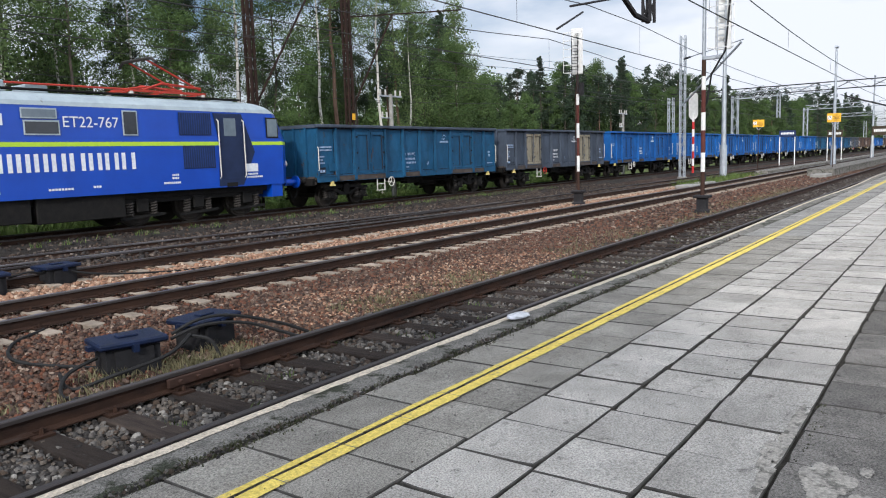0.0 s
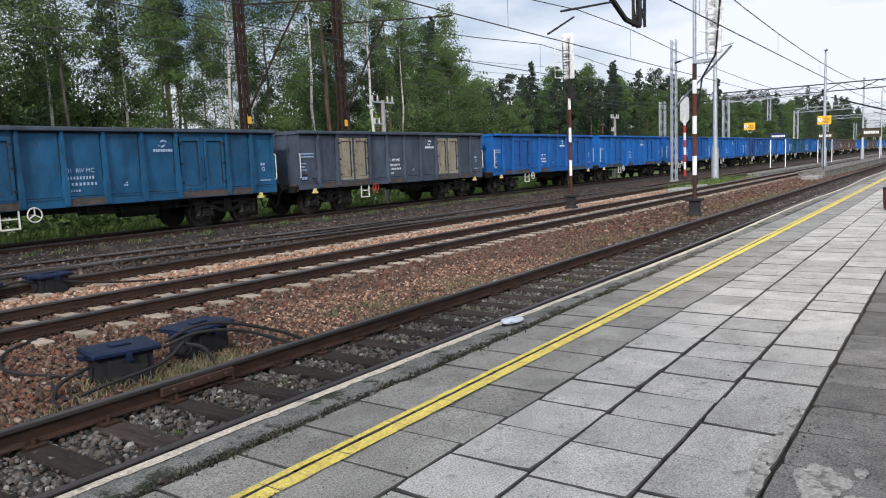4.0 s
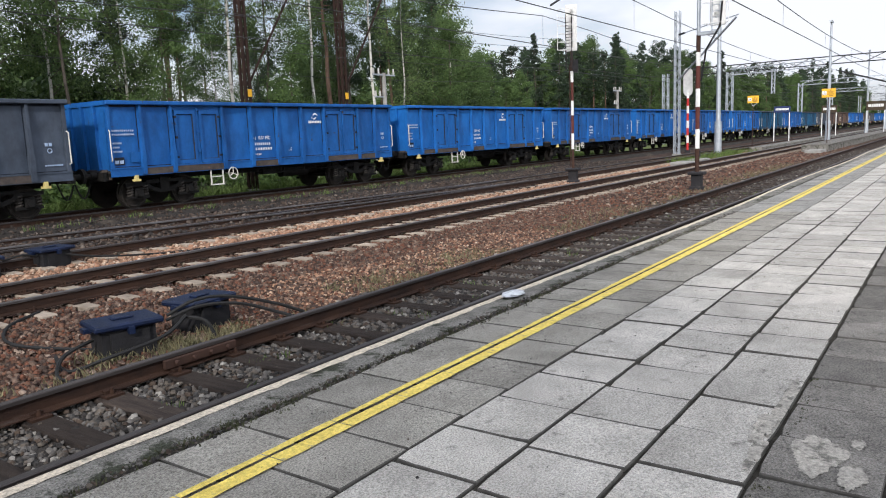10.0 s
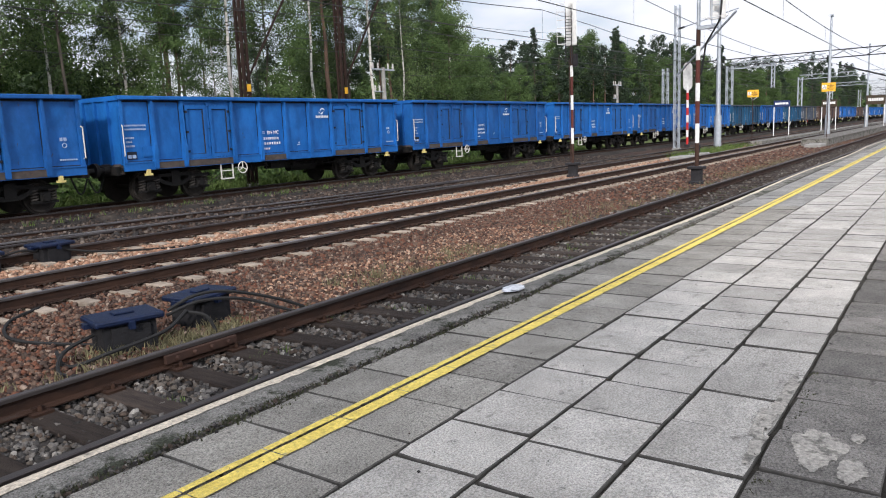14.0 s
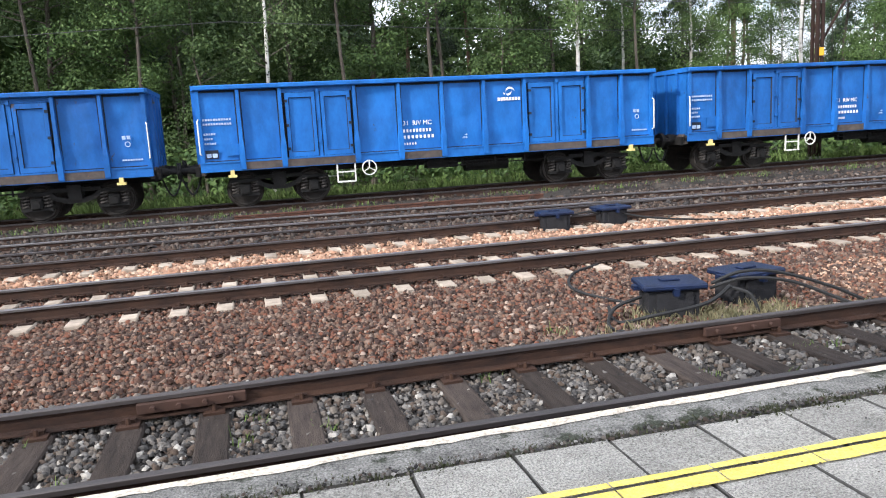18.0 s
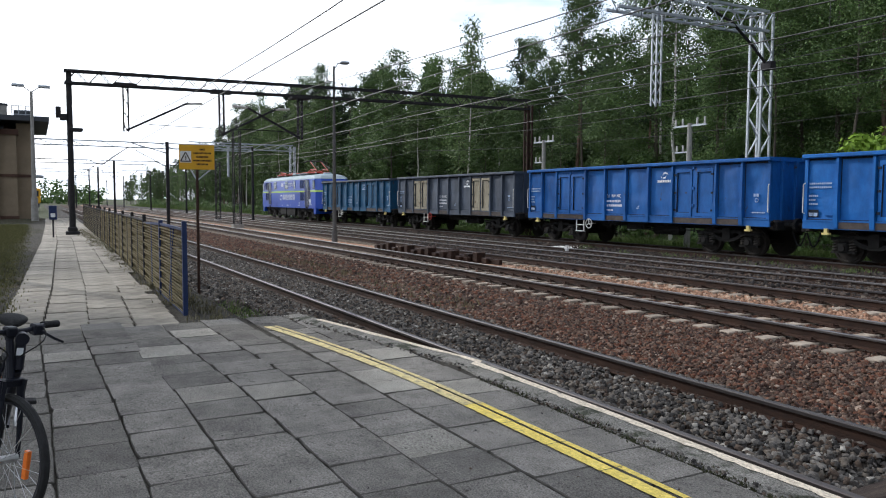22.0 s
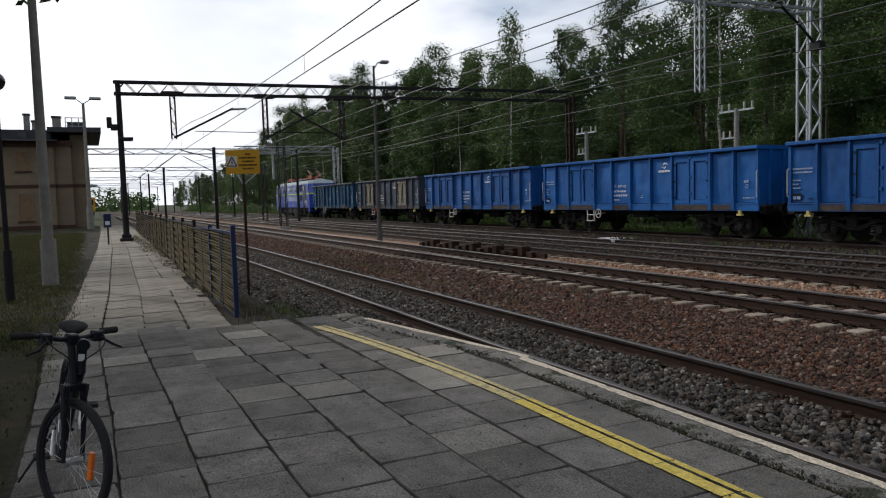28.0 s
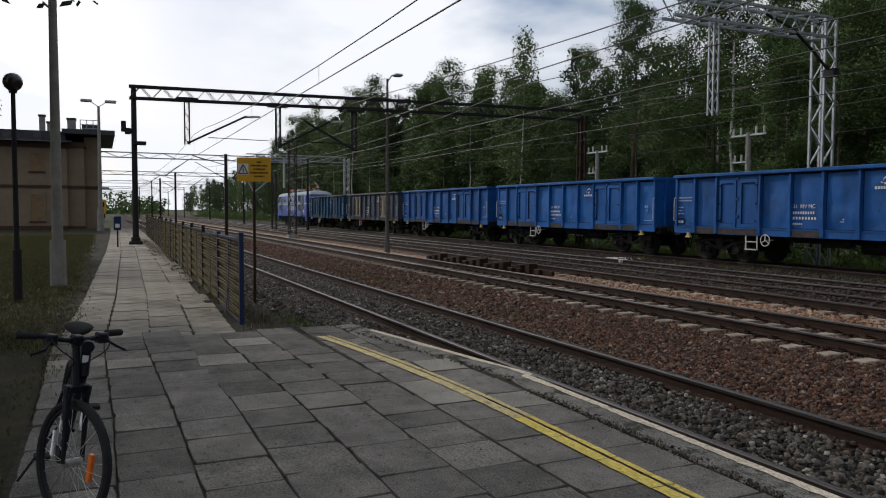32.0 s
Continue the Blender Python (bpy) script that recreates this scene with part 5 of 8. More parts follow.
def wood():
    rnd = random.Random(5)
    placed = [False] * len(KINDS)
    spots = []
    for row, (y, gap) in enumerate(((29.5, 3.2), (32.8, 3.2), (37.5, 4.2), (43, 5.2), (50, 6.5))):
        x = -330 + rnd.uniform(0, 3)
        while x < 470:
            far = max(1.0, abs(x) / (75 if x > 0 else 130))
            back = 0.0
            if x > 44:
                back = min((x - 44) * 0.55, 15)
            if x < -60:
                back = min((-60 - x) * 0.03, 3)
            gap_here = 25 < x < 36 and row > 1 and rnd.random() < 0.5
            if not gap_here and not (far > 2.2 and row in (1, 3)):
                spots.append((x, y + back + rnd.uniform(-1.2, 1.2), row))
            x += gap * rnd.uniform(0.6, 1.4) * min(far, 2.2 if x < 0 else 1.7)
    for x, y, row in spots:
        u = rnd.random()
        if row == 0:
            if 40 < x:
                k = rnd.choice((5, 6, 7, 0, 8, 0)) if x < 80 else rnd.choice((5, 6, 7, 3, 15, 16))
            else:
                k = rnd.choice((10, 11, 12, 13, 14, 0, 1, 2, 8, 9)) if u < (0.85 if x > -12 else 0.45) else rnd.choice((5, 6, 7, 13, 14, 8))
        elif row == 1:
            k = rnd.choice((10, 13, 14, 3, 4, 5, 6, 7, 0, 13)) if x < 44 else rnd.choice((15, 16, 5, 6, 15, 3))
        else:
            k = rnd.choice((3, 4, 5, 6, 7, 1, 15, 16))
        f = np.interp(x, [h[0] for h in HEIGHT_AT], [h[1] for h in HEIGHT_AT])
        s = f * rnd.uniform(0.84, 1.1) * (0.8 if row == 0 and k in (5, 6, 7) else (0.92 if row == 2 else (0.85 if row > 2 else 1.0)))
        m = Matrix.Translation((x, y, -0.6)) @ Matrix.Rotation(rnd.uniform(0, 6.28), 4, "Z") @ Matrix.Scale(s, 4)
        if abs(x) > 45:
            k += len(SORTS)
        if placed[k]:
            ob = copy_thing(KINDS[k], Matrix())
        else:
            ob, placed[k] = KINDS[k], True
        ob.matrix_basis = m
    for k, done in enumerate(placed):
        if not done:
            KINDS[k].matrix_basis = Matrix.Translation((-130 + 5.3 * k, 47 + k % 3, -0.6))


wood()


def bushes():
    """Undergrowth along the wood's edge, as one uneven mass of leaves."""
    rs = np.random.RandomState(8)
    for name, x0, x1, y, n, hgt in (("undergrowth", -60, 60, 27.6, 420, 1.5), ("undergrowth", -240, -60, 28.0, 260, 2.2), ("undergrowth", 60, 330, 34.0, 300, 2.4), ("undergrowth", 44, 330, 51.0, 3600, 11.0), ("undergrowth", -60, 60, 33, 320, 3.0), ("undergrowth", -120, 10, 41, 2600, 11.0), ("undergrowth", -120, 9, 47, 3200, 15.0), ("undergrowth", -48, 7, 51, 1300, 24.0), ("undergrowth", 8, 29, 52, 560, 13.0), ("undergrowth", 8, 26, 40, 520, 9.0), ("undergrowth", -270, 9, 63, 3800, 21.0), ("undergrowth", -120, 9, 55, 2400, 17.0), ("undergrowth", 14, 44, 36.5, 260, 5.0), ("undergrowth", 36, 90, 48, 300, 7.0)):
        cs = []
        for i in range(n):
            x = rs.uniform(x0, x1)
            h = hgt * (0.45 + 0.55 * abs(noise.noise(Vector((x * 0.16, y, 1.0)))) * 2)
            big = 3.2 if hgt > 20 else (2.0 if hgt > 6 else 1.0)
            cs.append((x, y + rs.normal(0, 0.9), -0.5 + rs.uniform(0.1, 1.0) * h))
        me = leaf_mesh(name, cs, 70 if big > 1 else 90, 0.75 * big, 0.11 * big, M["leaf_broad"], rs)
        tagged(new(name, me), "tangle of green undergrowth along the wood's edge", "undergrowth", kind="stuff")


bushes()


def bright_bush():
    th = thing("leafy_bush", pose(-17.0, 28.3, -0.5), "fresh yellow-green leafy bush at the wood's edge", "bush")
    rs = np.random.RandomState(77)
    bm = B()
    cs, sp = [], []
    for i in range(26):
        a, rr = rs.uniform(0, 6.28), rs.uniform(0.3, 2.1)
        tip = Vector((math.cos(a) * rr * 1.15, math.sin(a) * rr * 0.7, rs.uniform(1.6, 5.4) * (1 - 0.16 * rr)))
        rod(bm, (0, 0, -0.2), tip, 0.045, 0.012, 5, caps=False)
        cs.append(tuple(tip))
        sp.append(rs.uniform(0.5, 0.9))
    part("stems", bm, M["dark_bark"], th)
    cr = new("foliage", leaf_mesh("foliage", cs, 110, sp, 0.14, M["leaf_bright"], rs))
    cr.parent = th


bright_bush()

# the green verge between the train and the wood
def verge():
    bm = B()
    xs = [-260, -120, -60] + [-50 + 4 * i for i in range(26)] + [75, 120, 200, 420]
    ys = [23.3, 24.2, 25.5, 27, 30]
    vs = {(x, j): bm.verts.new((x, y, -0.62 + 0.06 * noise.noise(Vector((x * 0.4, y, 0))) + (0.1 if j == 0 else 0))) for x in xs for j, y in enumerate(ys)}
    for a, b in zip(xs[:-1], xs[1:]):
        for j in range(4):
            bm.faces.new((vs[a, j], vs[b, j], vs[b, j + 1], vs[a, j + 1]))
    tagged(part("grass_verge", bm, M["grass"], smooth=True), "rough green verge between the railway and the wood", "grass", kind="structure")


verge()


def blades(name, spots, per, height, spread, material, label, seed):
    """Grass as thin upright blades round the given spots."""
    rs = np.random.RandomState(seed)
    c = np.repeat(np.array(spots, float), per, 0)
    k = len(c)
    c[:, :2] += rs.normal(0, spread, (k, 2))
    a = rs.uniform(0, 6.28, k)
    h = height * rs.uniform(0.4, 1.25, k)
    w = 0.006 + 0.02 * height * rs.uniform(0.4, 1, k)
    lean = rs.normal(0, 0.35, (k, 2)) * h[:, None]
    d = np.stack([np.cos(a), np.sin(a), np.zeros(k)], 1) * w[:, None]
    tip = c.copy()
    tip[:, :2] += lean
    tip[:, 2] += h
    mid = (c + tip) / 2 + np.stack([-lean[:, 0] * 0.15, -lean[:, 1] * 0.15, h * 0.08], 1)
    P = np.stack([c - d, c + d, mid + d * 0.6, tip, mid - d * 0.6], 1).reshape(-1, 3)
    me = bpy.data.meshes.new(name)
    me.vertices.add(len(P))
    me.vertices.foreach_set("co", P.ravel())
    me.loops.add(k * 5)
    me.loops.foreach_set("vertex_index", np.arange(k * 5))
    me.polygons.add(k)
    me.polygons.foreach_set("loop_start", np.arange(k) * 5)
    me.update(calc_edges=True)
    me.materials.append(material)
    return tagged(new(name, me), label, "grass", kind="stuff")


rg = random.Random(12)
blades("verge_grass", [(rg.uniform(-70, 60), rg.uniform(23.3, 27.5), -0.6) for _ in range(2600)], 14, 0.38, 0.22, M["blade"], "tall green grass beyond the train", 1)
blades("verge_grass", [(rg.uniform(-220, -70), rg.uniform(23.3, 28), -0.6) for _ in range(900)], 14, 0.7, 0.5, M["blade"], "tall green grass beyond the train", 2)
blades("dry_tufts", [(rg.gauss(5.2, 0.7), rg.gauss(6.85, 0.22), Z_BED) for _ in range(60)], 22, 0.13, 0.07, M["dry_blade"], "dry grass tufts round the cable boxes", 3)
blades("dry_tufts", [(rg.uniform(8, 12), rg.uniform(6.4, 7.6), Z_BED) for _ in range(60)], 18, 0.13, 0.08, M["dry_blade"], "thin dry weeds in the ballast", 4)
blades("track_weeds", [(rg.uniform(-9, 25), rg.choice((4.0, 5.0, 5.6, 6.3)) + rg.gauss(0, 0.25), Z_BED) for _ in range(130)], 12, 0.10, 0.06, M["blade"], "small weeds among the grey stones", 5)
blades("track_weeds", [(rg.uniform(14, 42), rg.gauss(7.0, 0.4), Z_BED) for _ in range(130)], 12, 0.15, 0.12, M["dry_blade"], "weeds between the platform track and the main track", 6)
blades("dry_tufts", [(rg.uniform(-30, -12), rg.gauss(7.6, 0.35), Z_BED) for _ in range(110)], 10, 0.15, 0.14, M["dry_blade"], "pale dry grass between the tracks", 7)
blades("track_weeds", [(rg.uniform(-14.5, -7.5), rg.uniform(1.9, 3.3), -0.55) for _ in range(420)], 10, 0.08, 0.1, M["blade"], "low weeds beside the end of the platform", 8)
blades("track_weeds", [(rg.uniform(-25, 40), rg.uniform(19.2, 20.2), -0.44) for _ in range(220)], 10, 0.14, 0.1, M["blade"], "weeds along the train's track", 9)
blades("track_weeds", [(rg.uniform(44, 60), rg.uniform(12.6, 14.4), -0.6) for _ in range(160)], 16, 0.3, 0.2, M["blade"], "green weeds round the mast foot", 10)


def distance():
    """Low woods closing the view far down the line on either side."""
    rs = np.random.RandomState(18)
    for x0, x1, y0, y1, h, n in ((-420, -330, -160, 26, 9, 420), (-300, -120, -75, -45, 10, 380), (340, 460, -40, 36, 10, 420), (60, 330, -70, -40, 12, 420)):
        cs = []
        for i in range(n):
            x, y = rs.uniform(x0, x1), rs.uniform(y0, y1)
            hh = h * (0.4 + 0.9 * abs(noise.noise(Vector((x * 0.04, y * 0.05, 2)))) * 1.6)
            cs.append((x, y, -0.5 + rs.uniform(0, 1) * hh))
        me = leaf_mesh("distant_wood", cs, 40, 3.4, 0.75, M["leaf_broad"], rs)
        tagged(new("distant_wood", me), "distant green woods beyond the station", "woods", kind="stuff")


distance()


# ---- railway fixtures: masts, gantries, wires, signals ----
M["galv"] = surface("galvanised_steel", (0.42, 0.45, 0.48), (0.30, 0.33, 0.36), 3.0, 0.5, 0.5, bump=0.1)
M["rust_steel"] = surface("rusty_brown_steel", (0.062, 0.034, 0.025), (0.034, 0.021, 0.017), 3.0, 0.85, 0.1, spots=(0.09, 0.045, 0.027), spot_scale=5.0, bump=0.2)
M["brown_steel"] = surface("dark_brown_steel", (0.040, 0.023, 0.018), (0.024, 0.016, 0.013), 3.0, 0.85, 0.1, spots=(0.065, 0.034, 0.022), spot_scale=5.0, bump=0.2)
M["dark_steel"] = surface("dark_painted_steel", (0.035, 0.034, 0.036), (0.022, 0.021, 0.023), 3.0, 0.7, 0.2, spots=(0.07, 0.05, 0.04), spot_scale=4.0, bump=0.15)
M["conc_pole"] = surface("concrete_pole", (0.30, 0.29, 0.27), (0.20, 0.195, 0.18), 4.0, 0.9, bump=0.3)
M["pole_grey"] = surface("dull_grey_pole", (0.13, 0.125, 0.12), (0.08, 0.078, 0.075), 4.0, 0.8, bump=0.2)
M["wire"] = surface("weathered_wire", (0.05, 0.05, 0.05), (0.035, 0.035, 0.035), 2.0, 0.6, 0.5, bump=0)
M["signal_white"] = surface("signal_white", (0.74, 0.74, 0.72), (0.60, 0.60, 0.58), 5.0, 0.6, bump=0.05)
M["band_red"] = surface("signal_brown_red", (0.11, 0.035, 0.028), (0.075, 0.026, 0.022), 5.0, 0.7, bump=0.1)
M["band_bright"] = surface("signal_red", (0.45, 0.03, 0.03), (0.35, 0.025, 0.025), 5.0, 0.6, bump=0.1)
M["sign_yellow"] = surface("sign_yellow", (0.72, 0.40, 0.03), (0.62, 0.33, 0.025), 2.0, 0.5, bump=0)
M["sign_ink"] = surface("sign_ink", (0.05, 0.035, 0.02), (0.04, 0.03, 0.02), 2.0, 0.6, bump=0)
M["navy"] = surface("navy_paint", (0.02, 0.035, 0.10), (0.015, 0.026, 0.075), 5.0, 0.5, bump=0.1)


def lattice(th, a, b, w, d, material, n, chord=0.06, lace=0.035, name="lattice"):
    """A four-chord lattice post or beam from a to b; each chord and each lacing bar run is a part."""
    a, b = Vector(a), Vector(b)
    ax = (b - a).normalized()
    u = Vector((1, 0, 0)) if abs(ax.z) > 0.9 or abs(ax.y) > 0.9 else Vector((0, 1, 0))
    v = ax.cross(u).normalized()
    cs = [u * (w / 2) * i + v * (d / 2) * j for i, j in ((-1, -1), (1, -1), (1, 1), (-1, 1))]
    for c in cs:
        part("chord", bar(B(), a + c, b + c, chord), material, th)
    for k in range(4):
        c0, c1 = (cs[k], cs[(k + 1) % 4]) if k < 2 else (cs[(k + 1) % 4], cs[k])
        part("lacing", pipe(B(), [a.lerp(b, i / n) + (c0 if i % 2 else c1) for i in range(n + 1)], lace * 0.62, 4), material, th)
    return th


def lattice_mast(x, y, h, w, material, label, n=14, z=-0.6, chord=0.06):
    th = thing("lattice_mast", pose(x, y, z), label, "mast")
    lattice(th, (0, 0, 0), (0, 0, h), w, w, material, n, chord)
    part("footing", boxes((-w * 0.8, w * 0.8, -w * 0.8, w * 0.8, -0.2, 0.22), bevel=0.02), M["conc_pole"], th)
    return th


# rust-brown masts behind the train, with their raking struts
for x, lab in ((21.7, "rust-brown riveted lattice mast behind the train"), (27.7, "rust-brown lattice mast with a raking strut")):
    m = lattice_mast(x, 24.6, 13, 0.24, M["brown_steel"], lab, 24, chord=0.10)
    part("strut", bar(B(), (0.2, 0, 4.6), (3.2, -0.3, 9.4), 0.07), M["brown_steel"], m)
    part("arm", bar(B(), (0, 0, 8.9), (5.5, -3, 9.6), 0.06), M["brown_steel"], m)
    part("tag", boxes((-0.1, 0.1, -0.25, -0.23, 4.05, 4.35)), M["sign_yellow"], m, "small yellow number tag")

# galvanised gantry over the tracks to the left of the wood
ga = thing("catenary_gantry", pose(-19, 0, -0.6), "galvanised lattice gantry across the tracks", "gantry")
lattice(ga, (0, 24.2, 0), (0, 24.2, 9.2), 0.55, 0.55, M["galv"], 12, 0.08, 0.05)
lattice(ga, (0, 24.2, 8.85), (0, 16.8, 8.85), 0.6, 0.72, M["galv"], 14, 0.09, 0.05)
for y, z0 in ((18.85, 5.4),):
    lattice(ga, (0, y, z0), (0, y, 8.7), 0.22, 0.22, M["galv"], 10, 0.05, 0.03)
part("junction_box", boxes((0.3, 0.75, 23.8, 24.1, 7.0, 7.3), bevel=0.02), M["dark_steel"], ga)
part("hanging_cable", pipe(B(), [(0.2, 21.0, 9.0), (0.3, 22.2, 8.6), (0.35, 23.2, 7.9), (0.5, 23.9, 7.2)], 0.05), M["hose"], ga)

# dark gantry over the tracks at the end of the platform
gb = thing("catenary_gantry", pose(-34.7, 0, 0), "dark riveted gantry with hanging wire brackets", "gantry")
part("post", rod(B(), (0, 1.27, -0.1), (0, 1.27, 6.85), 0.13, 0.11, 10), M["dark_steel"], gb)
part("post_foot", boxes((-0.25, 0.25, 1.0, 1.54, -0.3, 0.12), (-0.18, 0.18, 1.09, 1.45, 0.1, 0.3), bevel=0.03), M["dark_steel"], gb)
lattice(gb, (0, 1.1, 6.55), (0, 24.6, 6.9), 0.4, 0.5, M["dark_steel"], 52, 0.09, 0.045)
lattice(gb, (0, 24.6, -0.6), (0, 24.6, 6.9), 0.3, 0.3, M["brown_steel"], 12, 0.09)
part("junction_box", boxes((-0.18, 0.18, 0.9, 1.15, 4.75, 5.0), (-0.15, 0.15, 0.75, 0.95, 4.85, 5.3), (-0.2, 0.2, 1.2, 1.75, 4.3, 4.45), bevel=0.02), M["dark_steel"], gb)
for y0, y1 in ((3.45, 5.3), (7.5, 9.0), (11.2, 9.6)):
    lattice(gb, (0, y0, 4.4), (0, y0, 6.4), 0.2, 0.2, M["dark_steel"], 7, 0.045, 0.03)
    s = 1 if y1 > y0 else -1
    part("bracket", bar(B(), (0, y0, 4.45), (0, y0 + s * 2.6, 5.8), 0.09, 0.09), M["dark_steel"], gb)
    part("bracket", bar(B(), (0, y0 + s * 0.9, 4.75), (0, y0 + s * 3.6, 4.72), 0.03), M["dark_steel"], gb)
    part("top_plate", boxes((-0.3, 0.3, y0 - 0.45, y0 + 0.45, 6.3, 6.45)), M["dark_steel"], gb)
    part("insulator", rod(B(), (0, y0 + s * 2.5, 5.75), (0, y0 + s * 3.2, 5.8), 0.05, 0.05, 8), M["insul"], gb)
# further gantries down the line, one behind another
for i, (x, h) in enumerate(((-70, 6.6), (-105, 6.6), (-140, 6.6), (-185, 6.8), (-230, 7.0))):
    g = thing("catenary_gantry", pose(x, 0, -0.4), "dark gantry far down the line", "gantry", group="far gantries")
    lattice(g, (0, -8 - i * 3, h), (0, 18, h), 0.4, 0.45, M["dark_steel"] if i % 2 else M["galv"], 22, 0.07, 0.045)
    for y in ((18, -8 - i * 3) if i < 2 else (18, 8.2, -8 - i * 3)):
        part("post", rod(B(), (0, y, -0.3), (0, y, h + 0.3), 0.13, 0.1, 8), M["dark_steel"], g)
    for y in (5.2, 11):
        part("bracket", bar(B(), (0, y, 4.9), (0, y + 2.0, h - 0.2), 0.08), M["dark_steel"], g)
lg = thing("catenary_gantry", pose(-80, 0, -0.5), "galvanised gantry beside the wood", "gantry", group="far gantries")
lattice(lg, (0, 14, 7.6), (0, 25, 7.6), 0.5, 0.6, M["galv"], 10, 0.08, 0.05)
lattice(lg, (0, 25, 0), (0, 25, 7.8), 0.5, 0.5, M["galv"], 10, 0.08, 0.05)
part("hanger", bar(B(), (0, 18, 4.4), (0, 18, 7.5), 0.2), M["galv"], lg)

# gantries to the far right of the wood
for i, (x, mat, y0, y1, z) in enumerate(((92, "dark_steel", -9, 30, 8.4), (88, "galv", 12, 21.5, 7.8), (135, "galv", -4, 22, 8.2), (185, "galv", -6, 24, 8.4), (240, "dark_steel", -8, 24, 8.4), (300, "dark_steel", -8, 24, 8.4))):
    g = thing("catenary_gantry", pose(x, 0, -0.6), "lattice gantry across the tracks far down the line", "gantry", group="far gantries")
    lattice(g, (0, y0, z + 0.2), (0, y1, z), 0.5, 0.65 if i else 0.8, M[mat], 22, 0.08, 0.05)
    lattice(g, (0, y1, 0), (0, y1, z), 0.6, 0.6, M["galv"], 8, 0.09, 0.05)
    lattice(g, (0, 5.0 if y0 < 5 else 17, 5.2), (0, 5.0 if y0 < 5 else 17, z), 0.3, 0.3, M["galv"], 6, 0.06, 0.04)
    part("bracket", bar(B(), (0, 5.2, 5.3), (0, 11.0, 7.2), 0.1), M["dark_steel"], g)


# masts beside the siding
sm = lattice_mast(53, 16.4, 9.9, 0.32, M["galv"], "slim galvanised lattice mast with a wire bracket", 18)
part("bracket", bar(B(), (0, 0, 5.2), (-6.5, -5.4, 8.2), 0.09), M["galv"], sm)
part("bracket", bar(B(), (0, 0, 8.3), (-6.8, -5.6, 8.3), 0.05), M["galv"], sm)
part("insulator", rod(B(), (-0.9, -0.75, 8.3), (-0.25, -0.2, 8.3), 0.07, 0.07, 8), M["dark_steel"], sm)


def round_mast(x, y, h, r, material, label, z=-0.5, collar=1.6):
    th = thing("round_mast", pose(x, y, z), label, "mast")
    part("shaft", rod(B(), (0, 0, collar), (0, 0, h), r, r * 0.55, 12), material, th, smooth=True)
    part("base", rod(B(), (0, 0, -0.2), (0, 0, collar + 0.05), r * 1.5, r * 1.4, 12), material, th)
    return th


m = round_mast(55.3, 14.2, 12.5, 0.17, M["galv"], "tapered pale steel lamp mast beside the siding", collar=2.2)
for x, y, h in ((80, 10.5, 11), (118, 10.8, 11), (150, 11.0, 11), (200, 11.5, 11)):
    m = round_mast(x, y, h, 0.16, M["galv"], "pale steel lamp mast on the far platform", collar=1.9)
    part("lamp_head", boxes((-0.5, 0.5, -0.12, 0.12, h, h + 0.15)), M["galv"], m)
lb = round_mast(-35, 13.05, 8.6, 0.10, M["pole_grey"], "tall dull grey lamp post between the tracks", collar=0.4)
part("arm", pipe(B(), [(0, 0, 8.4), (0.05, 0.2, 8.75), (0.1, 0.5, 8.8)], 0.04), M["galv"], lb)
part("lamp_head", boxes((-0.1, 0.3, 0.3, 0.75, 8.72, 8.86), bevel=0.05), M["galv"], lb, "grey lamp head")


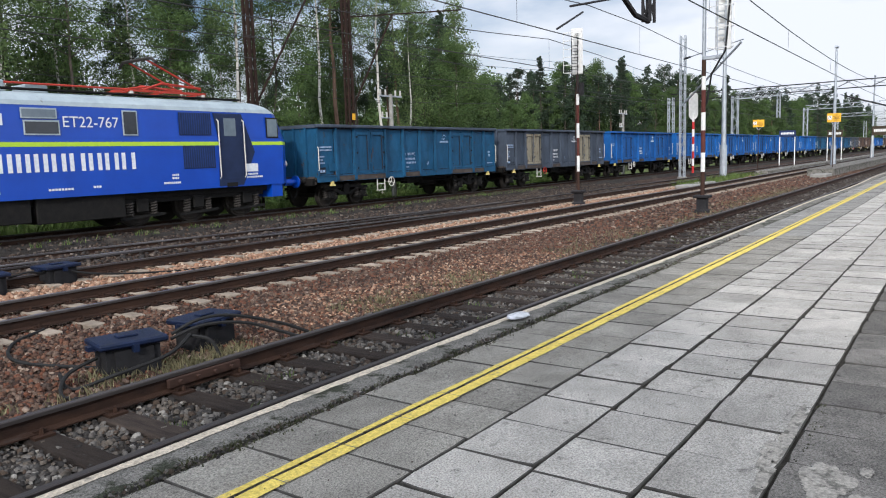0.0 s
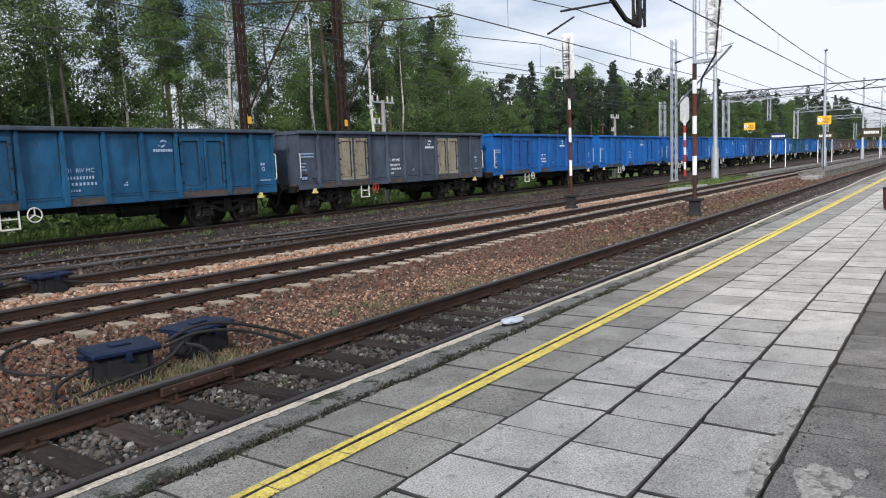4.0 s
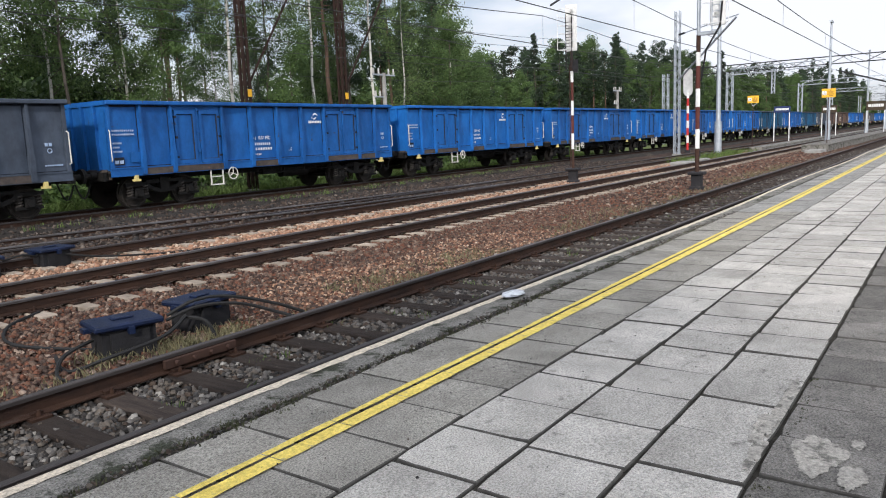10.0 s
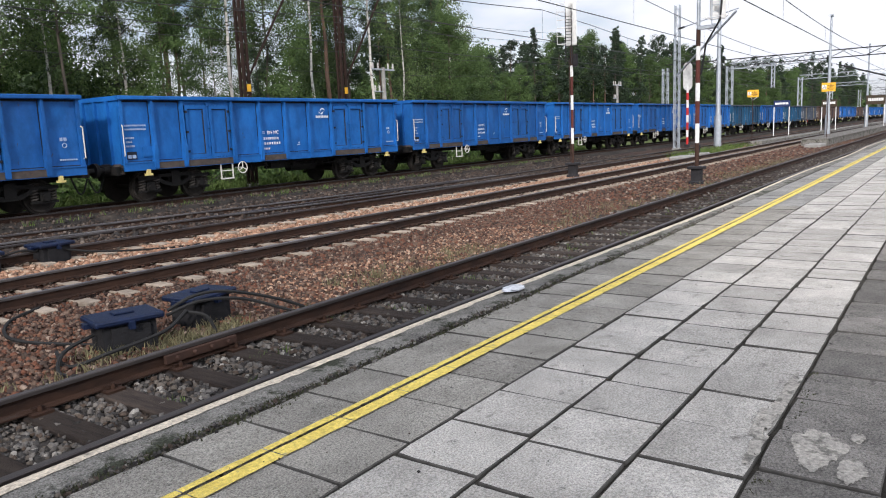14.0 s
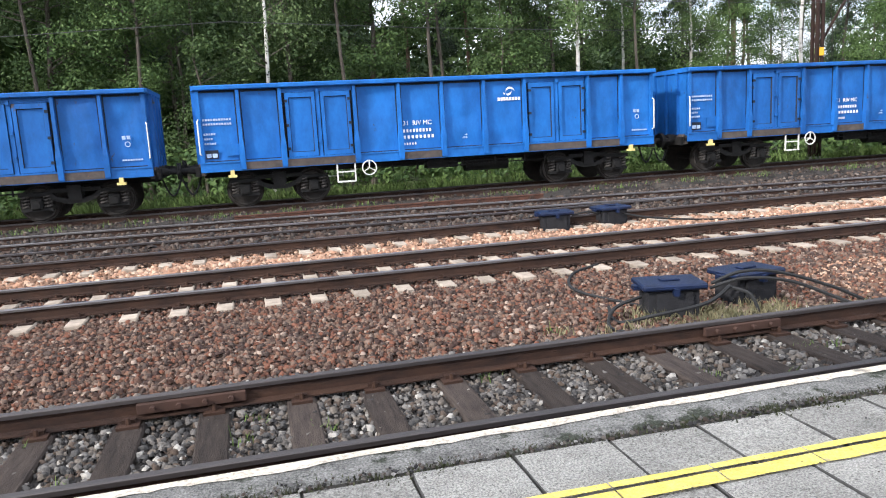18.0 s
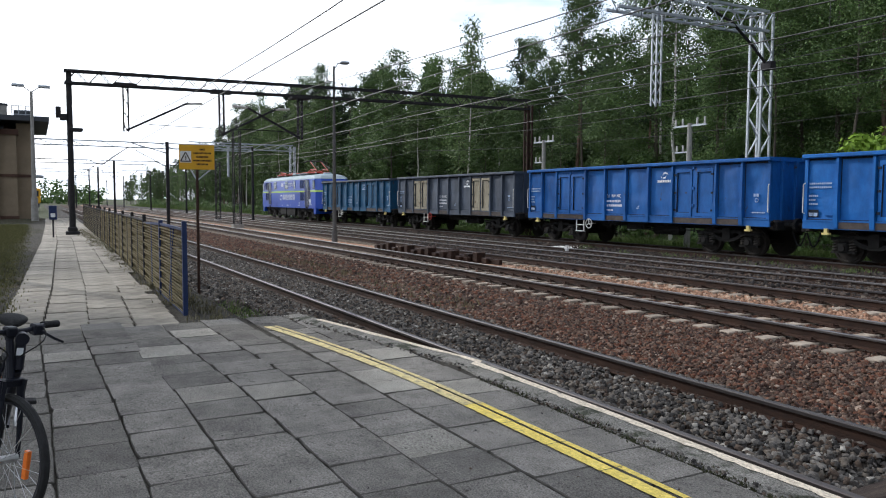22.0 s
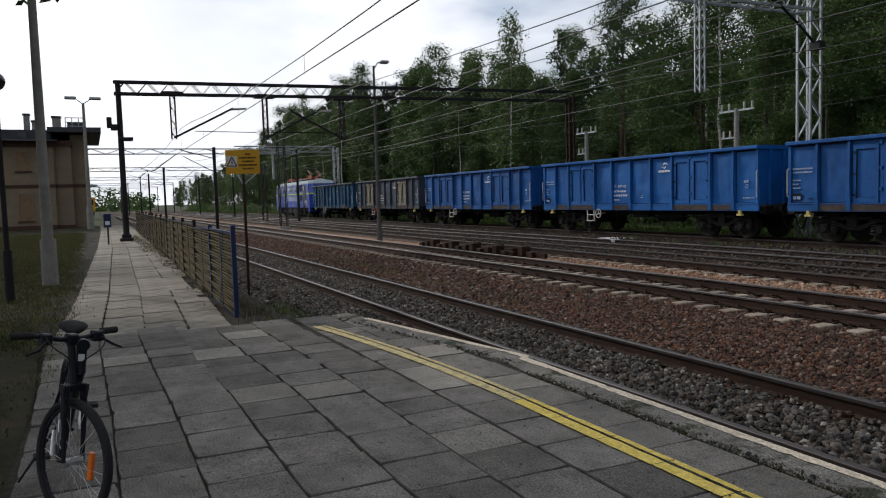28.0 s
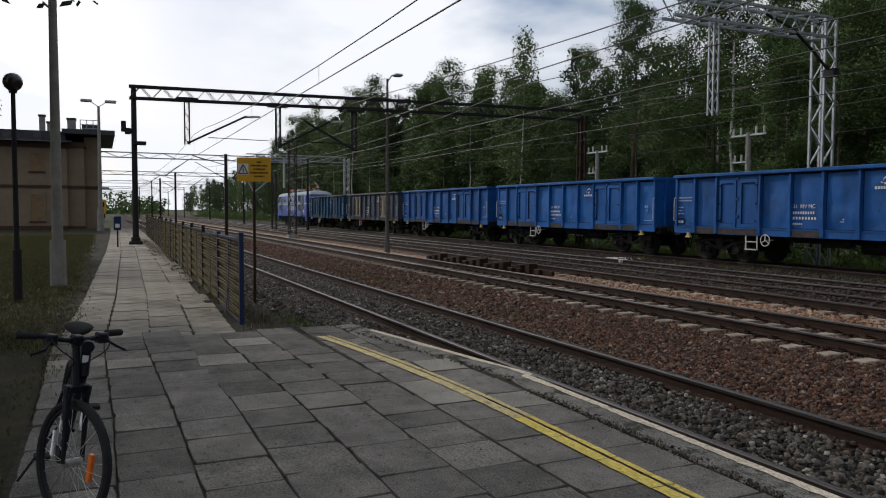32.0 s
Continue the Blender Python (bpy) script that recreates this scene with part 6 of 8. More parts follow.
def main_signal(x, y, top, back, label, side):
    """A tall colour-light signal seen from behind: banded post, ladder, caged white lamp panel."""
    th = thing("railway_signal", pose(x, y, -0.6, 0, 0, -88), label, "railway signal", group="railway signals")
    r = 0.072 if side else 0.06
    part("foot", boxes((-0.17, 0.17, -0.15, 0.15, -0.1, 0.5), (-0.27, 0.27, -0.24, 0.24, 0.46, 0.56), (-0.22, 0.22, -0.2, 0.2, -0.1, 0.06), bevel=0.02), M["dark_steel"], th, "black bolted foot")
    z = 0.5
    bands = [(0.5, 1.35, "rust_steel"), (1.35, 2.0, "signal_white"), (2.0, 2.75, "band_red"), (2.75, 3.35, "signal_white"), (3.35, 4.1, "band_red"), (4.1, 4.55, "signal_white"), (4.55, 5.1, "rust_steel")]
    for z0, z1, mm in bands:
        part("band", rod(B(), (0, 0, z0), (0, 0, z1), r, r, 12), M[mm], th)
    part("upper_post", rod(B(), (0, 0, 5.1), (0, 0, top), r * 0.85, r * 0.85, 10), M["galv"] if side else M["rust_steel"], th)
    dx = 0.62 if side else 0.0
    pn = B()
    box(pn, dx - 0.26, dx + 0.26, -0.06, 0.0, 5.35, top + 0.6, bevel=0.03)
    part("lamp_panel", pn, M["signal_white"], th, "white lamp panel")
    n = 5
    for i in range(n):
        zz = 5.7 + (top - 5.1) * i / n
        part("lamp_hood", rod(B(), (dx, -0.06, zz), (dx, 0.22, zz), 0.13, 0.13, 12), M["signal_white"], th)
    cage = B()
    for i in range(6):
        zz = 5.4 + (top - 5.0) * i / 5
        pipe(cage, [(dx - 0.26, -0.06, zz), (dx - 0.42, -0.45, zz), (dx + 0.42, -0.45, zz), (dx + 0.26, -0.06, zz)], 0.012, 5)
    for s in (-0.42, 0.42):
        pipe(cage, [(dx + s, -0.45, 5.4), (dx + s, -0.45, top + 0.4)], 0.012, 5)
    part("cage", cage, M["signal_white"], th, "thin white safety cage")
    ld = B()
    for s in (-0.13, 0.13):
        bar(ld, (dx + s, -0.28, 4.6 if not side else 5.1), (dx + s, -0.28, top + 0.2), 0.03)
    for i in range(16):
        zz = (4.7 if not side else 5.2) + (top - (4.7 if not side else 5.2)) * i / 16
        bar(ld, (dx - 0.13, -0.28, zz), (dx + 0.13, -0.28, zz), 0.02)
    part("ladder", ld, M["dark_steel"] if not side else M["galv"], th)
    if side:
        part("bracket_arm", boxes((0.0, 0.6, -0.1, 0.05, 5.08, 5.2), bevel=0.01), M["galv"], th)
        part("cable", pipe(B(), [(0.12, -0.1, 3.6), (0.3, -0.2, 4.6), (0.75, -0.3, 5.3), (0.9, -0.3, 7.2)], 0.035), M["hose"], th)
    else:
        part("cable", pipe(B(), [(-0.085, -0.05, 0.6), (-0.085, -0.05, 4.8)], 0.018), M["rust_steel"], th)
        part("relay_box", boxes((0.1, 0.26, -0.12, 0.06, 4.5, 5.0)), M["dark_steel"], th)
    return th


main_signal(29.3, 13.35, 6.6, True, "banded signal post with a caged white lamp panel", False)
main_signal(26.3, 7.35, 8.3, True, "tall banded signal post with an offset lamp panel", True)
ss = thing("shunting_signal", pose(57.5, 17.0, -0.6, 0, 0, -78), "shunting signal with a white oval board on a striped post", "railway signal", group="railway signals")
for i in range(8):
    part("band", rod(B(), (0, 0, 0.3 + i * 0.55), (0, 0, 0.85 + i * 0.55), 0.09, 0.09, 10), M["band_bright"] if i % 2 == 0 else M["signal_white"], ss)
ov = B()
pts = [(0.42 * math.cos(6.283 * i / 24), 5.35 + (0.62 if math.sin(6.283 * i / 24) > 0 else -0.62) + 0.42 * math.sin(6.283 * i / 24)) for i in range(24)]
ov.faces.new([ov.verts.new((p[0] * 0.8, -0.05, p[1])) for p in pts])
bmesh.ops.solidify(ov, geom=list(ov.faces), thickness=0.06)
part("board", ov, M["signal_white"], ss)
part("foot", boxes((-0.2, 0.2, -0.2, 0.2, -0.2, 0.32)), M["dark_steel"], ss)

# the bracket that hangs into view over the second track
hb = thing("wire_bracket", pose(0, 0, 0), "black hanging bracket of the overhead line", "bracket")
lattice(hb, (31, 10.95, 6.75), (31, 10.95, 10.5), 0.5, 0.3, M["dark_steel"], 4, 0.1, 0.05)
part("arm", pipe(B(), [(31, 10.95, 6.8), (29.5, 10.95, 6.85), (27.6, 10.95, 7.6), (26.5, 10.95, 8.6)], 0.11), M["dark_steel"], hb)
part("arm", pipe(B(), [(28.0, 10.95, 7.3), (23.6, 10.95, 6.35)], 0.04), M["dark_steel"], hb)
part("arm", pipe(B(), [(24.6, 10.95, 6.3), (22.6, 10.95, 5.5)], 0.035), M["dark_steel"], hb)


# overhead wires: contact wire, messenger and droppers over each track
def catenary(y, zc, zm, x0, x1, span, label, phase=0.0):
    th = thing("overhead_line", pose(0, 0, 0), label, "overhead wire", kind="structure")
    part("contact_wire", pipe(B(), [(x, y + (0.2 if i % 2 else -0.2), zc) for i, x in enumerate(np.arange(x0, x1 + 1, span))], 0.017, 5), M["wire"], th)
    pts = []
    n = int((x1 - x0) / 5)
    for i in range(n + 1):
        x = x0 + 5 * i
        u = ((x - phase) / span) % 1.0
        pts.append((x, y, zm - 0.9 * 4 * u * (1 - u)))
    part("messenger_wire", pipe(B(), pts, 0.016, 5), M["wire"], th)
    for i, p in enumerate(pts):
        if i % 2 == 0 and -120 < p[0] < 120 and p[2] > zc + 0.05:
            part("dropper", rod(B(), (p[0], y, zc), p, 0.006, 0.006, 4), M["wire"], th)
    return th


catenary(Y1 + 0.15, 4.95, 6.4, -250, 330, 61, "overhead wires above the platform track", 12.5)
catenary(Y2, 5.38, 6.7, -250, 330, 61, "overhead wires above the main track", 27)
catenary(Y3, 5.25, 6.5, -250, 330, 55, "overhead wires above the siding", 31)
catenary(YT, 5.35, 6.5, -250, 330, 55, "overhead wires above the goods train", 27)
fw = thing("feeder_wires", pose(0, 0, 0), "feeder wires strung along the masts beside the wood", "overhead wire", kind="structure")
for y, z in ((24.3, 7.4), (24.8, 8.1), (23.9, 6.0), (25.2, 5.2)):
    part("wire", pipe(B(), [(x, y, z - 0.7 * 4 * ((x / 50) % 1) * (1 - (x / 50) % 1)) for x in np.arange(-250, 300, 6.25)], 0.013, 4), M["wire"], fw)


# concrete line poles with their insulators, among the trees' edge
def line_pole(x, y, h):
    th = thing("line_pole", pose(x, y, -0.6), "concrete line pole with cross-arms and insulators", "pole", group="line poles")
    part("shaft", rod(B(), (0, 0, -0.2), (0, 0, h), 0.14, 0.1, 10), M["conc_pole"], th)
    part("cross_arm", bar(B(), (-0.9, 0, h - 0.1), (0.9, 0, h - 0.1), 0.07), M["galv"], th)
    part("cross_arm", bar(B(), (0.0, 0, h - 1.2), (-0.8, 0, h - 1.2), 0.06), M["galv"], th)
    for dx in (-0.8, -0.4, 0.4, 0.8):
        part("insulator", rod(B(), (dx, 0, h - 0.07), (dx, 0, h + 0.22), 0.05, 0.04, 8), M["insul"], th)
    for dx in (-0.7, -0.35):
        part("insulator", rod(B(), (dx, 0, h - 1.17), (dx, 0, h - 0.9), 0.05, 0.04, 8), M["insul"], th)
    part("cable_box", boxes((0.12, 0.3, -0.12, 0.12, h - 2.2, h - 1.8)), M["galv"], th)


for x in (-22.5, -32.8, 30.5, 62):
    line_pole(x, 24.3, 5.4)


# cable boxes beside the rails, with their lids and cables
M["lid_blue"] = surface("dark_blue_lid", (0.007, 0.014, 0.042), (0.005, 0.009, 0.023), 5.0, 0.45, spots=(0.05, 0.055, 0.065), spot_scale=9.0, spot_at=0.66, bump=0.2)
M["box_conc"] = surface("tarred_concrete", (0.02, 0.02, 0.022), (0.012, 0.012, 0.013), 6.0, 0.9, spots=(0.11, 0.105, 0.095), spot_scale=6.0, spot_at=0.64, bump=0.4)


def cable_box(x, y, rz, label):
    th = thing("cable_box", pose(x, y, Z_BED, 0, 0, rz), label, "cable box", group="cable boxes")
    bd = boxes((-0.28, 0.28, -0.2, 0.2, -0.05, 0.33))
    box(bd, -0.20, 0.20, -0.24, 0.24, 0.02, 0.3)
    part("body", bd, M["box_conc"], th, "tarred concrete body")
    ld = boxes((-0.36, 0.36, -0.27, 0.27, 0.33, 0.40), bevel=0.02)
    for s in (-1, 1):
        box(ld, s * 0.36 - 0.05, s * 0.36 + 0.05, -0.06, 0.06, 0.31, 0.36)
        box(ld, -0.03, 0.03, s * 0.27 - 0.04, s * 0.27 + 0.04, 0.28, 0.36)
    lid = part("lid", ld, M["lid_blue"], th, "dark blue lid with lugs")
    part("cap", boxes((-0.11, 0.11, -0.06, 0.06, 0.40, 0.425), bevel=0.008), M["lid_blue"], lid)


cable_box(4.72, 7.25, -14, "dark blue cable box standing beside the rail")
cable_box(5.85, 7.42, 8, "dark blue cable box with cables looped over it")
cable_box(6.25, 14.1, -8, "far dark blue cable box between the tracks")
cable_box(7.55, 14.15, 6, "far dark blue cable box between the tracks")


def cable(name, pts, r=0.021, label="black rubber cable looped over the ballast"):
    """A cable bent smoothly through the given points."""
    out = []
    for i in range(len(pts) - 1):
        p0, p1, p2, p3 = (Vector(pts[max(i - 1, 0)]), Vector(pts[i]), Vector(pts[i + 1]), Vector(pts[min(i + 2, len(pts) - 1)]))
        for k in range(6):
            t = k / 6
            out.append(0.5 * (2 * p1 + (p2 - p0) * t + (2 * p0 - 5 * p1 + 4 * p2 - p3) * t * t + (3 * p1 - p0 - 3 * p2 + p3) * t ** 3))
    out.append(Vector(pts[-1]))
    return tagged(part(name, pipe(B(), out, r, 6), M["hose"]), label, "cable")


zb = Z_BED + 0.03
cable("cable", [(5.2, 7.15, zb + 0.3), (5.5, 7.05, zb + 0.42), (5.9, 6.95, zb + 0.4), (6.5, 6.8, zb + 0.2), (6.9, 6.65, zb)])
cable("cable", [(5.15, 7.1, zb + 0.26), (5.5, 6.98, zb + 0.36), (6.0, 6.85, zb + 0.3), (6.45, 6.6, zb + 0.1), (6.6, 6.3, zb + 0.02)])
cable("cable", [(5.3, 7.0, zb + 0.28), (5.45, 6.8, zb + 0.22), (5.5, 6.7, zb)])
cable("cable", [(5.3, 6.95, zb + 0.3), (4.9, 6.8, zb + 0.18), (4.3, 6.85, zb + 0.1), (4.0, 7.1, zb), (4.05, 7.4, zb + 0.1)])
cable("cable", [(4.4, 7.3, zb + 0.2), (4.05, 7.25, zb + 0.12), (3.85, 7.0, zb), (3.9, 6.7, zb)])
cable("cable", [(4.6, 7.6, zb), (4.2, 8.6, zb + 0.03), (4.6, 9.6, zb + 0.02), (5.2, 10.0, zb + 0.04)])
cable("cable", [(6.6, 14.0, zb + 0.25), (6.9, 13.9, zb + 0.32), (7.2, 14.0, zb + 0.25), (7.3, 14.1, zb + 0.3)])
cable("cable", [(7.6, 14.0, zb + 0.25), (8.3, 13.7, zb + 0.1), (9.6, 13.3, zb), (11, 13.0, zb)])
cable("cable", [(6.5, 6.55, zb), (9, 6.55, zb), (12, 6.65, zb), (14, 6.9, zb)], 0.014)

# joint bars where two rails meet, with their bolts
for x in (4.75, -0.35):
    for s in (-1, 1):
        jb = thing("joint_bar", pose(x, Y1 + 0.7515, Z_RAIL), "rusty joint bar bolted to the rail", "joint bar", group="rail joints")
        part("plate", boxes((-0.42, 0.42, s * 0.05 - 0.022, s * 0.05 + 0.022, -0.13, -0.045), bevel=0.006), M["rust_steel"], jb)
        for k in range(4):
            part("bolt", rod(B(), (-0.3 + 0.2 * k, s * 0.05, -0.085), (-0.3 + 0.2 * k, s * 0.115, -0.085), 0.024, 0.022, 6), M["rust_steel"], jb)

# marker posts, a white cover, spare rails and loose switch parts
for x, y, h, mt, lab in ((-4.25, 12.75, 0.35, "rust_steel", "short rusty marker post between the tracks"), (-23.2, 18.4, 0.22, "signal_white", "short white marker post"), (46.5, 13.0, 0.6, "dark_steel", "short dark post beside the rails")):
    mp = thing("marker_post", pose(x, y, -0.62), lab, "marker post")
    part("post", boxes((-0.06, 0.06, -0.06, 0.06, -0.1, h), bevel=0.01), M[mt], mp)
    part("cap", boxes((-0.075, 0.075, -0.075, 0.075, h, h + 0.03)), M[mt], mp)
wc = thing("white_cover", pose(-24.6, 19.6, -0.5), "flat white cover lying between the tracks", "cover")
part("lid", rod(B(), (0, 0, 0), (0, 0, 0.07), 0.8, 0.72, 24), M["signal_white"], wc)
part("rim", ring(B(), (0, 0, 0.02), (0, 0, 1), 0.8, 0.03, 24, 6), M["signal_white"], wc)
sr = thing("spare_rail", pose(-0.2, 18.95, -0.5), "rust-red spare rail lying beside the train's track", "rail")
part("rail_body", strip(B(), [(-0.07, 0), (-0.07, 0.012), (-0.01, 0.03), (-0.01, 0.12), (-0.035, 0.13), (-0.035, 0.16), (0.035, 0.16), (0.035, 0.13), (0.01, 0.12), (0.01, 0.03), (0.07, 0.012), (0.07, 0)], [(0, 0, 0), (8, -0.5, 0)]), surface("rust_red", (0.095, 0.045, 0.031), (0.055, 0.03, 0.023), 6.0, 0.9, bump=0.3), sr)
for i in range(11):
    part("clamp", boxes((0.4 + i * 0.72, 0.5 + i * 0.72, -0.16 - 0.5 * i * 0.09, 0.06 - 0.5 * i * 0.09, 0.0, 0.12)), M["rust_steel"], sr)
for k, (x0, x1, y) in enumerate(((-30, -22, 13.15), (-27, -20.5, 13.5))):
    pl = thing("spare_switch_part", pose(0, 0, Z_BED), "dark heap of spare switch rails and chairs", "rail parts")
    part("rail_body", boxes((x0, x1, y - 0.06, y + 0.06, 0.02, 0.18)), M["rail"], pl)
    for i in range(int((x1 - x0) / 0.6)):
        part("chair", boxes((x0 + 0.2 + i * 0.6, x0 + 0.5 + i * 0.6, y - 0.2, y + 0.15, 0.0, 0.2 + 0.08 * ((i * 7) % 3)), bevel=0.02), M["rail"], pl)
for x, y, r in ((42.5, 12.7, 0.5), (46, 12.9, 0.45)):
    cs = thing("concrete_block", pose(x, y, Z_BED), "pale broken concrete block in the ballast", "concrete block")
    part("block", boxes((-r * 2, r * 2, -r, r, -0.05, 0.22), bevel=0.04), M["conc_pole"], cs)
    part("chip", boxes((r * 2.1, r * 2.6, -r * 0.4, r * 0.5, -0.05, 0.1), bevel=0.02), M["conc_pole"], cs)
lt = thing("litter_bag", pose(6.35, 3.35, 0.003), "crumpled clear plastic bag on the platform edge", "litter")
lm = B()
bmesh.ops.create_icosphere(lm, subdivisions=3, radius=0.11)
for v in lm.verts:
    k = noise.noise(v.co * 22) * 0.045 + noise.noise(v.co * 50) * 0.02
    v.co = Vector((v.co.x * 1.35, v.co.y * 0.8, (v.co.z + 0.11) * 0.22)) * (1 + k * 6)
    v.co.z = max(v.co.z, 0)
part("crumple", lm, surface("cloudy_plastic", (0.6, 0.62, 0.64), (0.45, 0.46, 0.48), 20, 0.25, bump=0.1), lt)

# the island platform down the line, with its boards
ip = thing("island_platform", pose(0, 0, 0), "low concrete island platform between the tracks", "platform", kind="structure")
part("body", boxes((58, 330, 7.5, 9.2, -0.8, -0.2)), M["edge"], ip)
part("paving", boxes((58, 330, 7.45, 9.25, -0.2, -0.12), bevel=0.01), M["slab_old"], ip)
part("step_block", boxes((55.5, 57.9, 7.6, 8.6, -0.7, -0.42), bevel=0.03), M["conc_pole"], ip)
ip2 = thing("far_platform", pose(0, 0, 0), "low weedy concrete platform beside the siding", "platform", kind="structure")
part("body", boxes((62, 330, 12.6, 13.6, -0.8, -0.33), bevel=0.02), M["edge"], ip2)


def warning_sign(x, y, zb, zc, w, h, label, words=True, face=0.0):
    """A yellow warning board on a post, with a pictogram and rows of words."""
    th = thing("warning_sign", pose(x, y, zb, 0, 0, face), label, "warning sign", group="yellow warning signs")
    part("post", rod(B(), (0.0, 0.03, 0), (0.0, 0.03, zc - zb - h * 0.45), 0.03, 0.03, 8), M["rust_steel"], th)
    part("brace", bar(B(), (0, 0.03, zc - zb - h * 0.95), (w * 0.42, 0.03, zc - zb - h * 0.45), 0.03), M["galv"], th)
    part("brace", bar(B(), (0, 0.03, zc - zb - h * 0.95), (-w * 0.2, 0.03, zc - zb - h * 0.45), 0.03), M["galv"], th)
    bd = part("board", boxes((-w / 2, w / 2, -0.008, 0.008, zc - zb - h / 2, zc - zb + h / 2), bevel=0.003), M["sign_yellow"], th)
    z0 = zc - zb
    part("white_field", boxes((-w * 0.47, -w * 0.16, -0.011, -0.008, z0 - h * 0.22, z0 + h * 0.24)), M["signal_white"], bd)
    tr = B()
    tri = [(-w * 0.455, z0 - h * 0.17), (-w * 0.175, z0 - h * 0.17), (-w * 0.315, z0 + h * 0.2)]
    for a, b in zip(tri, tri[1:] + tri[:1]):
        bar(tr, (a[0], -0.012, a[1]), (b[0], -0.012, b[1]), 0.004, 0.022)
    bar(tr, (-w * 0.30, -0.012, z0 + h * 0.06), (-w * 0.33, -0.012, z0 - h * 0.03), 0.004, 0.016)
    bar(tr, (-w * 0.33, -0.012, z0 - h * 0.03), (-w * 0.295, -0.012, z0 - h * 0.02), 0.004, 0.016)
    bar(tr, (-w * 0.295, -0.012, z0 - h * 0.02), (-w * 0.32, -0.012, z0 - h * 0.12), 0.004, 0.016)
    part("pictogram", tr, M["sign_ink"], bd)
    for i, (n, ww) in enumerate(((4, 0.14), (14, 0.46), (10, 0.32), (15, 0.48), (9, 0.3))):
        t = B()
        glyph_bars(t, w * 0.16 - ww * w * 0.55, -0.009, z0 + h * (0.28 - 0.15 * i), ww * w * 1.1, h * 0.07, n)
        part("words", t, M["sign_ink"], bd)
    return th


warning_sign(-15.6, 2.82, -0.62, 2.36, 0.69, 0.5, "yellow high-voltage warning sign on a rusty post", face=78)
warning_sign(65, 14.0, -0.6, 3.42, 0.85, 0.58, "yellow warning sign beside the siding", face=-70)
warning_sign(61, 8.0, -0.2, 3.45, 0.9, 0.62, "yellow warning sign on the island platform", face=-75)


def board(x, y, zb, w, h, zc, mat, label, cat):
    th = thing("station_board", pose(x, y, zb, 0, 0, -62), label, cat)
    for s in (-1, 1):
        part("post", rod(B(), (s * w * 0.46, 0.03, 0), (s * w * 0.46, 0.03, zc + h / 2), 0.045, 0.045, 8), M["signal_white"], th)
    bd = part("panel", boxes((-w / 2, w / 2, -0.03, 0.03, zc - h / 2, zc + h / 2), bevel=0.006), mat, th)
    t = B()
    glyph_bars(t, -w * 0.4, -0.031, zc - h * 0.12, w * 0.8, h * 0.3, 9)
    part("words", t, M["signal_white"], bd)


board(78, 14.2, -0.3, 1.5, 0.6, 3.0, M["navy"], "navy station name board on two white posts", "name board")
board(92, 12.0, -0.2, 1.6, 0.8, 2.9, M["sign_ink"], "black departure board on two posts", "notice board")
board(104, 8.6, -0.2, 2.2, 1.1, 3.2, M["sign_ink"], "black departure board on two posts", "notice board")

# the low brown thing at the platform's far side: a litter bin
bn = thing("litter_bin", pose(20.6, 1.15, 0), "brown round litter bin on the platform", "bin")
part("drum", rod(B(), (0, 0, 0.04), (0, 0, 0.52), 0.19, 0.21, 14), M["band_red"], bn)
part("rim", ring(B(), (0, 0, 0.52), (0, 0, 1), 0.2, 0.02, 18, 6), M["dark_steel"], bn)
part("foot", rod(B(), (0, 0, 0), (0, 0, 0.05), 0.16, 0.16, 12), M["dark_steel"], bn)


# ---- the end of the platform: walk, fence, lawn, lamps, house, bicycle ----
def path_y(x):
    """The lawn side of the footpath on the plan."""
    return float(np.interp(-x, [9, 14, 19, 29, 45, 64], [-0.62, -0.40, -0.26, 0.04, 0.35, 0.6]))


def walk_way():
    th = thing("footpath", pose(0, 0, 0), "footpath of worn square slabs along the fence", "footpath", kind="structure")
    rnd = random.Random(9)
    meshes = []
    for i in range(4):
        bm = B()
        box(bm, -0.243, 0.243, -0.242, 0.242, -0.05, 0, bevel=0.006)
        me = bpy.data.meshes.new("path_slab")
        bm.to_mesh(me)
        bm.free()
        me.materials.append(M["path_slab"])
        meshes.append(me)
    rest = B()
    x = -9.25
    i = 0
    while x > -64:
        y0 = path_y(x)
        for j in range(4):
            y = y0 + 0.25 + 0.5 * j - (0.12 if (j == 3 and rnd.random() < 0.3) else 0)
            z = -0.012 + rnd.uniform(-0.008, 0.005)
            if x > -30:
                piece("path_slab", rnd.choice(meshes), th, Matrix.Translation((x + (0.22 if j % 2 else 0), y, z)) @ Matrix.Rotation(rnd.uniform(-0.015, 0.015), 4, "Z") @ Matrix.Rotation(rnd.uniform(-0.008, 0.008), 4, "X"))
            else:
                box(rest, x - 0.243, x + 0.243, y - 0.243, y + 0.243, z - 0.05, z)
        x -= 0.5
    tagged(part("far_path_slabs", rest, M["slab_old_far2"], th), kind="stuff")
    part("path_bed", boxes((-64, -9.0, -0.9, 2.2, -0.7, -0.045)), M["joint"], th)
    return th


M["path_slab"] = surface("worn_path_slab", (0.31, 0.283, 0.238), (0.17, 0.155, 0.13), 4.0, 0.9, spots=(0.10, 0.09, 0.075), spot_scale=6.0, spot_at=0.62, spot_soft=0.1, bump=0.5, bump_scale=100, vary=0.2)
M["slab_old_far2"] = surface("worn_path_slabs", (0.33, 0.30, 0.25), (0.21, 0.19, 0.16), 4.0, 0.9, bump=0.4, vary=0.2, island=True)
walk_way()

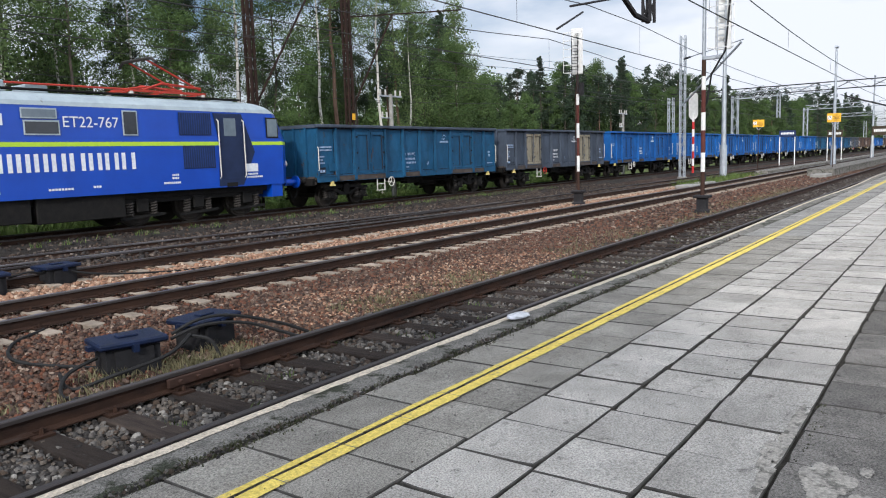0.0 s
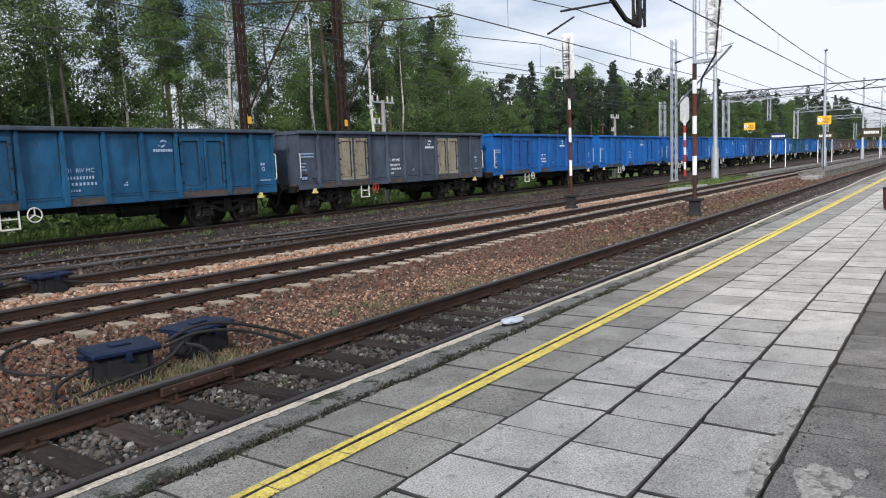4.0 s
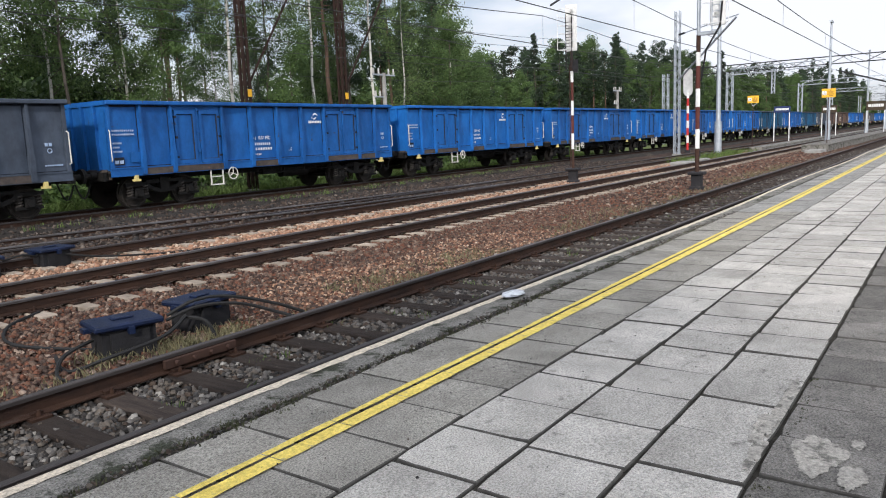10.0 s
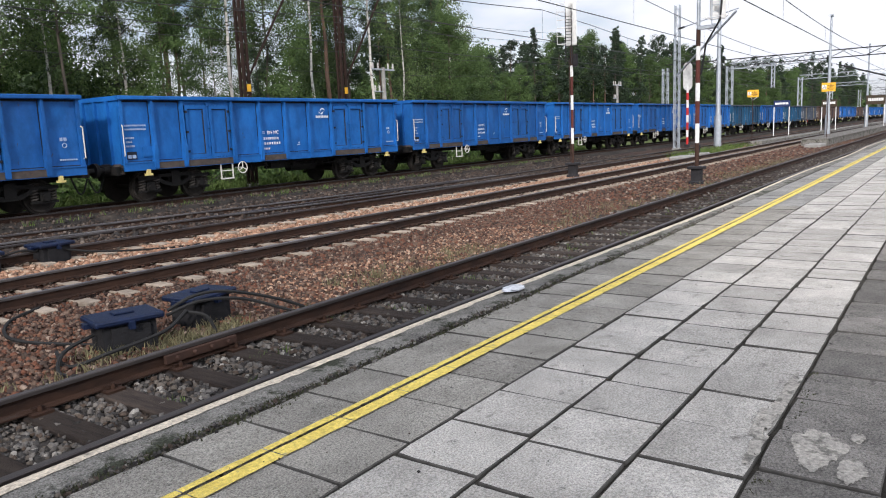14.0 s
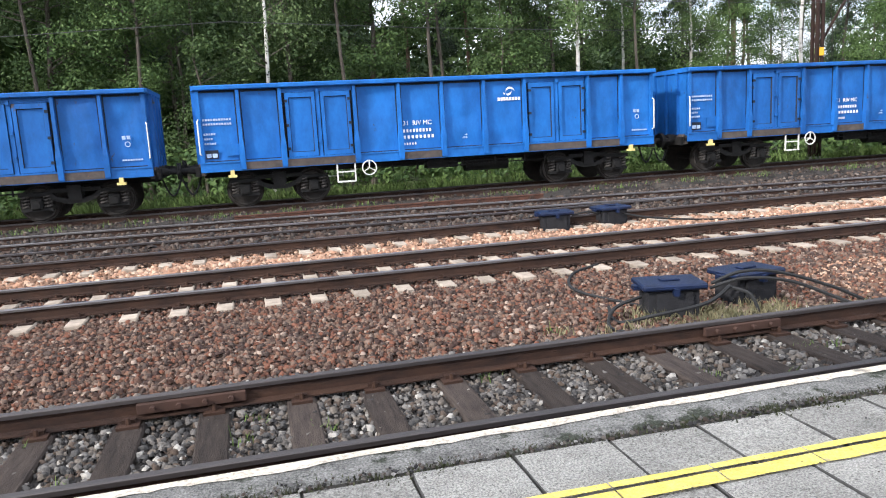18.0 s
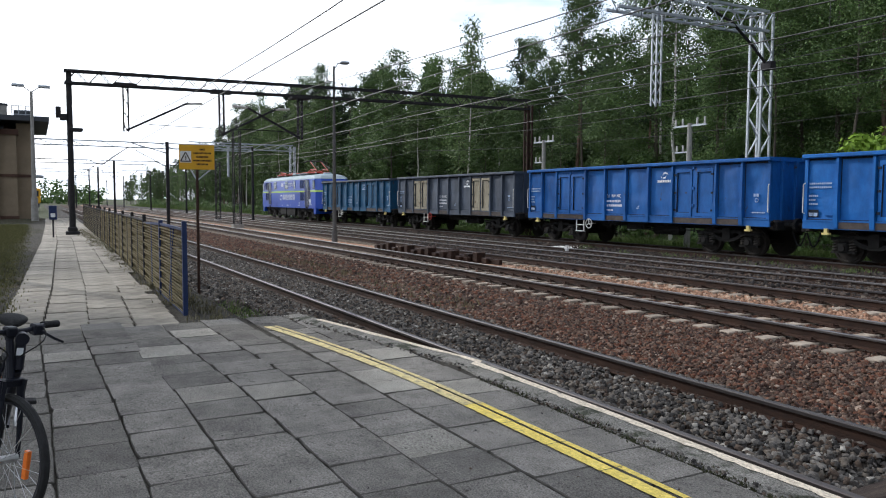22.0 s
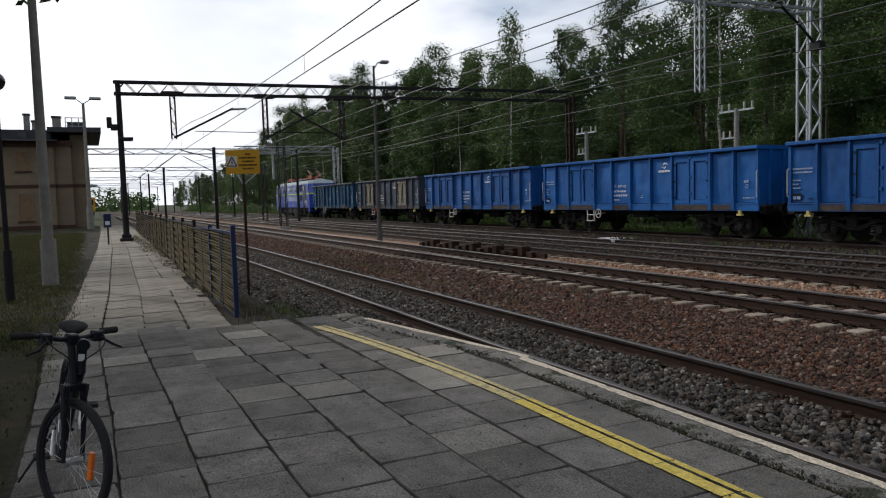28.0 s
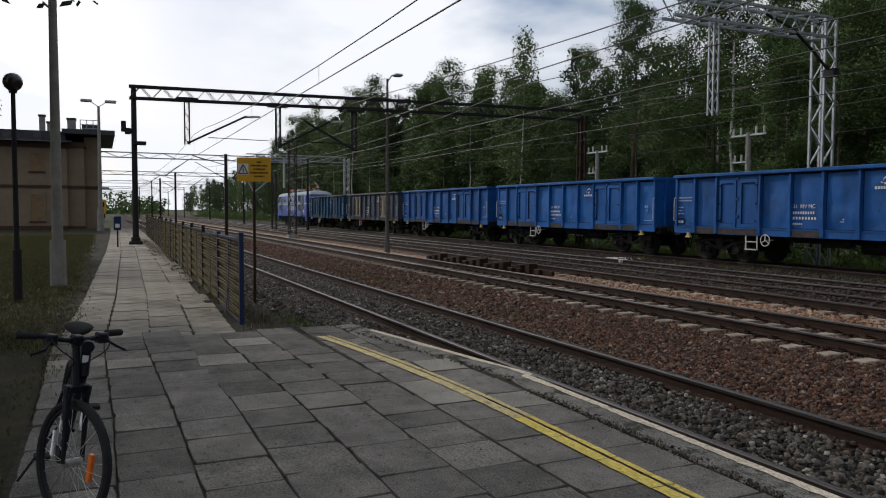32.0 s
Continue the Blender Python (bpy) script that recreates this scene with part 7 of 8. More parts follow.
# dark soil, its tone lowered further to hold the shade near the paving
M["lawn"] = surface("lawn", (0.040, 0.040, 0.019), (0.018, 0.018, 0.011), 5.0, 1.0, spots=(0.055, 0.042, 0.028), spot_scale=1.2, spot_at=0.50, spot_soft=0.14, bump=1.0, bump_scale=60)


def lawn():
    bm = B()
    xs = [-66, -50, -40, -32, -26, -22, -19, -16, -14, -12, -10, -8, -6.5, -5, -4, -3, -2]
    ys = [-60, -30, -18, -10, -6, -4, -3, -2.2, -1.5, -0.62]
    vs = {}
    for x in xs:
        for j, y in enumerate(ys):
            yy = y
            if j == len(ys) - 1:
                yy = (path_y(x) - 0.04 if x < -9.5 else -0.64) + 0.12 * noise.noise(Vector((x * 0.7, 2, 0)))
            vs[x, j] = bm.verts.new((x, yy, -0.03 + 0.05 * noise.noise(Vector((x * 0.35, y * 0.35, 4))) + (0.045 if x > -10 else 0.0) - (0.02 if j == len(ys) - 1 else 0)))
    for a, b in zip(xs[:-1], xs[1:]):
        for j in range(len(ys) - 1):
            bm.faces.new((vs[a, j], vs[b, j], vs[b, j + 1], vs[a, j + 1]))
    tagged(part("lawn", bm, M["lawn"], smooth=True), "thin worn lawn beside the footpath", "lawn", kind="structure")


lawn()
blades("lawn_grass", [(-6.5 - 42 * rg.random() ** 0.8, -0.55 - abs(rg.gauss(0, 3.4)), -0.01) for _ in range(13000)], 12, 0.045, 0.15, M["lawn_olive"], "short uneven olive grass of the lawn", 14)
blades("lawn_grass", [(rg.uniform(-10, -3), -0.8 - abs(rg.gauss(0, 1.3)), -0.005) for _ in range(900)], 9, 0.04, 0.1, M["lawn_blade"], "thin grass with the shade of the lawn trees in its colour", 16)
blades("path_weeds", [(rg.uniform(-40, -9), 1.62 + 0.012 * rg.uniform(0, 30) + rg.gauss(0, 0.12), -0.06) for _ in range(500)], 9, 0.10, 0.07, M["dry_blade"], "dry weeds at the foot of the fence", 15)


def fence():
    th = thing("mesh_fence", pose(0, 0, 0), "wire-mesh fence of navy-framed panels, partly bent", "fence")
    M["mesh_wire"] = surface("rusty_mesh", (0.15, 0.125, 0.06), (0.095, 0.076, 0.042), 5.0, 0.8, 0.2, bump=0)
    x, i = -10.0, 0
    y_at = lambda x: 1.60 + 0.02 * (-10 - x)
    while x > -46:
        w = 2.45
        x1 = x - w
        sag = 0.05 if i == 1 else 0.0
        p0, p1 = Vector((x, y_at(x), -0.1)), Vector((x1, y_at(x1), -0.1))
        part("post", boxes((x - 0.03, x + 0.03, y_at(x) - 0.03, y_at(x) + 0.03, -0.25, 1.21 - sag)), M["navy"] if i < 2 else M["dark_steel"], th, "navy steel post" if i < 2 else "")
        pn = B()
        for z in (0.06, 1.2):
            bar(pn, p0 + Vector((0, 0, z)), p1 + Vector((0, 0, z - sag)), 0.035)
        bar(pn, p0.lerp(p1, 0.04) + Vector((0, 0, 0.06)), p0.lerp(p1, 0.04) + Vector((0, 0, 1.2)), 0.03)
        bar(pn, p0.lerp(p1, 0.5) + Vector((0, 0, 0.06)), p0.lerp(p1, 0.5) + Vector((0, 0, 1.2)), 0.03)
        if i == 0:
            bar(pn, p0.lerp(p1, 0.62) + Vector((0, 0, 0.06)), p0.lerp(p1, 0.38) + Vector((0, 0, 1.2)), 0.03)
        frame_ob = part("panel_frame", pn, M["navy"] if i < 2 else M["dark_steel"], th)
        ms = B()
        n = 24 if i < 5 else 14
        for k in range(n):
            z = 0.08 + 1.1 * k / n
            wob = 0.02 * math.sin(k * 1.7 + i)
            bar(ms, p0 + Vector((0, wob, z)), p1 + Vector((0, -wob, z + 0.015)), 0.019)
        if i < 8:
            for k in range(30):
                q = p0.lerp(p1, (k + 0.5) / 30)
                bar(ms, q + Vector((0, 0, 0.07)), q + Vector((0.03, 0, 1.18)), 0.007)
        part("mesh", ms, M["mesh_wire"], frame_ob, "rusty wire mesh")
        x, i = x1, i + 1
    part("post", boxes((x - 0.03, x + 0.03, y_at(x) - 0.03, y_at(x) + 0.03, -0.25, 1.2)), M["dark_steel"], th)


fence()

pl = round_mast(-16.2, -0.9, 8.6, 0.105, M["conc_pole"], "tall grey platform lamp mast with a thicker base", z=-0.1, collar=0.95)
pl["category"] = "lamp post"
gl = thing("globe_lamp", pose(-13.9, -1.4, -0.08), "small globe lamp on a dark pole", "lamp post")
part("pole", rod(B(), (0, 0, 0.9), (0, 0, 3.55), 0.045, 0.035, 10), M["dark_steel"], gl)
part("pole_sleeve", rod(B(), (0, 0, -0.1), (0, 0, 0.92), 0.075, 0.07, 10), M["dark_steel"], gl)
sp = B()
bmesh.ops.create_uvsphere(sp, u_segments=20, v_segments=12, radius=0.15)
bmesh.ops.translate(sp, verts=sp.verts, vec=(0, 0, 3.68))
part("globe", sp, surface("smoked_globe", (0.035, 0.03, 0.03), (0.025, 0.022, 0.022), 4, 0.25, bump=0), gl, smooth=True)
part("collar", rod(B(), (0, 0, 3.5), (0, 0, 3.58), 0.06, 0.08, 10), M["dark_steel"], gl)
l2 = round_mast(-57.5, -0.1, 8.8, 0.16, M["conc_pole"], "two-armed lamp post beside the house", z=-0.1, collar=1.6)
for s in (-1, 1):
    part("arm", bar(B(), (0, 0, 8.75), (0, s * 0.5, 9.1), 0.05), M["galv"], l2)
    part("lamp_head", boxes((-0.15, 0.15, min(s * 0.4, s * 1.15), max(s * 0.4, s * 1.15), 9.05, 9.25), bevel=0.05), M["galv"], l2)
bp = thing("notice_post", pose(-32.5, 0.5, -0.08), "blue ticket validator on a thin post", "post")
part("post", rod(B(), (0, 0, 0), (0, 0, 1.0), 0.03, 0.03, 8), M["dark_steel"], bp)
part("case", boxes((-0.1, 0.1, -0.14, 0.14, 0.75, 1.3), bevel=0.02), M["navy"], bp)
part("plate", boxes((0.1, 0.115, -0.08, 0.08, 0.85, 1.0)), M["marking"], bp)


def house():
    th = thing("station_house", pose(-62, 0, 0), "two-storey ochre station house with brown string courses and deep eaves", "house")
    M["ochre"] = surface("ochre_render", (0.25, 0.20, 0.14), (0.20, 0.158, 0.11), 1.2, 0.9, spots=(0.22, 0.16, 0.10), spot_scale=1.0, spot_at=0.62, bump=0.2)
    M["brown_trim"] = surface("brown_trim", (0.09, 0.05, 0.038), (0.065, 0.038, 0.03), 3.0, 0.8, bump=0.1)
    M["roof_sheet"] = surface("dark_roof_sheet", (0.06, 0.065, 0.075), (0.04, 0.043, 0.05), 2.0, 0.6, bump=0.1)
    M["blind"] = surface("bricked_window", (0.25, 0.17, 0.10), (0.19, 0.13, 0.08), 3.0, 0.9, bump=0.2)
    part("wall", boxes((-14, 0, -14, -2.3, -0.2, 6.4)), M["ochre"], th)
    part("wall", boxes((-13.5, -0.4, -2.3, -1.15, -0.2, 6.5)), M["ochre"], th)
    part("wall", boxes((-12, -1.0, -1.15, -0.15, -0.2, 7.0)), M["ochre"], th)
    part("plinth", boxes((-14.05, 0.05, -14, -2.28, -0.2, 0.25), (-13, -0.35, -2.28, -1.1, -0.2, 0.2)), M["brown_trim"], th)
    part("string_course", boxes((-14.06, 0.07, -14, -2.24, 3.05, 3.25), (-13.6, -0.33, -2.24, -1.09, 3.05, 3.25), (-12.1, -0.93, -1.09, -0.09, 3.05, 3.25)), M["brown_trim"], th)
    part("cornice", boxes((-14.1, 0.12, -14, -2.2, 6.0, 6.4), (-13.7, -0.25, -2.2, -1.0, 6.1, 6.5)), M["brown_trim"], th)
    for y in (-4.3, -8.0, -11.6):
        for z0, z1 in ((0.6, 2.55), (4.25, 5.6)):
            w = part("window", boxes((0.0, 0.03, y - 0.42, y + 0.42, z0, z1)), M["blind"], th, "bricked-up window")
            part("window_frame", boxes((0.0, 0.06, y - 0.52, y - 0.42, z0, z1), (0.0, 0.06, y + 0.42, y + 0.52, z0, z1), (0.0, 0.06, y - 0.52, y + 0.52, z1, z1 + 0.12)), M["ochre"], w)
            part("sill", boxes((0.0, 0.09, y - 0.55, y + 0.55, z0 - 0.1, z0)), M["brown_trim"], w)
    rf = B()
    a = [rf.verts.new(c) for c in ((0.9, -14, 6.4), (0.9, -1.9, 6.4), (-7, -1.9, 7.9), (-7, -14, 7.9))]
    rf.faces.new(a)
    a2 = [rf.verts.new(c) for c in ((-14.9, -14, 6.4), (-14.9, -1.9, 6.4), (-7, -1.9, 7.9), (-7, -14, 7.9))]
    rf.faces.new(a2[::-1])
    bmesh.ops.solidify(rf, geom=list(rf.faces), thickness=0.18)
    part("roof", rf, M["roof_sheet"], th)
    part("roof", boxes((-13.5, 0.3, -2.6, 1.0, 7.1, 7.45)), M["roof_sheet"], th, "flat roof over the projecting bay")
    part("attic", boxes((-5, -0.6, -14, -2.4, 6.4, 7.3)), M["roof_sheet"], th)
    for y in (-4.3, -6.2, -8.0):
        part("attic_window", boxes((-0.6, -0.55, y - 0.3, y + 0.3, 6.65, 7.1)), M["loco_glass"], th, "dark attic window")
    for y, h, w in ((-4.1, 8.8, 0.2), (-3.55, 8.3, 0.2), (-2.05, 8.65, 0.3)):
        ch = part("chimney", boxes((-4, -3.4, y - w, y + w, 6.8, h)), M["conc_pole"], th, "grey rendered chimney")
        part("chimney_cap", boxes((-4.06, -3.34, y - w - 0.06, y + w + 0.06, h - 0.14, h), bevel=0.02), M["roof_sheet"], ch)
    rr = B()
    for yy in (-1.4, -0.95, -0.5, -0.05):
        bar(rr, (-2.0, yy, 7.45), (-2.0, yy, 8.4), 0.06)
    for zz in (7.75, 8.05, 8.38):
        bar(rr, (-2.0, -1.4, zz), (-2.0, -0.05, zz), 0.05)
    part("roof_rail", rr, M["galv"], th)
    part("roof_hatch", boxes((-4.5, -2.6, -1.3, -0.2, 7.45, 8.1), bevel=0.03), M["roof_sheet"], th)
    part("downpipe", rod(B(), (-0.32, -2.36, 0), (-0.32, -2.36, 6.2), 0.06, 0.06, 8), M["brown_trim"], th)
    part("wall_lamp", boxes((-0.95, -0.2, -0.1, 0.55, 3.0, 3.2), bevel=0.05), M["galv"], th)


house()
# yellow rail vehicle and low sheds far down the line
yv = thing("rail_vehicle", pose(-150, -0.5, -0.4), "yellow rail maintenance vehicle far down the line", "rail vehicle")
part("body", boxes((-4, 4, -1.4, 1.4, 1.0, 3.6), bevel=0.15), M["sign_yellow"], yv)
part("windscreen", boxes((4.0, 4.05, -1.1, 1.1, 2.2, 3.2)), M["loco_glass"], yv)
part("chassis", boxes((-4, 4, -1.2, 1.2, 0.3, 1.0)), M["running"], yv)
for x, y, h in ((-95, 8.2, 6.6), (-120, 8.2, 6.8), (-62, 9.2, 6.6)):
    mp = thing("catenary_mast", pose(x, y, -0.6), "dark steel catenary mast with a wire bracket", "mast", group="catenary masts")
    part("post", boxes((-0.12, 0.12, -0.12, 0.12, -0.2, h), bevel=0.01), M["dark_steel"], mp)
    part("bracket", bar(B(), (0, 0, h - 0.9), (0, -2.6, h - 0.2), 0.06), M["dark_steel"], mp)
    part("stay", bar(B(), (0, 0, h - 2.0), (0, -2.4, h - 0.7), 0.05), M["dark_steel"], mp)
# dark lattice mast near the locomotive, and a mast with a signal
dm = lattice_mast(-56, 13.2, 7.2, 0.5, M["dark_steel"], "dark tapering lattice mast beside the siding", 10)
part("spike", bar(B(), (0, 0, 7.2), (0, 0, 8.0), 0.1), M["dark_steel"], dm)
lattice_mast(-72, 15.2, 5.6, 0.4, M["dark_steel"], "short dark lattice post far down the line", 8)


def bicycle():
    """A dark city bicycle, seen from the front, leaning a little on its stand."""
    M["tyre"] = surface("bicycle_tyre", (0.022, 0.022, 0.023), (0.016, 0.016, 0.016), 20, 0.8, bump=0.3)
    M["alloy"] = surface("brushed_alloy", (0.5, 0.5, 0.5), (0.4, 0.4, 0.4), 8, 0.3, 0.9, bump=0)
    M["bike_black"] = surface("black_frame_paint", (0.010, 0.011, 0.018), (0.007, 0.008, 0.012), 6, 0.5, bump=0)
    M["orange_refl"] = surface("orange_reflector", (0.75, 0.18, 0.02), (0.6, 0.13, 0.015), 30, 0.3, bump=0)
    # front axle at x=0, rear axle at x=-1.05, both 0.34 up
    th = thing("bicycle", pose(-3.68, -0.315, 0.0, -8, 2, 4) @ Matrix.Scale(0.875, 4), "dark city bicycle with orange reflectors parked on the paving", "bicycle")
    steer = pose(0, 0, 0.34, 0, 0, 28)

    def wheel(name, m):
        w = part(name, ring(B(), (0, 0, 0), (0, 1, 0), 0.325, 0.022, 40, 8), M["tyre"], th, "black bicycle tyre")
        w.matrix_basis = m
        part("rim", ring(B(), (0, 0, 0), (0, 1, 0), 0.298, 0.011, 36, 6), M["bike_black"], w)
        part("hub", rod(B(), (0, -0.05, 0), (0, 0.05, 0), 0.022, 0.022, 10), M["alloy"], w)
        sk = B()
        for i in range(28):
            a = 6.283 * i / 28
            s = 1 if i % 2 else -1
            b = a + (0.35 if (i // 2) % 2 else -0.35)
            rod(sk, (0.02 * math.cos(b), s * 0.03, 0.02 * math.sin(b)), (0.29 * math.cos(a), 0, 0.29 * math.sin(a)), 0.0016, 0.0016, 4)
        part("spokes", sk, M["alloy"], w)
        return w
    fw_ = wheel("front_wheel", steer)
    rf1 = B()
    box(rf1, 0.15, 0.185, -0.012, 0.012, -0.06, 0.09, bevel=0.004)
    part("reflector", rf1, M["orange_refl"], fw_, "orange spoke reflector")
    rw = wheel("rear_wheel", pose(-1.05, 0, 0.34))
    rf2 = B()
    box(rf2, -0.02, 0.02, -0.012, 0.012, 0.12, 0.22)
    part("reflector", rf2, M["orange_refl"], rw, "orange spoke reflector")
    fk = B()
    for s in (-0.055, 0.055):
        rod(fk, (0, s, 0), (-0.035, s * 1.05, 0.30), 0.012, 0.016, 8)
        rod(fk, (-0.03, s * 1.05, 0.27), (-0.06, s * 0.95, 0.40), 0.02, 0.02, 8)
    bar(fk, (-0.06, -0.065, 0.40), (-0.06, 0.065, 0.40), 0.045, 0.04)
    rod(fk, (-0.06, 0, 0.40), (-0.115, 0, 0.62), 0.02, 0.02, 8)
    fork = part("fork", fk, M["bike_black"], th)
    fork.matrix_basis = steer
    hb = B()
    pipe(hb, [(-0.13, 0, 0.655), (-0.115, -0.08, 0.665), (-0.14, -0.19, 0.685), (-0.17, -0.24, 0.685)], 0.014, 8)
    pipe(hb, [(-0.13, 0, 0.655), (-0.115, 0.08, 0.665), (-0.14, 0.19, 0.685), (-0.17, 0.24, 0.685)], 0.014, 8)
    rod(hb, (-0.115, 0, 0.62), (-0.13, 0, 0.655), 0.024, 0.024, 8)
    box(hb, -0.15, -0.09, -0.03, 0.03, 0.635, 0.69, bevel=0.008)
    bars = part("handlebar", hb, M["bike_black"], fork)
    for s in (-1, 1):
        part("grip", rod(B(), (-0.155, s * 0.20, 0.685), (-0.18, s * 0.31, 0.685), 0.02, 0.02, 10), M["tyre"], fork)
        lv = B()
        box(lv, -0.15, -0.09, s * 0.15 - 0.03, s * 0.15 + 0.03, 0.64, 0.70, bevel=0.008)
        bar(lv, (-0.10, s * 0.15, 0.67), (-0.05, s * 0.22, 0.625), 0.014)
        bar(lv, (-0.05, s * 0.22, 0.625), (-0.07, s * 0.28, 0.60), 0.012)
        part("brake_lever", lv, M["bike_black"], fork)
        cb = []
        for i in range(9):
            u = i / 8
            cb.append((-0.11 + 0.09 * math.sin(3.14 * u), s * (0.16 - 0.12 * u) + s * 0.03 * math.sin(6.28 * u), 0.70 - 0.2 * u))
        part("brake_cable", pipe(B(), cb, 0.0035, 5), M["hose"], fork)
    vb = B()
    for s in (-0.05, 0.05):
        bar(vb, (-0.03, s, 0.28), (-0.02, s * 1.1, 0.42), 0.018)
    rod(vb, (-0.02, -0.05, 0.42), (-0.02, 0.05, 0.42), 0.004, 0.004, 5)
    part("rim_brake", vb, M["bike_black"], fork)
    fr = B()
    H0, H1 = Vector((-0.095, 0, 0.80)), Vector((-0.14, 0, 0.99))
    S0, S1 = Vector((-0.62, 0, 0.33)), Vector((-0.76, 0, 0.82))
    R0 = Vector((-1.05, 0, 0.34))
    rod(fr, H0, H1, 0.03, 0.03, 12)
    rod(fr, H0, S0, 0.024, 0.024, 10)
    rod(fr, H1 - Vector((0, 0, 0.05)), S1 - Vector((0, 0, 0.06)), 0.02, 0.02, 10)
    rod(fr, S0, S1, 0.019, 0.019, 10)
    for s in (-0.06, 0.06):
        rod(fr, S0 + Vector((0, s * 0.5, 0)), R0 + Vector((0, s, 0)), 0.011, 0.011, 6)
        rod(fr, S1 - Vector((0, 0, 0.05)), R0 + Vector((0, s, 0)), 0.01, 0.01, 6)
    part("frame", fr, M["bike_black"], th)
    part("head_badge", boxes((-0.085, -0.082, -0.016, 0.016, 0.88, 0.92)), M["marking"], th)
    st = B()
    rod(st, S1, S1 + Vector((-0.05, 0, 0.11)), 0.013, 0.013, 8)
    part("seat_post", st, M["bike_black"], th)
    sd = B()
    bmesh.ops.create_uvsphere(sd, u_segments=16, v_segments=10, radius=1.0)
    for v in sd.verts:
        f = (v.co.x + 1) / 2
        wdt = 0.085 * (1 - f) + 0.025
        v.co = Vector((-0.84 + v.co.x * 0.14, v.co.y * wdt * 1.15, 0.945 + v.co.z * 0.038 - 0.012 * f))
    part("saddle", sd, M["tyre"], th, smooth=True)
    cr = B()
    ring(cr, S0 + Vector((0, -0.05, 0)), (0, 1, 0), 0.085, 0.006, 20, 5)
    rod(cr, S0 + Vector((0, -0.07, 0)), S0 + Vector((0.1, -0.08, -0.13)), 0.012, 0.01, 6)
    rod(cr, S0 + Vector((0, 0.07, 0)), S0 + Vector((-0.1, 0.08, 0.13)), 0.012, 0.01, 6)
    part("crankset", cr, M["alloy"], th)
    for s, dx, dz in ((-1, 0.1, -0.13), (1, -0.1, 0.13)):
        pd = boxes((S0.x + dx - 0.04, S0.x + dx + 0.04, s * 0.13 - 0.045, s * 0.13 + 0.045, S0.z + dz - 0.012, S0.z + dz + 0.012), bevel=0.004)
        part("pedal", pd, M["tyre"], th)
    part("kickstand", rod(B(), (-0.72, -0.05, 0.33), (-0.66, -0.24, 0.0), 0.009, 0.009, 6), M["bike_black"], th)
    lp = rod(B(), (-0.07, 0, 0.985), (-0.02, 0, 0.98), 0.03, 0.034, 12)
    part("front_lamp", lp, M["bike_black"], th, "small front lamp")
    return th


bicycle()


# the tree over the lawn whose dark leaves hang into the picture
def near_tree(x, y, seed, H, R, low, label):
    th = thing("maple_tree", pose(x, y, -0.1), label, "tree", group="trees on the lawn")
    rs = np.random.RandomState(seed)
    bm = B()
    rod(bm, (0, 0, -0.2), (0, 0.2, H * 0.36), 0.2, 0.15, 9)
    rod(bm, (0, 0.2, H * 0.36), (0.3, 0.5, H * 0.85), 0.15, 0.05, 8)
    cs, sp = [], []
    for i in range(130):
        z = rs.uniform(low, H)
        a = rs.uniform(0, 6.28)
        rr = rs.uniform(0.25, 1.0) * R * max(0.15, 1 - abs(z - H * 0.6) / (H * 0.62))
        tip = Vector((math.cos(a) * rr, 0.3 + math.sin(a) * rr, z))
        rod(bm, (0.1 * z / 4, 0.25, max(low * 0.8, z - 1.0)), tip, 0.04, 0.01, 5, caps=False)
        cs.append(tuple(tip))
        sp.append(rs.uniform(0.6, 1.0))
    part("trunk", bm, M["dark_bark"], th)
    cr = new("crown", leaf_mesh("crown", cs, 300, sp, 0.085, M["leaf_broad"], rs))
    cr.parent = th


near_tree(-15.6, -5.9, 61, 10.5, 4.3, 4.0, "leafy tree on the lawn")
near_tree(-8.6, -3.75, 64, 10.5, 3.9, 3.5, "leafy tree on the lawn with dark hanging leaves")
near_tree(-33, -7.7, 63, 9.0, 3.8, 3.5, "leafy tree beside the station house")


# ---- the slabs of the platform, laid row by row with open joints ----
# dark tone for the soil in open joints and the shadow painted with it
M["arris"] = surface("soil_and_shade_arris", (0.115, 0.108, 0.096), (0.06, 0.056, 0.05), 12.0, 0.95, bump=0.3, coords="World")


def darkened_sides(me):
    """The worn arrises and sides of the slabs are darkened for joint soil and shadow."""
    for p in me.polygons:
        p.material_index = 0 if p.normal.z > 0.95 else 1


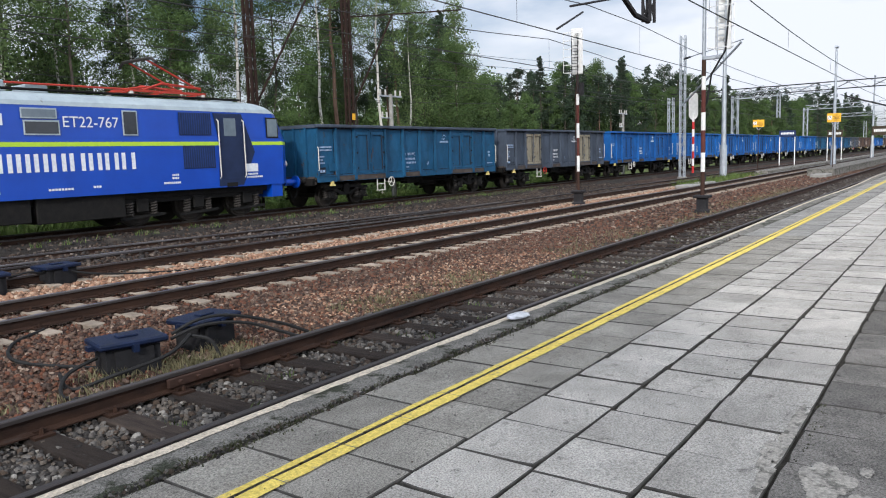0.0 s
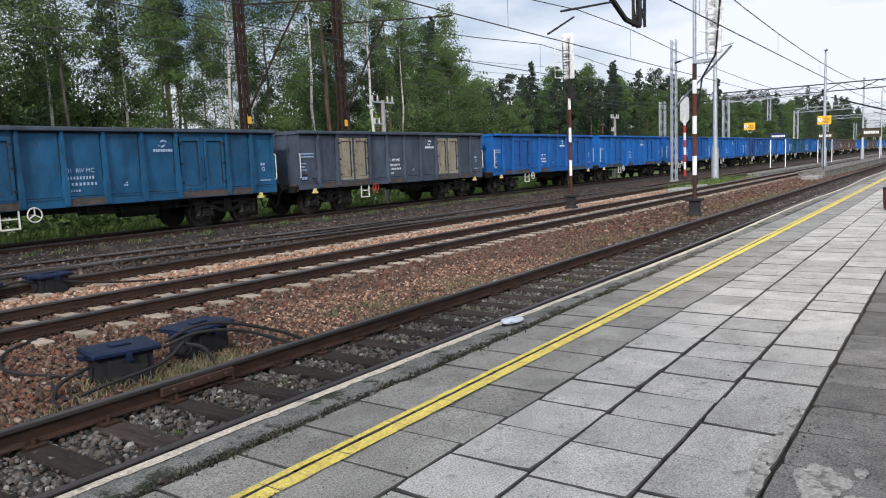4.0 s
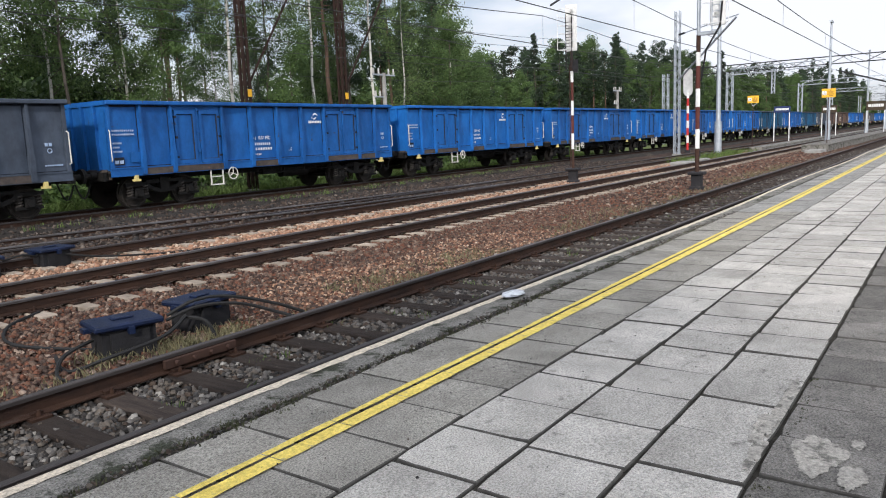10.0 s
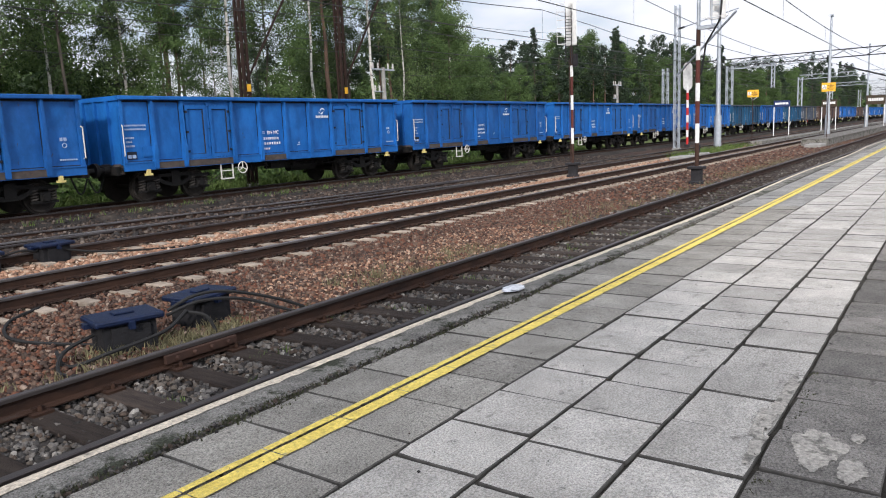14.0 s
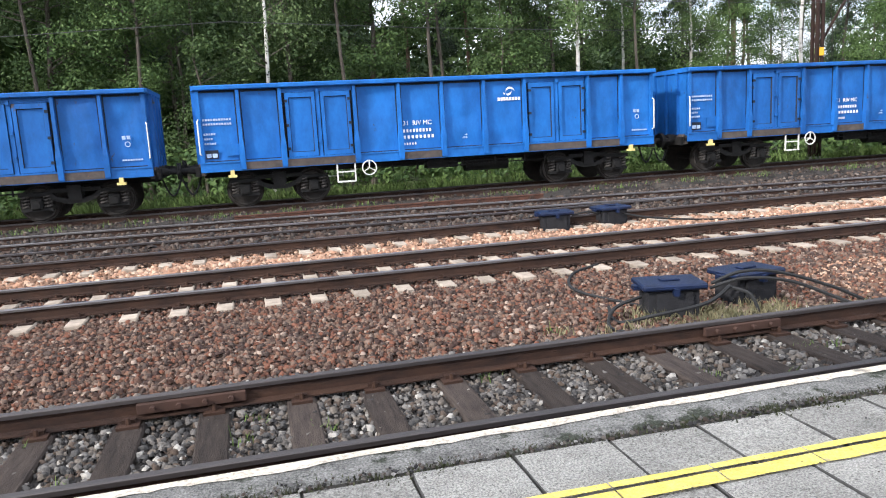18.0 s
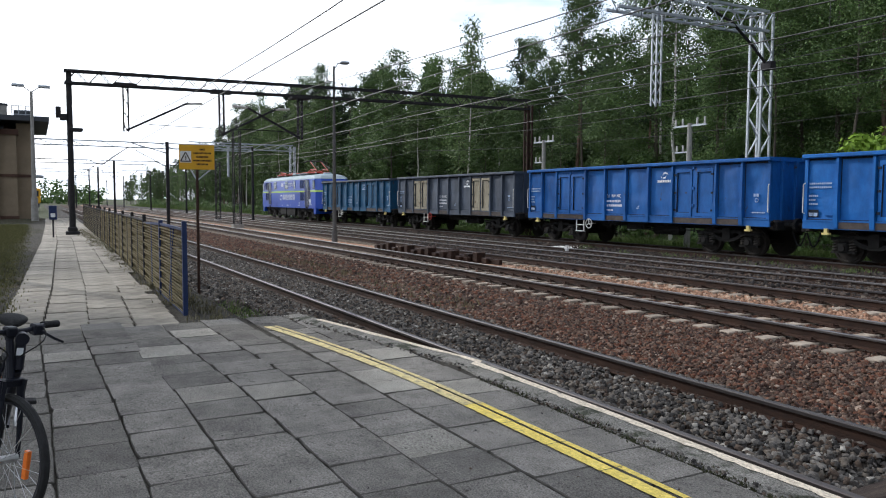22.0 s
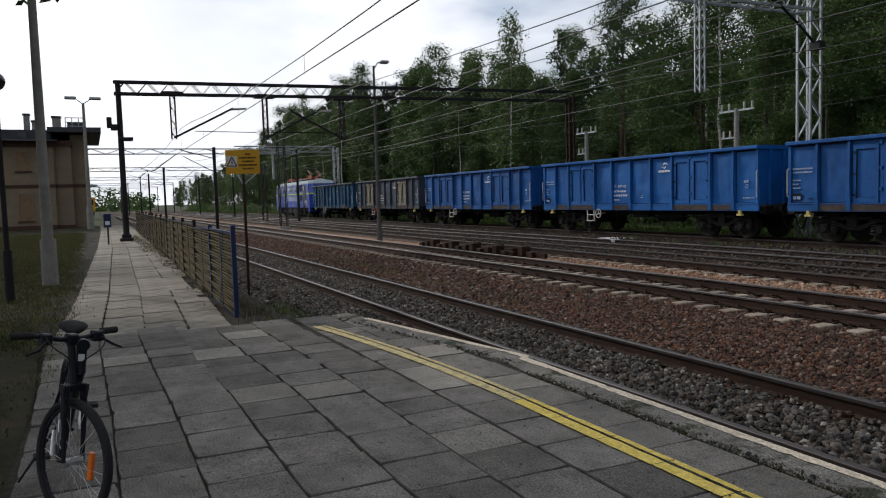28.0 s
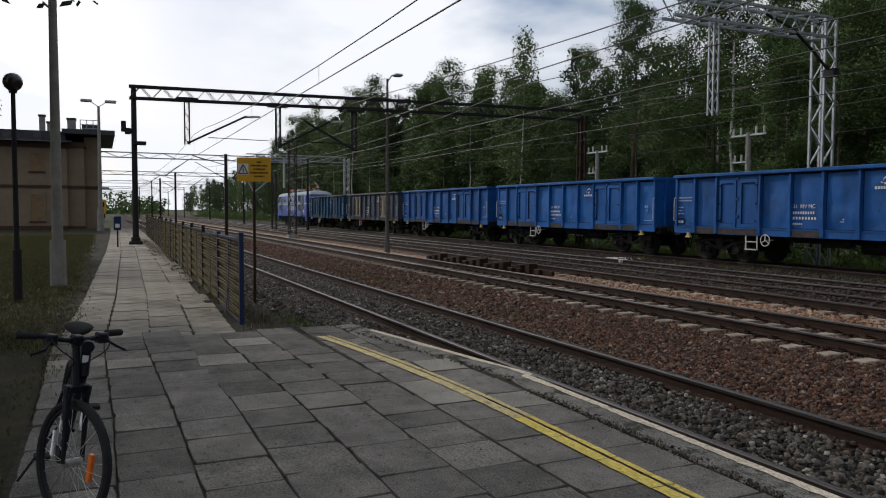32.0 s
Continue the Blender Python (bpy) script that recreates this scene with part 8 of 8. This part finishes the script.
def slab_mesh(name, w, d, material, seed):
    """A slab with ragged, chipped edges and a worn arris."""
    rs = random.Random(seed)
    bm = B()
    rim = []
    for k, (ax, ay, bx, by) in enumerate(((-1, -1, 1, -1), (1, -1, 1, 1), (1, 1, -1, 1), (-1, 1, -1, -1))):
        for u in (0.0, 0.27, 0.52, 0.76):
            x, y = (ax + (bx - ax) * u) * w / 2, (ay + (by - ay) * u) * d / 2
            chip = rs.uniform(0.012, 0.03) if u == 0 and rs.random() < 0.35 else rs.uniform(0.0, 0.007)
            k_in = 1 - chip / (w / 2)
            rim.append((x * k_in, y * k_in))
    n = len(rim)
    top = [bm.verts.new((x * 0.982, y * 0.982, 0)) for x, y in rim]
    mid = [bm.verts.new((x, y, -0.006)) for x, y in rim]
    low = [bm.verts.new((x, y, -0.05)) for x, y in rim]
    bm.faces.new(top)
    for i in range(n):
        j = (i + 1) % n
        bm.faces.new((mid[i], mid[j], top[j], top[i]))
        bm.faces.new((low[i], low[j], mid[j], mid[i]))
    me = bpy.data.meshes.new(name)
    bm.to_mesh(me)
    bm.free()
    me.materials.append(material)
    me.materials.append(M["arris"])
    darkened_sides(me)
    return me


# long joints of the paving on the plan: the even eastern field, and the older one at the platform's end
EAST = [3.13, 2.655, 2.11, 1.62, 1.10, 0.61, 0.11, -0.40, -0.90, -1.41, -1.91, -2.42, -2.92, -3.43]
WEST = [3.12, 2.695, 2.21, 1.75, 1.28, 0.80, 0.35, -0.07, -0.60]
EAST_AT = [2.37, 2.58, 2.94, 3.39, 3.50, 3.12, 3.3, 3.05, 3.4, 3.1, 3.3, 3.0, 3.25]
JOIN_X = -1.6


def slabs():
    rnd = random.Random(44)
    light = [slab_mesh("slab", 1.0, 1.0, M["slab"], i) for i in range(6)]
    dark = [slab_mesh("slab", 1.0, 1.0, M["slab_old"], 10 + i) for i in range(6)]
    mid = [slab_mesh("slab", 1.0, 1.0, M["slab_mid"], 30 + i) for i in range(6)]
    rest_l, rest_m, rest_d = B(), B(), B()

    def lay(x0, x1, y0, y1, i, west):
        x, y, w, d = (x0 + x1) / 2, (y0 + y1) / 2, x1 - x0, y1 - y0
        z = slope_z(x) + rnd.uniform(-0.006, 0.004)
        is_light = not west and 2 <= i <= 4 and x > -0.8 + 0.3 * i
        is_mid = not west and i < 2
        if west and rnd.random() < 0.1:
            is_mid = True
        across = rnd.uniform(0.006, 0.011)
        along = rnd.uniform(0.002, 0.012) if west else (rnd.uniform(0.009, 0.02) if i >= 2 else rnd.uniform(0.006, 0.011))
        if west:
            across = rnd.uniform(0.0, 0.008)
        if -8.9 < x < 14 and i < 8:
            m = (Matrix.Translation((x, y, z)) @ Matrix.Rotation(rnd.uniform(-0.012, 0.012) * (1.6 if west else 0.7), 4, "Z") @ Matrix.Rotation(rnd.uniform(-0.007, 0.007), 4, "X")
                 @ Matrix.Rotation(rnd.uniform(-0.006, 0.006), 4, "Y") @ Matrix.Diagonal((w - across, d - along, 1, 1)))
            piece("slab", rnd.choice(light if is_light else (mid if is_mid else dark)), platform, m)
        else:
            box(rest_l if is_light else (rest_m if is_mid else rest_d), x0 + 0.006, x1 - 0.006, y0 + 0.009, y1 - 0.009, z - 0.05, z)
    for i, (y1, y0) in enumerate(zip(EAST[:-1], EAST[1:])):
        x = EAST_AT[i]
        while x > JOIN_X:
            x -= 0.503
        first = x
        while x < 75:
            lay(x, x + 0.503, y0, y1, i, False)
            x += 0.503
        if i >= len(WEST) - 1:
            continue
        x, yw1, yw0 = first, WEST[i], WEST[i + 1]
        while x > -9.1:
            w = rnd.choice((0.5, 0.5, 0.5, 0.46, 0.46, 0.36, 0.58))
            cx = x - w / 2
            bend = 0.045 * min(max(-5.5 - cx, 0) / 3, 1) * (2.6 if 2 <= i <= 4 else 1.0)
            high = min(yw1 - bend, edge_y(cx) - 0.29)
            if high - yw0 + bend > 0.1:
                lay(x - w, x, yw0 - bend, high, i, True)
            x -= w
    for name, bm, mat in (("far_slabs", rest_l, "slab_far"), ("mid_slabs", rest_m, "slab_mid_far"), ("worn_slabs", rest_d, "slab_old_far")):
        ob = tagged(part(name, bm, M[mat], platform), kind="stuff")
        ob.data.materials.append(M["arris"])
        darkened_sides(ob.data)
    # the yellow safety line: a broad and a narrow band on either side of a joint
    def line_y(x):
        y = 2.648 + 0.04 * min(max((1.5 - x) / 3.5, 0), 1)
        return y if x > -4.3 else y - 0.0335 * (-4.3 - x) ** 1.75
    def band(near, far, x, x_end):
        """One painted band with ragged sides, broken where slabs meet."""
        bm = B()
        while x < x_end:
            step = 0.5 if x < 16 else 4.0
            k = 10 if x < 16 else 2
            prev = None
            for q in range(k + 1):
                xx = x + 0.004 + (step - 0.008) * q / k
                y, z = line_y(xx), slope_z(xx) + 0.0095
                a = near + 0.006 * noise.noise(Vector((xx * 7, near * 9, 1))) + 0.006 * noise.noise(Vector((x * 3.3, 5, near)))
                b = far + 0.006 * noise.noise(Vector((xx * 7, far * 9, 4))) + 0.004 * noise.noise(Vector((x * 3.3, 8, far)))
                row = (bm.verts.new((xx, y + a, z)), bm.verts.new((xx, y + b, z)))
                if prev:
                    bm.faces.new((prev[0], row[0], row[1], prev[1]))
                prev = row
            x += step
        return bm
    for x0, x1, mat, lab in ((-4.35, 75, "yellow", "worn yellow safety line"), (-8.35, -4.36, "yellow_faded", "faded yellow safety line at the platform's end")):
        ln = part("safety_line", band(-0.105, -0.012, x0, x1), M[mat], platform, lab)
        part("narrow_line", band(0.014, 0.06, x0, x1), M[mat], ln)


M["slab_mid_far"] = surface("mid_grey_slabs", (0.356, 0.345, 0.316), (0.230, 0.224, 0.207), 2.6, 0.92, spots=(0.115, 0.109, 0.101), spot_scale=24.0, spot_at=0.56, spot_soft=0.16, bump=1.0, bump_scale=70, grain=(70, 0.5), vary=0.12, island=True, detail=11)
M["slab_far"] = surface("concrete_slabs", (0.562, 0.533, 0.481), (0.378, 0.357, 0.319), 2.2, 0.9, spots=(0.167, 0.157, 0.139), spot_scale=4.5, spot_at=0.56, spot_soft=0.2, bump=1.0, bump_scale=70, grain=(70, 0.42), vary=0.1, island=True, detail=11)
M["slab_old_far"] = surface("dark_concrete_slabs", (0.245, 0.232, 0.212), (0.145, 0.138, 0.127), 2.4, 0.92, spots=(0.07, 0.066, 0.06), spot_scale=9.0, spot_at=0.56, spot_soft=0.12, bump=1.0, bump_scale=70, grain=(70, 0.5), vary=0.15, island=True, detail=11)
M["moss"] = surface("dull_moss", (0.075, 0.08, 0.04), (0.045, 0.045, 0.028), 5.0, 0.9, vary=0.4, island=True, bump=0)
slabs()

# mortar patch and damp stain
def patch(name, cx, cy, rx, ry, z, mat, label, seed, rough=0.5):
    """A thin smear with a ragged outline."""
    bm = B()
    n = 110
    edge = []
    for i in range(n):
        a = 6.2832 * i / n
        p = Vector((math.cos(a), math.sin(a), seed * 3.7))
        k = 1 + rough * (noise.noise(p * 1.3) + 0.6 * noise.noise(p * 3.1) + 0.35 * noise.noise(p * 8.0))
        k = max(k, 0.12)
        edge.append(bm.verts.new((cx + rx * k * math.cos(a), cy + ry * k * math.sin(a), z)))
    hub = bm.verts.new((cx, cy, z))
    for i in range(n):
        bm.faces.new((hub, edge[i], edge[(i + 1) % n]))
    return tagged(part(name, bm, mat), label, "stain", kind="structure")


M["mortar"] = surface("pale_mortar", (0.40, 0.37, 0.32), (0.27, 0.255, 0.225), 5.0, 0.85, spots=(0.17, 0.16, 0.14), spot_scale=9.0, spot_at=0.52, bump=0.4, grain=(50, 0.4))
for k, (cx, cy, rx, ry, sd) in enumerate(((3.98, 0.40, 0.20, 0.10, 3), (3.78, 0.24, 0.13, 0.05, 4), (4.17, 0.25, 0.06, 0.03, 7), (4.62, 0.655, 0.36, 0.035, 9), (4.2, 0.675, 0.22, 0.05, 12), (3.82, 0.645, 0.2, 0.03, 14))):
    patch("mortar_patch", cx, cy, rx, ry, 0.0068 + 0.0007 * k, M["mortar"], "pale smeared mortar patch on the slabs", sd, 0.5)
blades("joint_moss", [(rg.uniform(3.2, 5.2), 0.565 + rg.gauss(0, 0.012), -0.012) for _ in range(30)], 7, 0.016, 0.012, M["moss"], "small dry weeds in a joint of the paving", 23)
stones("joint_crumbs", -9.2, -5.4, 2.4, 3.3, -0.006, 2600, 0.014, M["stone_grey"], "broken concrete and grit at the end of the platform", keep=lambda x, y: np.abs(y - (3.53 - 0.172 * np.maximum(-5.6 - x, 0) - 0.31)) < 0.05, seed=35)
blades("joint_moss", [(rg.uniform(-5, 12), 3.155 + 0.03 * math.sin(_ * 1.7) + rg.gauss(0, 0.022), -0.014) for _ in range(650)], 9, 0.024, 0.03, M["moss"], "moss and weeds in the joint behind the edge beam", 21)
stones("joint_crumbs", -5, 14, 3.11, 3.20, -0.010, 2600, 0.011, M["stone_grey"], "crumbled concrete along the edge joint", seed=31)
stones("slab_grit", -8, 9, -0.5, 3.0, 0.003, 500, 0.006, M["stone_grey"], "fine grit scattered on the slabs", seed=32)


# ---- what moves: the train draws past and slows down; its wheels turn ----
# x of the coupling between the locomotive and the first wagon, second by second of the clip
TRAIN_X = [(0, 20.0), (3, 9.05), (6, -1.9), (9, -12.7), (13, -26.35), (15.5, -34.95), (17.5, -42.0), (18.5, -45.2), (19.5, -48.6), (20, -50.3), (21, -53.5), (23, -59.75), (25, -65.5), (28, -73.1), (30, -76.3), (32, -78.65)]


def train_at(t):
    """A smooth curve through the rows above."""
    xs, ys = [r[0] for r in TRAIN_X], [r[1] for r in TRAIN_X]
    i = max(0, min(len(xs) - 2, sum(1 for x in xs if x <= t) - 1))

    def slope(k):
        if k == 0:
            return (ys[1] - ys[0]) / (xs[1] - xs[0])
        if k == len(xs) - 1:
            return (ys[-1] - ys[-2]) / (xs[-1] - xs[-2])
        return (ys[k + 1] - ys[k - 1]) / (xs[k + 1] - xs[k - 1])
    h = xs[i + 1] - xs[i]
    u = (t - xs[i]) / h
    return ((2 * u ** 3 - 3 * u ** 2 + 1) * ys[i] + (u ** 3 - 2 * u ** 2 + u) * h * slope(i) + (-2 * u ** 3 + 3 * u ** 2) * ys[i + 1] + (u ** 3 - u ** 2) * h * slope(i + 1))


def motions():
    steps = [i for i in range(33)]
    for ob, off in TRAIN:
        rows = []
        for t in steps:
            x = train_at(t) + off
            rows.append((t, pose(x, train_y(x), Z_TRAIN, 0, 0, math.degrees(math.atan(0.0008 * min(x + 45, 0))))))
        walk(ob, rows)
    fine = [i * 0.1 for i in range(0, 321)]
    for ws, r, th in WHEELSETS:
        x, z = ws.location.x, ws.location.z
        walk(ws, [(t, pose(x, 0, z, 0, math.degrees((train_at(t) - 20.0) / r), 0)) for t in fine])


motions()
